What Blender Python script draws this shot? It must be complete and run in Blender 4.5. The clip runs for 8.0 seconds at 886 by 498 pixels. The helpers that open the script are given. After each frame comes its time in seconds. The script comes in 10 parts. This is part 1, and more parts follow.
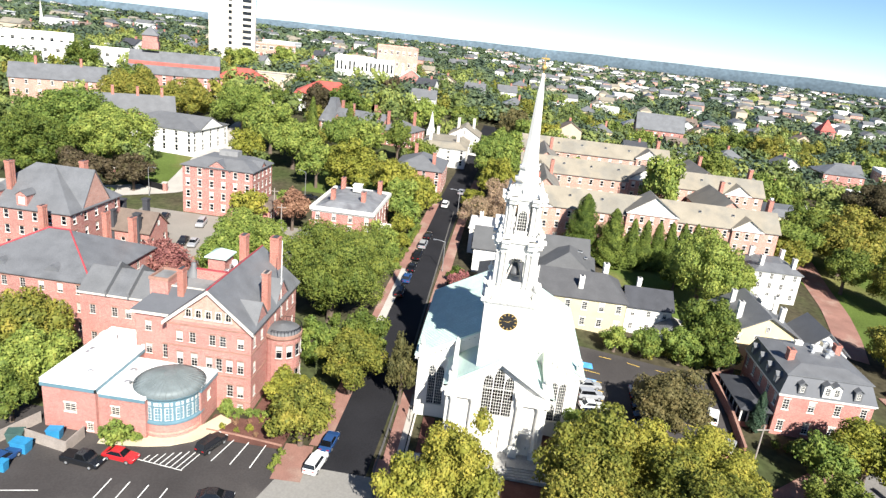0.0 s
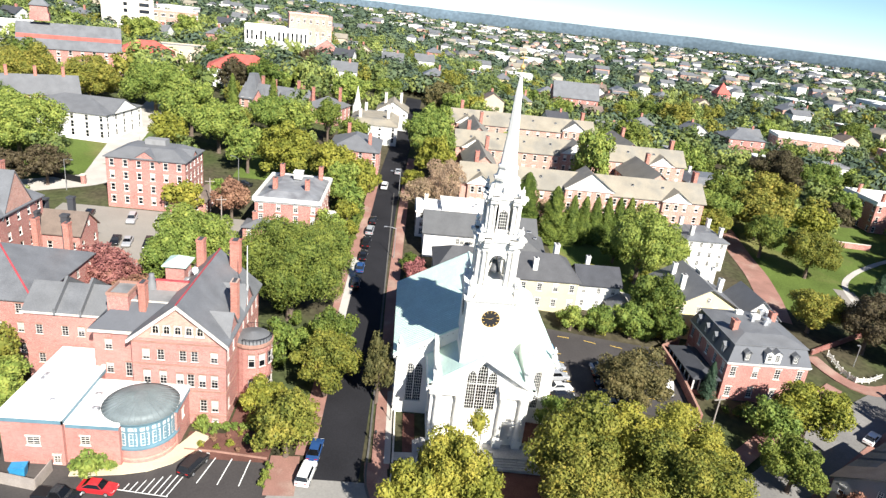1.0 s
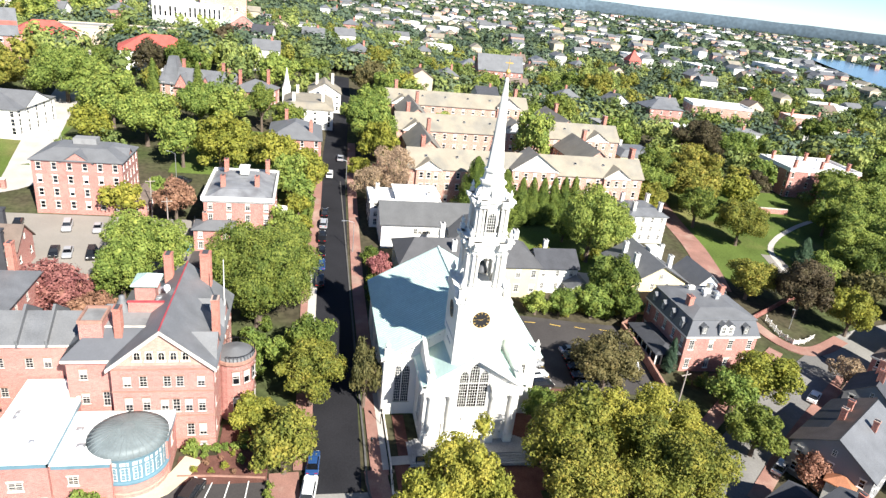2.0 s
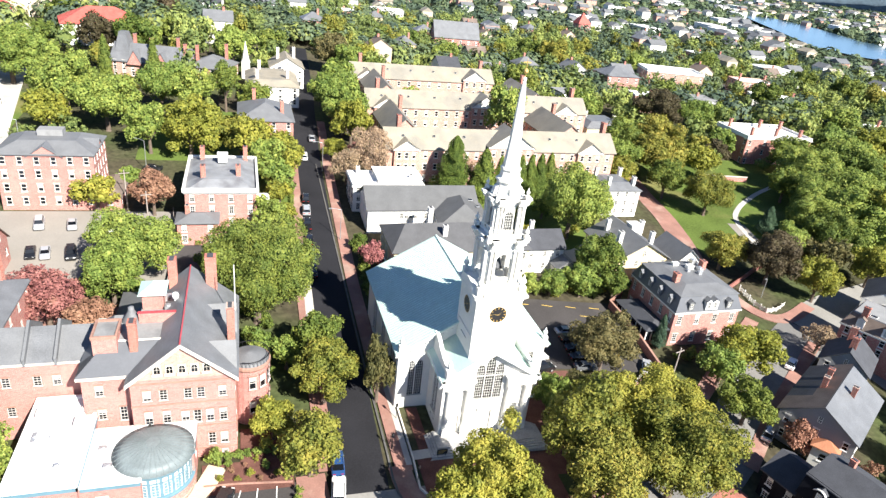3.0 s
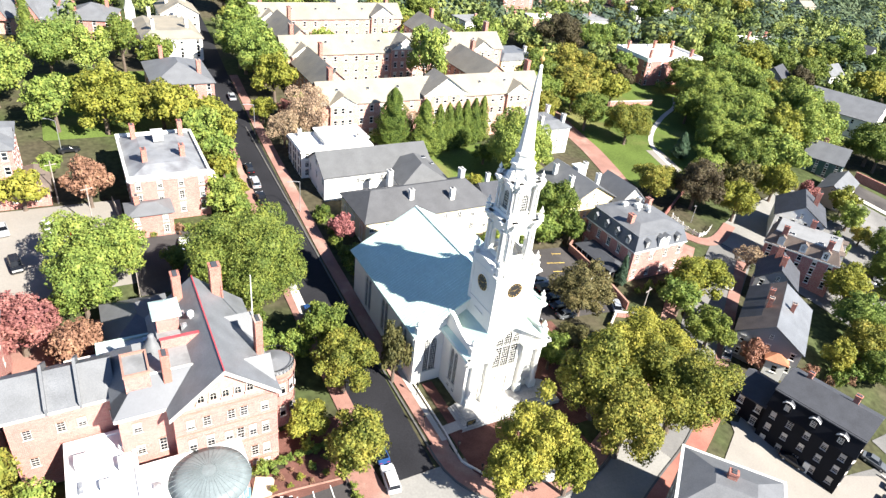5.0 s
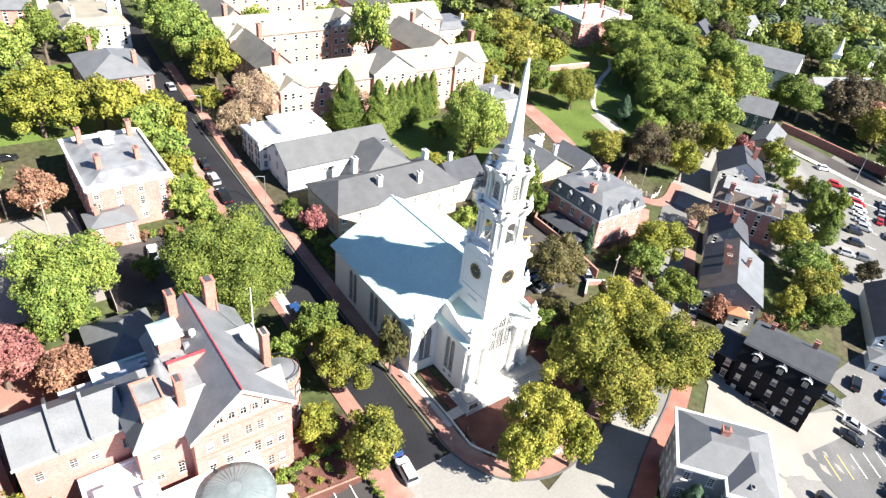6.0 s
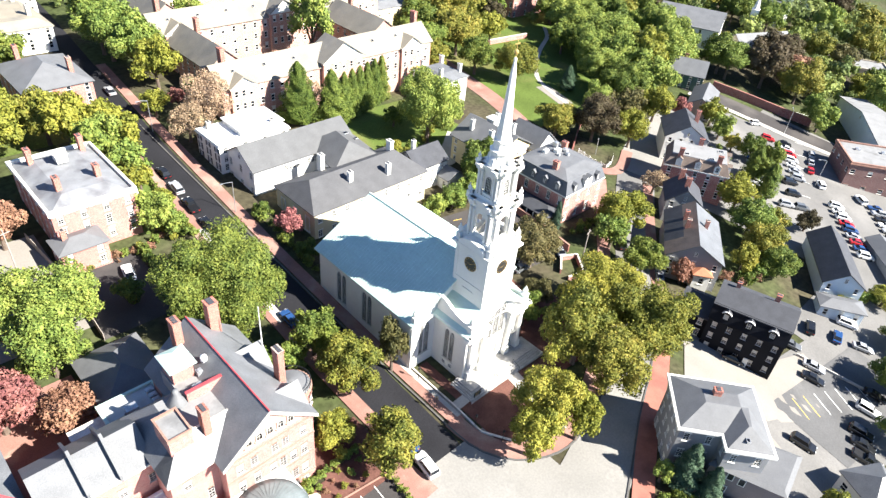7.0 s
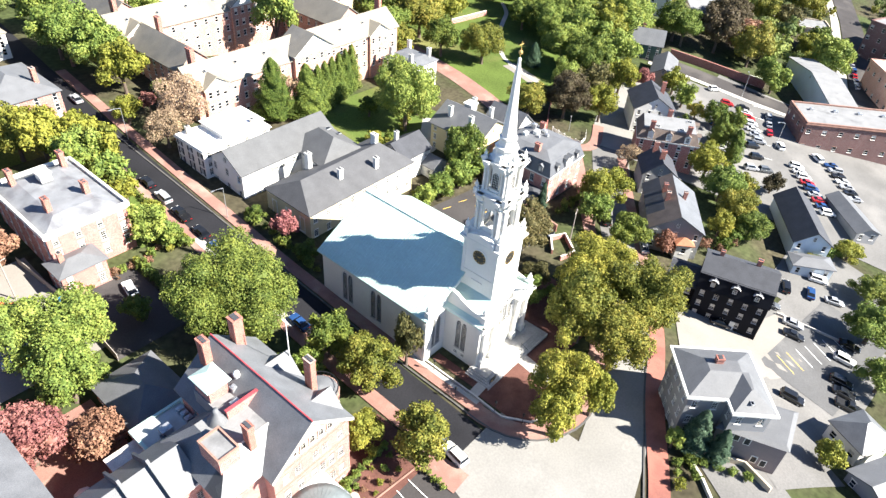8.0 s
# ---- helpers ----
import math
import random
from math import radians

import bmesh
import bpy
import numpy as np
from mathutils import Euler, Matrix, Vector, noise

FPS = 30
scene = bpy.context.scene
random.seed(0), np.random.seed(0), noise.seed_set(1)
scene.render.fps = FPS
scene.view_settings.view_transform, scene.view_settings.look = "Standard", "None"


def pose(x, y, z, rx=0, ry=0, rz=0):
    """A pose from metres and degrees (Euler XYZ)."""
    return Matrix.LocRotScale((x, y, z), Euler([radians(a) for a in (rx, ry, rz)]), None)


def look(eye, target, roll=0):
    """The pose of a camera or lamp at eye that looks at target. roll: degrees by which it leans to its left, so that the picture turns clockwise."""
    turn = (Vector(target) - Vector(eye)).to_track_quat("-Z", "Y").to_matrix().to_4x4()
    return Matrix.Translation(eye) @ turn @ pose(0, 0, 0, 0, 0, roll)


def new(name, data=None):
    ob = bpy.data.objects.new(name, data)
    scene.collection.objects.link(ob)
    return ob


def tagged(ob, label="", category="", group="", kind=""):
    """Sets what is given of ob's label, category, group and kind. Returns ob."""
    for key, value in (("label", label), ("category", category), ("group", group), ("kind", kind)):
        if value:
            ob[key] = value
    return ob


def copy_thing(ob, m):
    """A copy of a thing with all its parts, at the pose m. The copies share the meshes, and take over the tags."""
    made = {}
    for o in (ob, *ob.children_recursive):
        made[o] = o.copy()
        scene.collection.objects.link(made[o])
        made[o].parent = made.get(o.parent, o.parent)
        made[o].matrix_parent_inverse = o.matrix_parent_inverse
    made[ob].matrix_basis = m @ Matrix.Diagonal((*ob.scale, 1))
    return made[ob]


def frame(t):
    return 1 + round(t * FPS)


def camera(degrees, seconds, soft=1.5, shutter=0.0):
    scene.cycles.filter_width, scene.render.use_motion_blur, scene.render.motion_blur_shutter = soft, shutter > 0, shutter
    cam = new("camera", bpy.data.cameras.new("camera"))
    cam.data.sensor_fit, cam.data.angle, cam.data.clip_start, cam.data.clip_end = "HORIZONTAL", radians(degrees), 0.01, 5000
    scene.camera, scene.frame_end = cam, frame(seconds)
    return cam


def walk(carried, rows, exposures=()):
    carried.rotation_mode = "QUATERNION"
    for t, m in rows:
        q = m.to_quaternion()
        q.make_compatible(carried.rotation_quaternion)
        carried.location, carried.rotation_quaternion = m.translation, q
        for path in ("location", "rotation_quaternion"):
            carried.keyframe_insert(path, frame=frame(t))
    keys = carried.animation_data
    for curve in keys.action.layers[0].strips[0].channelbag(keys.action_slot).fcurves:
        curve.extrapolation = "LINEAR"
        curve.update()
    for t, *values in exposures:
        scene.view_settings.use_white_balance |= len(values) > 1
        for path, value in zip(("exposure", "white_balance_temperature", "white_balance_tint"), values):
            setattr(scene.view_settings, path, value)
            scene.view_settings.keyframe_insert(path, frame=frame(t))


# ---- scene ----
cam = camera(68.6, 8.0, soft=1.4)
METRES, EYE, TILT, LEAN, TURN = 88.0, 57.6, -18.2, -6.0, 6.0
ROWS = [
    (0.0, 0.0, 0.0, 0.0, -0.0, -0.0, -0.0),
    (0.5, -0.0533, 0.0052, 0.0288, -3.82, -1.69, 1.16),
    (1.0, -0.1088, 0.0143, 0.0602, -8.04, -3.37, 2.44),
    (1.5, -0.1633, 0.0264, 0.0934, -12.08, -4.97, 3.73),
    (2.0, -0.2143, 0.0408, 0.1256, -15.62, -6.69, 4.9),
    (3.5, -0.3641, 0.1008, 0.2302, -22.83, -12.59, 6.49),
    (4.0, -0.4115, 0.1273, 0.2663, -25.38, -14.75, 7.01),
    (4.5, -0.4547, 0.1545, 0.3018, -28.99, -17.11, 7.96),
    (5.0, -0.4975, 0.1851, 0.3402, -32.8, -19.62, 8.97),
    (6.5, -0.6059, 0.2839, 0.4543, -44.45, -26.75, 11.89),
    (7.0, -0.6378, 0.3191, 0.4938, -48.33, -28.95, 12.93),
    (7.5, -0.666, 0.3521, 0.5313, -51.35, -30.84, 13.83),
    (8.0, -0.6933, 0.3845, 0.5706, -54.17, -32.87, 14.48),
]
walk(cam, [(t, pose(-4.2, -86.4, EYE, TILT, LEAN, TURN) @ pose(METRES * x, METRES * y, METRES * z, 90 + pitch, roll, yaw)) for t, x, y, z, yaw, pitch, roll in ROWS],
     exposures=[(0.0, 1.2), (3.5, 1.62), (8.0, 1.97)])

# ---- daylight ----
SUN_DIR = Vector((0.43 * math.cos(radians(37.5)), -0.903 * math.cos(radians(37.5)), math.sin(radians(37.5))))
world = bpy.data.worlds.new("sky")
scene.world = world
world.use_nodes = True
wn = world.node_tree.nodes
sky = wn.new("ShaderNodeTexSky")
sky.sky_type = "NISHITA"
sky.sun_disc = False
sky.sun_elevation = radians(37.5)
sky.sun_rotation = math.atan2(0.43, -0.903)
sky.altitude = 2500
sky.dust_density = 0.08
sky.air_density = 0.8
sky.ozone_density = 4.5
wn["Background"].inputs["Strength"].default_value = 0.07
world.node_tree.links.new(sky.outputs["Color"], wn["Background"].inputs["Color"])
sun_data = bpy.data.lights.new("sun", "SUN")
sun_data.energy = 5.0
sun_data.angle = radians(0.55)
sun_data.color = (1.0, 0.96, 0.88)
sun = new("sun", sun_data)
sun.matrix_world = look(SUN_DIR * 400, (0, 0, 0))


# ---- materials ----
def material(name, base, rough=0.8, metal=0.0, spots=((0.6, 0.25), (6.0, 0.2)), bump=0.0, bump_scale=8.0, by_object=0.0, by_island=0.0,
             second=None, blend=0.5, stretch=(1, 1, 1), spec=0.4):
    """Procedural surface: base colour broken up by noise at two sizes, towards `second` if given, with a little relief."""
    m = bpy.data.materials.new(name)
    m.use_nodes = True
    n, l = m.node_tree.nodes, m.node_tree.links
    b = n["Principled BSDF"]
    b.inputs["Roughness"].default_value = rough
    b.inputs["Metallic"].default_value = metal
    b.inputs["Specular IOR Level"].default_value = spec
    co = n.new("ShaderNodeTexCoord")
    mp = n.new("ShaderNodeMapping")
    mp.inputs["Scale"].default_value = stretch
    l.new(co.outputs["Object"], mp.inputs["Vector"])
    src = n.new("ShaderNodeRGB")
    src.outputs[0].default_value = (*base, 1)
    out = src.outputs[0]

    def noise_node(scale, detail=5):
        t = n.new("ShaderNodeTexNoise")
        t.inputs["Scale"].default_value = scale
        t.inputs["Detail"].default_value = detail
        l.new(mp.outputs["Vector"], t.inputs["Vector"])
        return t.outputs["Fac"]

    def value(out, fac, amount):
        r = n.new("ShaderNodeMapRange")
        r.inputs["From Min"].default_value, r.inputs["From Max"].default_value = 0.25, 0.75
        r.inputs["To Min"].default_value, r.inputs["To Max"].default_value = 1 - amount, 1 + amount
        l.new(fac, r.inputs["Value"])
        h = n.new("ShaderNodeHueSaturation")
        l.new(out, h.inputs["Color"])
        l.new(r.outputs[0], h.inputs["Value"])
        return h.outputs["Color"]

    if second:
        r = n.new("ShaderNodeMapRange")
        r.inputs["From Min"].default_value, r.inputs["From Max"].default_value = blend - 0.08, blend + 0.08
        l.new(noise_node(spots[0][0] * 0.7, 8), r.inputs["Value"])
        mx = n.new("ShaderNodeMix")
        mx.data_type = "RGBA"
        l.new(r.outputs[0], mx.inputs["Factor"])
        l.new(out, mx.inputs["A"])
        mx.inputs["B"].default_value = (*second, 1)
        out = mx.outputs["Result"]
    for scale, amount in spots:
        out = value(out, noise_node(scale), amount)
    if by_object:
        info = n.new("ShaderNodeObjectInfo")
        out = value(out, info.outputs["Random"], by_object)
    if by_island:
        geo = n.new("ShaderNodeNewGeometry")
        out = value(out, geo.outputs["Random Per Island"], by_island)
    l.new(out, b.inputs["Base Color"])
    if bump:
        bn = n.new("ShaderNodeBump")
        bn.inputs["Strength"].default_value = bump
        bn.inputs["Distance"].default_value = 0.05
        l.new(noise_node(bump_scale, 6), bn.inputs["Height"])
        l.new(bn.outputs["Normal"], b.inputs["Normal"])
    return m


def brickwork(name, base, mortar, by_object=0.0):
    """Brick courses laid on upright walls along either axis, with soot and weather stains."""
    m = bpy.data.materials.new(name)
    m.use_nodes = True
    n, l = m.node_tree.nodes, m.node_tree.links
    b = n["Principled BSDF"]
    b.inputs["Roughness"].default_value = 0.88
    co = n.new("ShaderNodeTexCoord")
    sep = n.new("ShaderNodeSeparateXYZ")
    l.new(co.outputs["Object"], sep.inputs[0])
    add = n.new("ShaderNodeMath")
    l.new(sep.outputs["X"], add.inputs[0])
    l.new(sep.outputs["Y"], add.inputs[1])
    com = n.new("ShaderNodeCombineXYZ")
    l.new(add.outputs[0], com.inputs["X"])
    l.new(sep.outputs["Z"], com.inputs["Y"])
    t = n.new("ShaderNodeTexBrick")
    t.inputs["Scale"].default_value = 1.0
    t.inputs["Brick Width"].default_value = 0.42
    t.inputs["Row Height"].default_value = 0.15
    t.inputs["Mortar Size"].default_value = 0.012
    t.inputs["Color1"].default_value = (*base, 1)
    t.inputs["Color2"].default_value = (base[0] * 0.78, base[1] * 0.7, base[2] * 0.7, 1)
    t.inputs["Mortar"].default_value = (*mortar, 1)
    l.new(com.outputs[0], t.inputs["Vector"])
    out = t.outputs["Color"]
    for scale, amount in ((0.25, 0.16), (2.5, 0.14)):
        nz = n.new("ShaderNodeTexNoise")
        nz.inputs["Scale"].default_value = scale
        nz.inputs["Detail"].default_value = 6
        l.new(co.outputs["Object"], nz.inputs["Vector"])
        r = n.new("ShaderNodeMapRange")
        r.inputs["From Min"].default_value, r.inputs["From Max"].default_value = 0.25, 0.75
        r.inputs["To Min"].default_value, r.inputs["To Max"].default_value = 1 - amount, 1 + amount
        l.new(nz.outputs["Fac"], r.inputs["Value"])
        h = n.new("ShaderNodeHueSaturation")
        l.new(out, h.inputs["Color"])
        l.new(r.outputs[0], h.inputs["Value"])
        out = h.outputs["Color"]
    l.new(out, b.inputs["Base Color"])
    return m


def leafage(name, colours, glow=0.16):
    """Leaves: colour varied leaf by leaf and tree by tree, some light let through."""
    m = bpy.data.materials.new(name)
    m.use_nodes = True
    n, l = m.node_tree.nodes, m.node_tree.links
    b = n["Principled BSDF"]
    b.inputs["Roughness"].default_value = 0.6
    b.inputs["Specular IOR Level"].default_value = 0.15
    geo = n.new("ShaderNodeNewGeometry")
    co = n.new("ShaderNodeTexCoord")
    nz = n.new("ShaderNodeTexNoise")
    nz.inputs["Scale"].default_value = 0.5
    nz.inputs["Detail"].default_value = 3
    l.new(co.outputs["Object"], nz.inputs["Vector"])
    mixf = n.new("ShaderNodeMath")
    mixf.operation = "MULTIPLY_ADD"
    mixf.inputs[1].default_value = 0.42
    l.new(geo.outputs["Random Per Island"], mixf.inputs[0])
    sc = n.new("ShaderNodeMapRange")
    sc.inputs["From Min"].default_value, sc.inputs["From Max"].default_value = 0.3, 0.7
    sc.inputs["To Max"].default_value = 0.52
    l.new(nz.outputs["Fac"], sc.inputs["Value"])
    l.new(sc.outputs[0], mixf.inputs[2])
    ramp = n.new("ShaderNodeValToRGB")
    while len(ramp.color_ramp.elements) < len(colours):
        ramp.color_ramp.elements.new(0.5)
    for i, c in enumerate(colours):
        ramp.color_ramp.elements[i].position = i / (len(colours) - 1)
        ramp.color_ramp.elements[i].color = (*c, 1)
    l.new(mixf.outputs[0], ramp.inputs["Fac"])
    info = n.new("ShaderNodeObjectInfo")
    r = n.new("ShaderNodeMapRange")
    r.inputs["To Min"].default_value, r.inputs["To Max"].default_value = 0.74, 1.06
    l.new(info.outputs["Random"], r.inputs["Value"])
    r2 = n.new("ShaderNodeMapRange")
    r2.inputs["To Min"].default_value, r2.inputs["To Max"].default_value = 0.506, 0.482
    l.new(info.outputs["Random"], r2.inputs["Value"])
    h = n.new("ShaderNodeHueSaturation")
    h.inputs["Saturation"].default_value = 0.97
    l.new(ramp.outputs["Color"], h.inputs["Color"])
    l.new(r.outputs[0], h.inputs["Value"])
    l.new(r2.outputs[0], h.inputs["Hue"])
    l.new(h.outputs["Color"], b.inputs["Base Color"])
    tr = n.new("ShaderNodeBsdfTranslucent")
    l.new(h.outputs["Color"], tr.inputs["Color"])
    mx = n.new("ShaderNodeMixShader")
    mx.inputs[0].default_value = glow
    l.new(b.outputs[0], mx.inputs[1])
    l.new(tr.outputs[0], mx.inputs[2])
    l.new(mx.outputs[0], n["Material Output"].inputs["Surface"])
    return m


WHITE = material("white_painted_wood", (0.70, 0.685, 0.64), 0.55, spots=((0.35, 0.05), (5, 0.05)), bump=0.15)
STUCCO = material("pale_stucco", (0.74, 0.73, 0.70), 0.8, spots=((0.4, 0.07), (7, 0.06)), bump=0.2)
COPPER = material("verdigris_metal_roof", (0.46, 0.60, 0.54), 0.55, spots=((0.2, 0.10), (3, 0.08)), stretch=(1, 0.3, 1), bump=0.1)
SEAM = material("verdigris_seam", (0.54, 0.65, 0.61), 0.55)
BRICK = brickwork("red_brick", (0.42, 0.172, 0.148), (0.46, 0.36, 0.30))
BRICK_PALE = brickwork("salmon_brick", (0.50, 0.27, 0.21), (0.52, 0.43, 0.37))
BRICK_DARK = brickwork("dark_red_brick", (0.27, 0.10, 0.08), (0.30, 0.2, 0.17))
BRICK_DULL = brickwork("dull_purple_brick", (0.20, 0.105, 0.095), (0.24, 0.19, 0.17))
CREAM = material("cream_plaster", (0.52, 0.45, 0.30), 0.8, spots=((0.4, 0.08), (6, 0.06)), bump=0.15)
BRICK_CHIM = brickwork("chimney_brick", (0.40, 0.15, 0.11), (0.4, 0.3, 0.25))
SASH_DIM = material("weathered_sash_paint", (0.46, 0.43, 0.40), 0.7)
STONE = material("brownstone", (0.30, 0.17, 0.13), 0.85, bump=0.2)
LIME = material("limestone_trim", (0.62, 0.57, 0.50), 0.8, bump=0.2)
SLATE = material("grey_slate", (0.135, 0.139, 0.147), 0.46, spots=((0.4, 0.2), (9, 0.3)), bump=0.25, bump_scale=14)
SLATE_PALE = material("pale_grey_slate", (0.135, 0.138, 0.144), 0.6, spots=((0.4, 0.15), (9, 0.22)), bump=0.25, bump_scale=14)
SLATE_MID = material("mid_grey_shingle", (0.125, 0.127, 0.132), 0.55, spots=((0.5, 0.12), (9, 0.25)), bump=0.25, bump_scale=14)
PALE_ROOF = material("pale_grey_felt_roof", (0.20, 0.205, 0.215), 0.6, spots=((0.4, 0.2), (5, 0.12)), second=(0.14, 0.14, 0.15), blend=0.55)
RUST_ROOF = material("orange_brown_boards", (0.36, 0.15, 0.08), 0.8)
SHINGLE = material("black_shingle", (0.05, 0.052, 0.06), 0.8, spots=((0.5, 0.2), (10, 0.3)), bump=0.3, bump_scale=16)
BROWN_ROOF = material("brown_shingle", (0.15, 0.115, 0.095), 0.85, spots=((0.5, 0.2), (10, 0.3)), bump=0.3)
TAN_ROOF = material("weathered_tan_slate", (0.255, 0.225, 0.175), 0.75, spots=((0.25, 0.14), (8, 0.2)), second=(0.20, 0.185, 0.155), blend=0.55, bump=0.2)
DORM_SLATE = material("grey_tan_slate", (0.19, 0.175, 0.15), 0.75, spots=((0.25, 0.14), (8, 0.2)), second=(0.15, 0.142, 0.128), blend=0.55, bump=0.2)
HALL_SHINGLE = material("dark_hall_shingle", (0.082, 0.082, 0.086), 0.75, spots=((0.4, 0.16), (9, 0.25)), bump=0.25, bump_scale=14)
HALL_GREY = material("grey_hall_shingle", (0.098, 0.099, 0.101), 0.75, spots=((0.4, 0.14), (9, 0.22)), bump=0.25, bump_scale=14)
DARK_METAL = material("charcoal_metal_roof", (0.075, 0.078, 0.085), 0.5, spots=((0.3, 0.15), (4, 0.12)))
SMOOTH_SLATE = material("smooth_slate_slope", (0.10, 0.104, 0.115), 0.4, 0.0, spots=((0.4, 0.1), (4, 0.06)))
MEMBRANE = material("white_roof_membrane", (0.80, 0.79, 0.77), 0.7, spots=((0.35, 0.09), (4, 0.06)), second=(0.55, 0.53, 0.5), blend=0.72)
GREY_MEMBRANE = material("grey_roof_membrane", (0.22, 0.22, 0.22), 0.8, spots=((0.35, 0.15), (4, 0.1)), second=(0.14, 0.14, 0.14), blend=0.66)
RED_TILE = material("red_tile_roof", (0.42, 0.09, 0.07), 0.75, bump=0.3)
PAVER_RED = material("red_clay_paving", (0.30, 0.115, 0.085), 0.88, spots=((0.3, 0.2), (8, 0.25)), second=(0.22, 0.085, 0.065), blend=0.55, bump=0.2)
PALE_MEMBRANE = material("pale_grey_roof_membrane", (0.46, 0.46, 0.45), 0.75, spots=((0.35, 0.12), (4, 0.08)), second=(0.34, 0.34, 0.33), blend=0.62)
CREAM_WALK = material("cream_concrete", (0.52, 0.45, 0.32), 0.88, spots=((0.3, 0.1), (5, 0.08)))
RIDGE_RED = material("terracotta_ridge", (0.36, 0.055, 0.065), 0.7)
TEAL = material("blue_green_painted_metal", (0.115, 0.205, 0.25), 0.45, spots=((0.8, 0.12), (6, 0.08)))
DOME = material("grey_green_lead_dome", (0.17, 0.20, 0.205), 0.6, 0.1, spots=((0.5, 0.22), (5, 0.12)))
GLASS = material("dark_window_glass", (0.014, 0.016, 0.02), 0.12, spots=((0.5, 0.3),), by_object=0.6, spec=0.3)
BLIND = material("drawn_window_blind", (0.55, 0.53, 0.48), 0.35, spots=((0.5, 0.1),), by_object=0.25)
YELLOW = material("cream_yellow_clapboard", (0.70, 0.58, 0.33), 0.7, spots=((0.4, 0.06), (6, 0.06)), bump=0.2)
GREYWOOD = material("grey_clapboard", (0.25, 0.25, 0.255), 0.75, spots=((0.4, 0.08), (6, 0.08)), bump=0.2)
BLUEWOOD = material("pale_blue_clapboard", (0.55, 0.62, 0.68), 0.7, spots=((0.4, 0.06), (6, 0.06)))
MAUVEWOOD = material("faded_mauve_clapboard", (0.20, 0.165, 0.162), 0.75, spots=((0.4, 0.1), (6, 0.1)), bump=0.2)
LOT_MID = material("mid_grey_lot_asphalt", (0.085, 0.084, 0.085), 0.82, spots=((0.1, 0.2), (3, 0.15)), second=(0.125, 0.122, 0.12), blend=0.58, bump=0.15)
BLACKWOOD = material("black_clapboard", (0.007, 0.008, 0.012), 0.7, spots=((0.4, 0.2), (6, 0.2)), bump=0.2, spec=0.12)
GREENWOOD = material("dark_green_paint", (0.05, 0.10, 0.09), 0.6)
TANWOOD = material("tan_clapboard", (0.48, 0.40, 0.30), 0.75, spots=((0.4, 0.08), (6, 0.08)))
ASPHALT = material("fresh_asphalt", (0.019, 0.019, 0.022), 0.85, spots=((0.12, 0.25), (5, 0.25)), bump=0.2, bump_scale=20, spec=0.12)
OLD_ASPHALT = material("worn_asphalt", (0.215, 0.206, 0.19), 0.9, spots=((0.10, 0.14), (3, 0.12)), second=(0.255, 0.246, 0.228), blend=0.56, bump=0.2, bump_scale=20)
MID_ASPHALT = material("grey_asphalt", (0.055, 0.05, 0.049), 0.85, spots=((0.12, 0.2), (4, 0.15)), second=(0.085, 0.077, 0.072), blend=0.6, bump=0.2, spec=0.15)
LOT_GREY = material("grey_lot_asphalt", (0.145, 0.14, 0.134), 0.8, spots=((0.08, 0.2), (3, 0.15)), second=(0.195, 0.187, 0.177), blend=0.58, bump=0.15, spec=0.15)
LOT_PALE = material("bleached_lot_surface", (0.228, 0.208, 0.184), 0.9, spots=((0.12, 0.12), (4, 0.1)))
PAVER = material("brick_paving", (0.25, 0.132, 0.105), 0.88, spots=((0.3, 0.18), (7, 0.22)), second=(0.30, 0.20, 0.16), blend=0.6, bump=0.2)
MULCH = material("red_bark_mulch", (0.125, 0.06, 0.048), 0.95, spots=((0.5, 0.25), (9, 0.4)), bump=0.5, spec=0.1)
CONCRETE = material("concrete", (0.40, 0.375, 0.34), 0.88, spots=((0.25, 0.14), (5, 0.1)), bump=0.15)
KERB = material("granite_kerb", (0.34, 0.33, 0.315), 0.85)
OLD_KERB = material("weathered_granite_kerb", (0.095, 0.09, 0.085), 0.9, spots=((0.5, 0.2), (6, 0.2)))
GRASS = material("lawn_grass", (0.085, 0.12, 0.028), 0.95, spots=((0.08, 0.25), (3, 0.35)), second=(0.14, 0.135, 0.05), blend=0.6, bump=0.5, spec=0.1)
GROUND = material("earth_and_undergrowth", (0.062, 0.054, 0.034), 0.95, spots=((0.05, 0.3), (0.9, 0.4)), second=(0.056, 0.07, 0.027), blend=0.52, bump=0.4, spec=0.1)
LINE_W = material("white_road_paint", (0.72, 0.72, 0.69), 0.8)
LINE_Y = material("yellow_road_paint", (0.68, 0.46, 0.09), 0.8)
LINE_B = material("blue_road_paint", (0.08, 0.32, 0.62), 0.8)
IRON = material("black_iron", (0.02, 0.02, 0.022), 0.5, 0.5)
STEEL = material("galvanised_steel", (0.55, 0.56, 0.57), 0.4, 0.7)
GOLD = material("gilding", (0.52, 0.35, 0.12), 0.5, 0.3)
BLACK_DIAL = material("black_dial", (0.02, 0.02, 0.022), 0.4)
BARK = material("bark", (0.12, 0.09, 0.07), 0.95, spots=((1.5, 0.25), (9, 0.3)), bump=0.6)
FENCE = material("weathered_fence_wood", (0.30, 0.26, 0.23), 0.9, spots=((0.7, 0.15), (7, 0.2)))
BIN_BLUE = material("blue_plastic", (0.03, 0.22, 0.42), 0.5)
RUBBER = material("tyre_rubber", (0.02, 0.02, 0.02), 0.85)
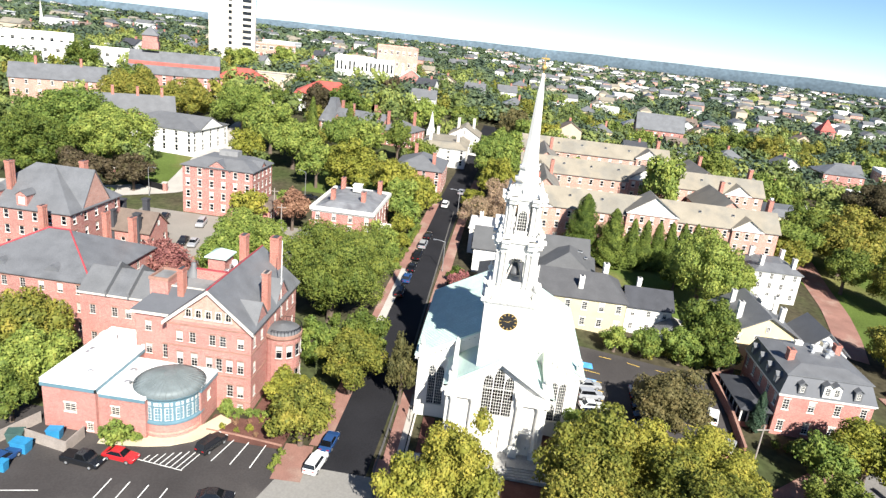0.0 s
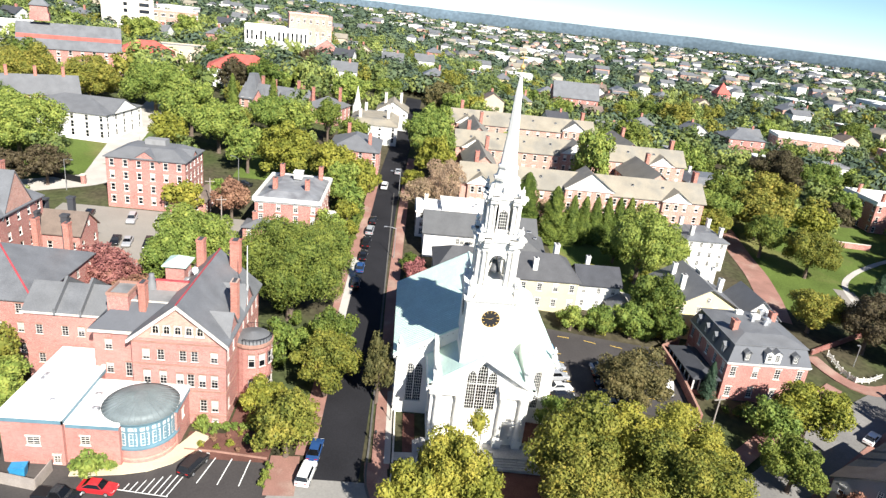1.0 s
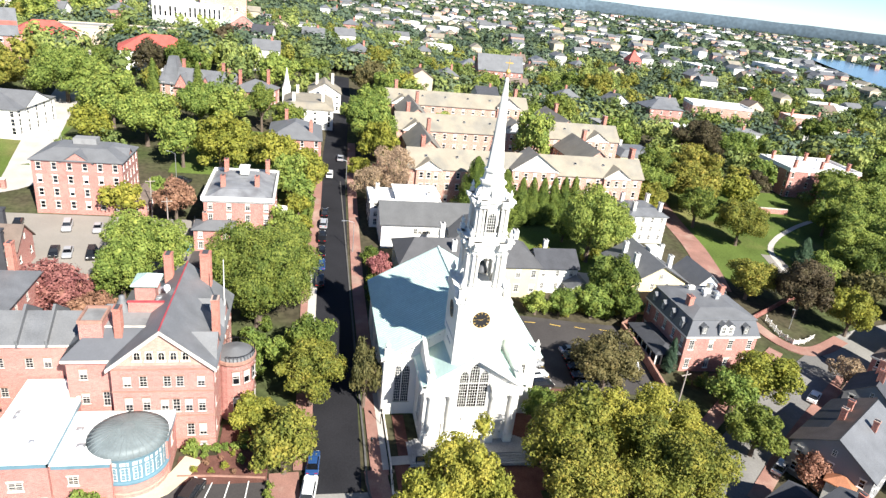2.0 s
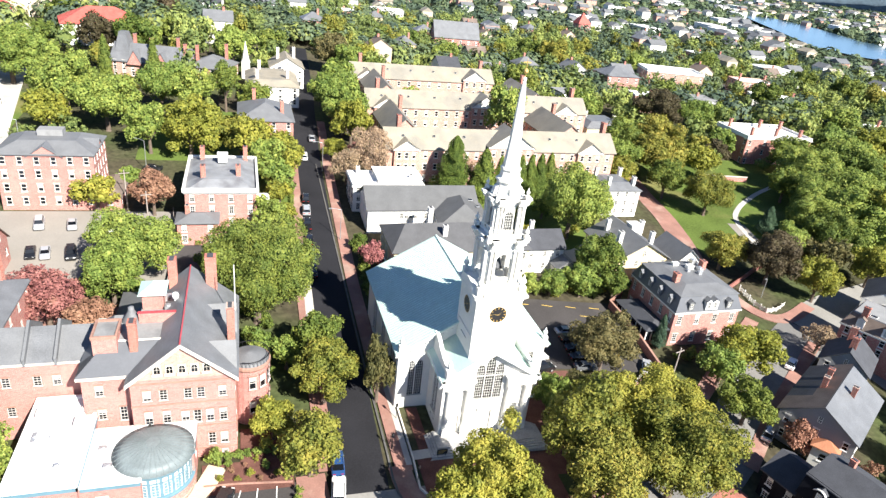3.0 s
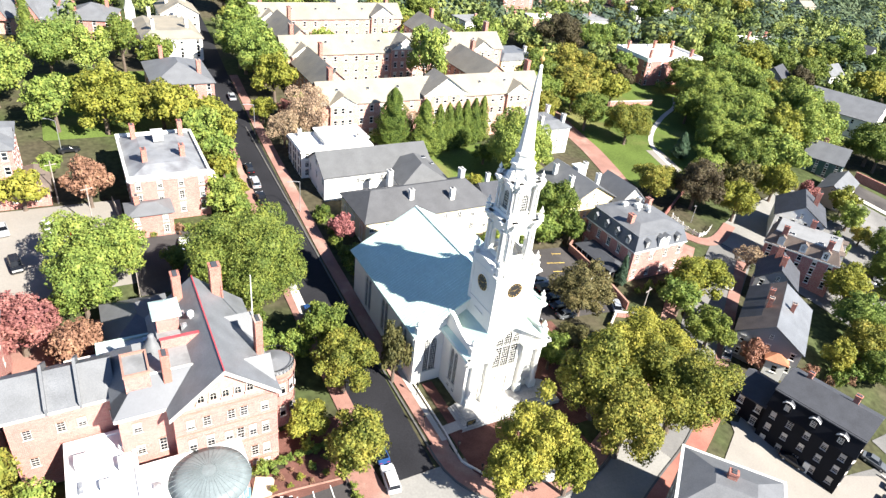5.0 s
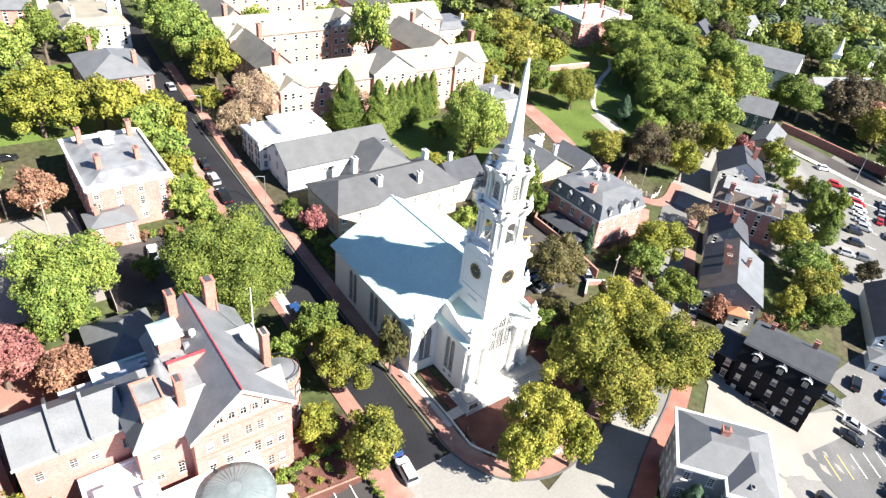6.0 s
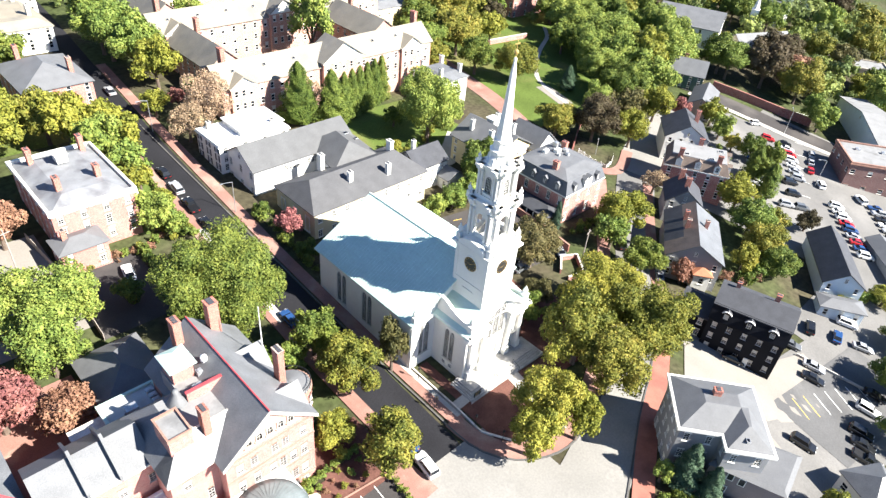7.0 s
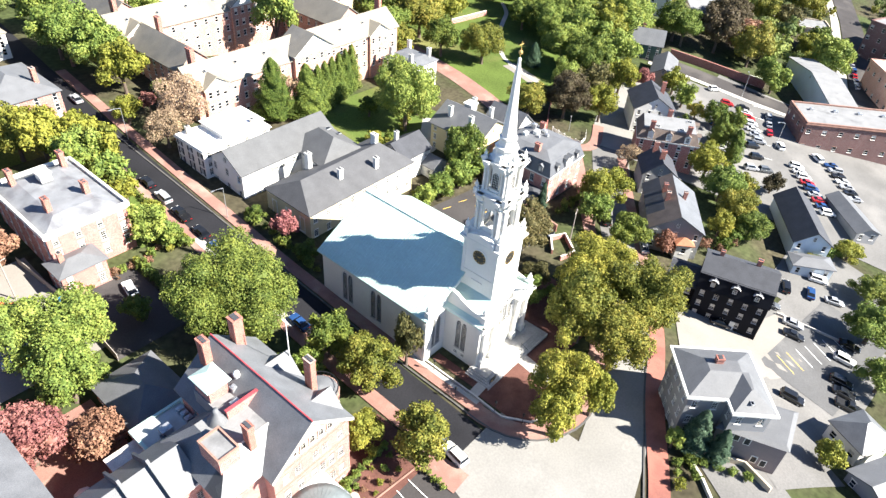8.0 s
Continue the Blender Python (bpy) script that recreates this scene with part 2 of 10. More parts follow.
WATER = material("harbour_water", (0.06, 0.11, 0.16), 0.15, spots=((0.02, 0.1),))
# haze of distance is put into this blue base colour
HILL = material("far_hills_haze_blue", (0.10, 0.14, 0.175), 1.0, spots=((0.004, 0.2), (0.05, 0.3)))

G_GREEN = leafage("green_leaves", [(0.06, 0.105, 0.024), (0.145, 0.215, 0.042), (0.25, 0.31, 0.06), (0.37, 0.385, 0.078)])
G_DEEP = leafage("deep_green_leaves", [(0.042, 0.075, 0.016), (0.092, 0.138, 0.026), (0.172, 0.215, 0.038), (0.27, 0.295, 0.05)])
# paler copies of the green and deep leaves, with mid-distance haze painted in
G_WOOD = leafage("haze_paled_garden_leaves", [(0.085, 0.13, 0.04), (0.17, 0.235, 0.062), (0.26, 0.315, 0.08), (0.37, 0.385, 0.095)])
G_WOOD_DEEP = leafage("haze_paled_deep_leaves", [(0.065, 0.105, 0.038), (0.125, 0.175, 0.052), (0.20, 0.245, 0.066), (0.285, 0.31, 0.078)])
G_OLIVE = leafage("olive_brown_leaves", [(0.048, 0.052, 0.022), (0.10, 0.098, 0.036), (0.155, 0.14, 0.05), (0.21, 0.17, 0.064)])
# far woods: aerial haze painted in as narrower, bluer leaf colours
G_FAR = leafage("haze_tinted_green_leaves", [(0.075, 0.115, 0.062), (0.10, 0.145, 0.074), (0.13, 0.17, 0.084), (0.165, 0.195, 0.09)])
G_FAR_DARK = leafage("haze_tinted_dark_leaves", [(0.055, 0.088, 0.066), (0.075, 0.112, 0.076), (0.095, 0.135, 0.084), (0.12, 0.155, 0.09)])
G_YELLOW = leafage("yellowing_leaves", [(0.085, 0.11, 0.018), (0.185, 0.205, 0.03), (0.31, 0.305, 0.042), (0.46, 0.40, 0.055)])
G_OCHRE = leafage("ochre_leaves", [(0.07, 0.092, 0.02), (0.17, 0.188, 0.032), (0.29, 0.272, 0.045), (0.43, 0.33, 0.056)])
G_RUST = leafage("rust_leaves", [(0.14, 0.075, 0.045), (0.25, 0.135, 0.08), (0.35, 0.20, 0.12), (0.34, 0.225, 0.11)])
G_PURPLE = leafage("copper_red_leaves", [(0.14, 0.05, 0.05), (0.26, 0.10, 0.09), (0.38, 0.17, 0.14), (0.30, 0.17, 0.10)])
G_DARK = leafage("dark_bronze_leaves", [(0.040, 0.036, 0.020), (0.078, 0.062, 0.034), (0.115, 0.095, 0.048), (0.11, 0.12, 0.046)])
G_BARE = leafage("thin_brown_leaves", [(0.22, 0.16, 0.10), (0.34, 0.25, 0.155), (0.45, 0.335, 0.20), (0.40, 0.33, 0.15)])
G_CONIFER = leafage("conifer_needles", [(0.05, 0.085, 0.018), (0.10, 0.15, 0.028), (0.17, 0.225, 0.04), (0.26, 0.30, 0.055)], 0.2)
G_SPRUCE = leafage("blue_spruce_needles", [(0.03, 0.065, 0.04), (0.055, 0.10, 0.06), (0.085, 0.14, 0.08), (0.10, 0.16, 0.08)], 0.2)


# ---- mesh helpers ----
class Shape:
    """Vertices and faces gathered for one mesh."""

    def __init__(self):
        self.v, self.f = [], []

    def face(self, *pts):
        i = len(self.v)
        self.v.extend(tuple(p) for p in pts)
        self.f.append(tuple(range(i, i + len(pts))))
        return self

    def solid(self, pts, faces):
        i = len(self.v)
        self.v.extend(tuple(p) for p in pts)
        self.f.extend(tuple(i + k for k in f) for f in faces)
        return self

    def box(self, x0, y0, z0, x1, y1, z1):
        return self.solid([(x0, y0, z0), (x1, y0, z0), (x1, y1, z0), (x0, y1, z0), (x0, y0, z1), (x1, y0, z1), (x1, y1, z1), (x0, y1, z1)],
                          [(0, 3, 2, 1), (4, 5, 6, 7), (0, 1, 5, 4), (1, 2, 6, 5), (2, 3, 7, 6), (3, 0, 4, 7)])

    def prism(self, poly, z0, z1, top=None):
        """Upright prism over a counter-clockwise polygon; top: another polygon for a tapered one."""
        k = len(poly)
        pts = [(x, y, z0) for x, y in poly] + [(x, y, z1) for x, y in (top or poly)]
        return self.solid(pts, [tuple(range(k - 1, -1, -1)), tuple(range(k, 2 * k))] + [(i, (i + 1) % k, k + (i + 1) % k, k + i) for i in range(k)])

    def extrude(self, profile, axis, a, b):
        """Closed profile of (u, z) swept from a to b along 'x' or 'y'."""
        k = len(profile)
        pt = (lambda s, u, z: (s, u, z)) if axis == "x" else (lambda s, u, z: (u, s, z))
        return self.solid([pt(a, u, z) for u, z in profile] + [pt(b, u, z) for u, z in profile],
                          [tuple(range(k)), tuple(range(2 * k - 1, k - 1, -1))] + [(i, k + i, k + (i + 1) % k, (i + 1) % k) for i in range(k)])

    def lathe(self, profile, cx=0, cy=0, n=16, turn=0.0):
        """Profile of (radius, z) turned round the vertical through (cx, cy)."""
        i0, k = len(self.v), len(profile)
        for r, z in profile:
            for j in range(n):
                a = turn + 2 * math.pi * j / n
                self.v.append((cx + r * math.cos(a), cy + r * math.sin(a), z))
        for i in range(k - 1):
            for j in range(n):
                a, b = i0 + i * n + j, i0 + i * n + (j + 1) % n
                self.f.append((a, b, b + n, a + n))
        self.f.append(tuple(i0 + j for j in range(n - 1, -1, -1)))
        self.f.append(tuple(i0 + (k - 1) * n + j for j in range(n)))
        return self

    def rod(self, p, q, r0, r1, n=6):
        p, q = Vector(p), Vector(q)
        z = (q - p).normalized()
        x = z.orthogonal().normalized()
        y = z.cross(x)
        i0 = len(self.v)
        for c, r in ((p, r0), (q, r1)):
            for j in range(n):
                a = 2 * math.pi * j / n
                self.v.append(tuple(c + x * (r * math.cos(a)) + y * (r * math.sin(a))))
        for j in range(n):
            self.f.append((i0 + j, i0 + (j + 1) % n, i0 + n + (j + 1) % n, i0 + n + j))
        self.f.append(tuple(i0 + j for j in range(n - 1, -1, -1)))
        self.f.append(tuple(i0 + n + j for j in range(n)))
        return self

    def add(self, other, m):
        i = len(self.v)
        self.v.extend(tuple(m @ Vector(p)) for p in other.v)
        self.f.extend(tuple(i + k for k in f) for f in other.f)
        return self

    def mesh(self, name, mat, smooth=False):
        me = bpy.data.meshes.new(name)
        me.from_pydata(self.v, [], self.f)
        me.materials.append(mat)
        if smooth:
            me.polygons.foreach_set("use_smooth", [True] * len(me.polygons))
        me.update()
        return me


def thing(name, x, y, z, rz, label, category, group="", kind=""):
    ob = new(name)
    ob.empty_display_size = 0.3
    ob.matrix_basis = pose(x, y, z, 0, 0, rz)
    return tagged(ob, label, category, group, kind)


def part(name, shape, mat, parent, label="", m=None, smooth=False):
    """One mesh object under a thing or a part. shape may be a Shape or a mesh that is shared."""
    me = shape.mesh(name, mat, smooth) if isinstance(shape, Shape) else shape
    ob = new(name, me)
    ob.parent = parent
    if m is not None:
        ob.matrix_basis = m
    return tagged(ob, label)


def solo(name, shape, mat, label, category, m=None, group="", kind="", smooth=False):
    ob = new(name, shape.mesh(name, mat, smooth) if isinstance(shape, Shape) else shape)
    if m is not None:
        ob.matrix_basis = m
    return tagged(ob, label, category, group, kind)


# ---- lie of the land ----
def sp(v, w):
    v = v / w
    return w * (v if v > 30 else math.log1p(math.exp(v)))


def land(x, y):
    """Height of the ground: a hill that climbs behind the church and falls away towards the car parks and the harbour."""
    base = 0.088 * sp(y - 6, 6) - 0.088 * sp(y - 150, 20) - 0.035 * sp(-12 - y, 5)
    s = 1 / (1 + math.exp(-(x - 26) / 8)) if x > -200 else 0.0
    far = 1 / (1 + math.exp((y - 40) / 15)) if y < 400 else 0.0
    low = -s * (1.5 + 0.11 * sp(12 - max(y, -140), 8) + 0.03 * sp(min(y, 150) - 12, 8))
    if y > 100:
        base += 10 / (1 + math.exp(-(y - 220) / 30)) / (1 + math.exp(max(-30, min(30, (x - 20) / 35))))
    return base - 1.57 * math.tanh((x + 4) / 100) + low - 0.05 * min(sp(x - 70, 10), 160) * far


def drape(shape, poly_fn, nu, nv, lift):
    """A sheet of nu x nv quads laid over the land; poly_fn maps (0..1, 0..1) to a plan point."""
    i0 = len(shape.v)
    for i in range(nu + 1):
        for j in range(nv + 1):
            x, y = poly_fn(i / nu, j / nv)
            shape.v.append((x, y, land(x, y) + lift))
    for i in range(nu):
        for j in range(nv):
            a = i0 + i * (nv + 1) + j
            shape.f.append((a, a + nv + 1, a + nv + 2, a + 1))


def ribbon(shape, pts, w, lift, step=2.0, nv=4, skirt=0.0):
    """A strip of width w along a plan polyline, laid over the land, with upright edges if skirt."""
    pts = [Vector(p) for p in pts]
    line = []
    for a, b in zip(pts, pts[1:]):
        k = max(1, int((b - a).length / step))
        line += [a.lerp(b, i / k) for i in range(k)]
    line.append(pts[-1])
    for _ in range(3):
        line = [line[0]] + [(line[i - 1] + line[i] * 2 + line[i + 1]) / 4 for i in range(1, len(line) - 1)] + [line[-1]]
    i0 = len(shape.v)
    cols = nv + 1 + (2 if skirt else 0)
    for i, p in enumerate(line):
        d = (line[min(i + 1, len(line) - 1)] - line[max(i - 1, 0)]).normalized()
        side = Vector((-d.y, d.x))
        row = []
        for j in range(nv + 1):
            q = p + side * (w * (j / nv - 0.5))
            row.append((q.x, q.y, land(q.x, q.y) + lift))
        if skirt:
            row = [(row[0][0], row[0][1], row[0][2] - skirt)] + row + [(row[-1][0], row[-1][1], row[-1][2] - skirt)]
        shape.v.extend(row)
    for i in range(len(line) - 1):
        for j in range(cols - 1):
            a = i0 + i * cols + j
            shape.f.append((a, a + cols, a + cols + 1, a + 1))


def patch(shape, x0, y0, x1, y1, lift, rz=0.0, step=3.0):
    c, s = math.cos(radians(rz)), math.sin(radians(rz))
    cx, cy, hx, hy = (x0 + x1) / 2, (y0 + y1) / 2, (x1 - x0) / 2, (y1 - y0) / 2
    fn = lambda u, v: (cx + c * hx * (2 * u - 1) - s * hy * (2 * v - 1), cy + s * hx * (2 * u - 1) + c * hy * (2 * v - 1))
    drape(shape, fn, max(1, int(2 * hx / step)), max(1, int(2 * hy / step)), lift)

# ---- ground, streets and paving ----
def axis(near0, near1, step, far0, far1):
    a = [near0]
    while a[-1] < near1:
        a.append(a[-1] + step)
    d = step
    while a[-1] < far1:
        d *= 1.25
        a.append(min(a[-1] + d, far1))
    d = step
    while a[0] > far0:
        d *= 1.25
        a.insert(0, max(a[0] - d, far0))
    return a


gs = Shape()
gx, gy = axis(-120, 230, 3.0, -4600, 4600), axis(-90, 170, 3.0, -1500, 4700)
for x in gx:
    for y in gy:
        d = math.hypot(x, y)
        roll = 0.0 if d < 300 else 6 * noise.noise(Vector((x / 500, y / 500, 0.3))) * min(1, (d - 300) / 600)
        gs.v.append((x, y, land(x, y) + roll - 0.009 * max(0, min(d, 3300) - 420) * min(1, max(0, d - 420) / 600)))
for i in range(len(gx) - 1):
    for j in range(len(gy) - 1):
        a = i * len(gy) + j
        gs.f.append((a, a + len(gy), a + len(gy) + 1, a + 1))
solo("ground", gs, GROUND, "brown-green earth with rough undergrowth on a hillside", "ground", kind="structure", smooth=True)

# horizon ridge; its blue tint paints in the haze
hs = Shape()
for k in range(90):
    a0 = radians(-75 + k * 2.0)
    x, y = 4250 * math.sin(a0), 4250 * math.cos(a0)
    top = 46 + 10 * noise.noise(Vector((k * 0.09, 1.7, 0))) + 5 * noise.noise(Vector((k * 0.6, 0.2, 0)))
    hs.v += [(x, y, -60), (x * 0.985, y * 0.985, top), (x * 1.07, y * 1.07, top * 0.8)]
    if k:
        b = 3 * k
        hs.f += [(b - 3, b, b + 1, b - 2), (b - 2, b + 1, b + 2, b - 1)]
solo("backdrop", hs, HILL, "wooded ridge on the horizon with blue-green haze painted into its colour", "hills", kind="structure", smooth=True)

WATER_EDGE = [(863, 1019), (774, 863), (597, 551), (600, 488), (633, 454), (672, 413), (796, 494), (795, 589), (794, 669), (874, 837), (906, 934), (924, 993)]
ws = Shape()
ws.face(*[(x, y, 5.0) for x, y in WATER_EDGE])
solo("water", ws, WATER, "strip of blue harbour water far off", "water", kind="structure")

SIDE_STREET = [(-20, -14), (-19.3, 10), (-19.3, 40), (-18.4, 70), (-17.6, 100), (-16, 130), (-13, 175), (-10, 240)]
MAIN_STREET = [(-75, -66), (-45, -47), (-26, -36), (-9, -32), (4, -28.5), (20, -22), (34, -16), (46, -8.5), (58, 0.5), (70, 9), (88, 20), (104, 27), (122, 31.5), (140, 36)]


def strip(name, pts, w, mat, label, lift, category="road", skirt=0.0, nv=4):
    s = Shape()
    ribbon(s, pts, w, lift, nv=nv, skirt=skirt)
    return solo(name, s, mat, label, category, kind="structure")


def slab(name, rects, mat, label, lift, category="pavement"):
    s = Shape()
    for r in rects:
        patch(s, *r[:4], lift, *(r[4:5]))
    return solo(name, s, mat, label, category, kind="structure")


strip("road", SIDE_STREET, 7.2, ASPHALT, "fresh black asphalt side street climbing beside the church", 0.09)
strip("road", MAIN_STREET[:6], 10.5, OLD_ASPHALT, "worn pale grey asphalt main street curving past the church", 0.10, nv=6)
strip("road", MAIN_STREET[-4:], 12.0, OLD_ASPHALT, "sun-bleached end of the street by the park", 0.11, nv=6)
# darker asphalt colour here stands in for shade of trees and row houses
strip("road", MAIN_STREET[5:-3], 10.5, LOT_GREY, "grey asphalt street between row houses and park, darkened for their shade", 0.10, nv=6)
junction = Shape()
drape(junction, lambda u, v: (-27 + 20 * u - 6 * v * (1 - u), -13.5 - (24 - 6 * u) * v), 12, 10, 0.12)
solo("road", junction, OLD_ASPHALT, "bleached grey asphalt street junction", "road", kind="structure")
strip("pavement", [(-13.6, -10.5), (-13.6, 10), (-13.7, 40), (-13, 70), (-12.2, 100), (-10.5, 135)], 2.5, PAVER, "red brick sidewalk beside the church", 0.22, "sidewalk", 0.2)
strip("pavement", [(-14.2, -9.5), (-14.3, -14), (-12.7, -18.3), (-9, -21.6), (-3, -23.4), (6, -21.5), (20, -15), (33, -9)], 3.2, PAVER, "red brick sidewalk curving round the churchyard corner", 0.23, "sidewalk", 0.22)
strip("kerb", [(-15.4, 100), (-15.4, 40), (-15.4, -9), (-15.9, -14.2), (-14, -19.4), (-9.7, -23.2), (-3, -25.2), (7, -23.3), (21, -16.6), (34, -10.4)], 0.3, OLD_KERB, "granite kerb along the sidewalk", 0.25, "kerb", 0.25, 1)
strip("pavement", [(-12.7, -9.5), (-12.7, 2), (-12.8, 8)], 0.9, CONCRETE, "pale concrete band between brick paving", 0.25, "sidewalk")
strip("pavement", [(-24.3, -9), (-24.2, 10), (-24, 40), (-22.6, 75), (-21.6, 105)], 2.6, PAVER, "red brick sidewalk under the street trees", 0.2, "sidewalk", 0.2)
strip("pavement", [(-23.4, 25), (-23.0, 40), (-22.6, 56)], 1.6, CONCRETE, "pale concrete sidewalk", 0.23, "sidewalk")
strip("pavement", [(-13, -43.2), (-4.2, -39.2), (3.3, -35), (11.8, -30.6), (25.8, -25.1), (39.8, -18.1)], 3.4, PAVER_RED, "dark red brick sidewalk along the far kerb", 0.24, "sidewalk", 0.22)
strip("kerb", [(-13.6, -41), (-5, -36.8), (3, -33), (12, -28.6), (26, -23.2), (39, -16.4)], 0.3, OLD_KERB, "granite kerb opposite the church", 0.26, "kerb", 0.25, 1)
strip("pavement", [(45, -14.5), (57, -5), (69, 3.5), (86, 15)], 2.6, PAVER, "red brick sidewalk in front of the row houses", 0.22, "sidewalk", 0.2)
strip("pavement", [(44, 0), (55, 8.5), (68, 18), (76, 24)], 3.0, PAVER, "red brick sidewalk at the corner of the park", 0.22, "sidewalk", 0.2)
strip("pavement", [(77.4, 35), (78, 29.3), (80.2, 24.8), (84, 23.4), (88.4, 24.6), (97, 29)], 3.2, PAVER, "red brick sidewalk bending round the picket fence", 0.23, "sidewalk", 0.2)
slab("pavement", [(-11.4, -19.5, 9, -8.6), (-10.6, -9, -8.8, 2.6), (9, -12, 14, 2.6)], MULCH, "dark red-brown bark beds in the churchyard", 0.2, "planting bed")
slab("pavement", [(8, -14, 26, 6), (13, 2, 22, 10)], MULCH, "leaf-littered red-brown churchyard ground", 0.14, "planting bed")
strip("pavement", [(1.2, -8), (0.2, -15), (-1.5, -22)], 2.6, CONCRETE, "concrete path from the church steps to the kerb", 0.27, "path")
strip("pavement", [(-8.6, -7.6), (-12, -7.8)], 1.8, CONCRETE, "concrete slab path beside the church steps", 0.27, "path")
slab("parking_lot", [(14.5, 10, 42, 33, -4)], MID_ASPHALT, "brownish-grey asphalt car park beside the church", 0.13, "car park")
slab("parking_lot", [(-68, -32, -27.5, -10.2), (-62, -16, -55, -10)], MID_ASPHALT, "grey asphalt car park in front of the brick annex", 0.10, "car park")
slab("parking_lot", [(-95, 42, -49, 70.8)], LOT_PALE, "sun-bleached car park behind the brick building", 0.1, "car park")
slab("parking_lot", [(-49, 38, -36, 58)], MID_ASPHALT, "shaded driveway beside the corniced brick house", 0.13, "driveway")
slab("parking_lot", [(22, -62, 70, -39, -6), (50, -60, 96, -40, -8), (66, -42, 92, -34)], LOT_GREY, "pale worn asphalt car park behind the houses", 0.12, "car park")
slab("parking_lot", [(40, -60, 74, -44, -8)], LOT_MID, "darker part of the car park", 0.17, "car park")
slab("parking_lot", [(34, -45, 47, -23, -30), (22, -39, 50, -26, 28), (20, -46, 34, -34, -30), (43, -50, 60, -37, -20)], LOT_PALE, "sun-bleached concrete yard beside the black house", 0.16, "yard")
slab("parking_lot", [(96, -58, 168, 22, 12), (160, -40, 182, 20, 8)], LOT_GREY, "large sloping car park with rows of cars", 0.14, "car park")
slab("lawn", [(84, 52, 190, 125), (27, 56, 62, 86), (-32, 60, -22.5, 90), (-160, 90, -95, 150), (-62, 100, -26, 140)], GRASS, "short green lawn under trees", 0.08, "lawn")
strip("path", [(105, 57), (107, 66), (109, 73), (112.5, 77.8), (120.4, 84.7), (133, 93), (146.7, 100.1), (154, 108)], 1.6, CONCRETE, "pale gravel path winding through the park", 0.15, "path")
strip("path", [(104.6, 58), (106.6, 66), (107.6, 71)], 5.4, LOT_PALE, "sandy gravel apron where the park walk widens", 0.14, "path")
strip("road", [(78, 50), (82, 62), (85.5, 76), (87.5, 91), (95, 130)], 6.5, PAVER, "sunlit brick lane behind the houses", 0.12)
strip("road", [(36, 56), (44, 52), (50, 56), (58, 62)], 6, CONCRETE, "pale gravel drive between gardens", 0.12)
LANE = [(158, 62), (164, 42), (169, 24), (173, 5), (179, -16), (188, -42)]
LOWER_STREET = [(360, 24), (305, 2), (246, -17), (204, -30), (184, -46)]
UPPER_ROAD = [(262, 275), (223, 233), (205, 192), (188, 160), (182, 130)]
strip("road", LANE, 9, MID_ASPHALT, "dark asphalt lane between the car park and a brick retaining wall", 0.2)
strip("pavement", [(x - 6.4, y) for x, y in LANE[1:]], 2.6, CONCRETE, "pale concrete sidewalk along the car park lane", 0.24, "sidewalk")
strip("road", LOWER_STREET, 11, MID_ASPHALT, "wide asphalt street beyond the car park", 0.2)
strip("pavement", [(x - 2, y + 8) for x, y in LOWER_STREET], 4, CONCRETE, "broad pale sidewalk beside the lower street", 0.24, "sidewalk")
strip("road", UPPER_ROAD, 8, MID_ASPHALT, "asphalt street between the mansions", 0.2)
strip("road", [(-150, 70), (-110, 78), (-94, 88), (-100, 120), (-108, 170), (-116, 240)], 9, CONCRETE, "sunlit pale street up the hill", 0.12)
slab("planting_bed", [(-41, -11, -29, -5.5), (-36, -7, -26, 1)], MULCH, "brown mulched shrub bed below the brick building", 0.16, "planting bed")
strip("pavement", [(-53, -14.6), (-50, -14.2), (-46.2, -13.9), (-42, -12.6), (-39.4, -9.6), (-39, -6)], 2.6, CREAM_WALK, "cream concrete walk round the rotunda", 0.22, "sidewalk", 0.2)
slab("pavement", [(-28.6, -17.0, -24.6, -9.4, 3)], PAVER, "red brick sidewalk corner", 0.24, "sidewalk")
slab("pavement", [(12, -60, 26, -44, -38), (26, -58, 34, -40, -38)], LOT_GREY, "worn grey drive behind the corner house", 0.15, "drive")
slab("yard", [(-2, -60, 10, -45, -35)], LOT_GREY, "worn grey yard below the corner house", 0.13, "yard")
slab("courtyard", [(-72, 14, -56, 34)], PAVER, "brown brick-paved back yard", 0.12, "yard")


def stall(x, y, rz, length, w, mat, name="stall_line", label="painted parking stall line"):
    s = Shape()
    patch(s, x - w / 2, y - length / 2, x + w / 2, y + length / 2, 0.19, rz, 1.5)
    return solo(name, s, mat, label, "road marking", group="parking lines", kind="structure")


for x, rz in ((-36.5, -12), (-34.1, -7), (-31.5, -4)):
    stall(x, -13.2, rz, 5.1, 0.14, LINE_W)
for k in range(7):
    top = -16.5 + 0.4 * k
    low = -17.7 - 0.08 * k
    stall(-45.3 + 0.82 * k + 0.06 * (top - low), (top + low) / 2, -14, top - low, 0.13, LINE_W, label="white hatching in front of the rotunda")
stall(-43.0, -18.0, 84, 6.6, 0.13, LINE_W, label="white hatching edge line")
stall(-39.3, -15.8, -14, 5.0, 0.13, LINE_W, label="white hatching edge line")
for k in range(4):
    stall(-47.3 + 2.45 * k, -24.3, -2, 5, 0.14, LINE_W)
stall(-56.3, -26.2, -76, 4.4, 0.14, LINE_W)
for k in range(4):
    stall(21.5 + 5.5 * k, 31.2 - 0.4 * k, 78 if k else 88, 2.4, 0.16, LINE_Y, label="yellow parking stall line")
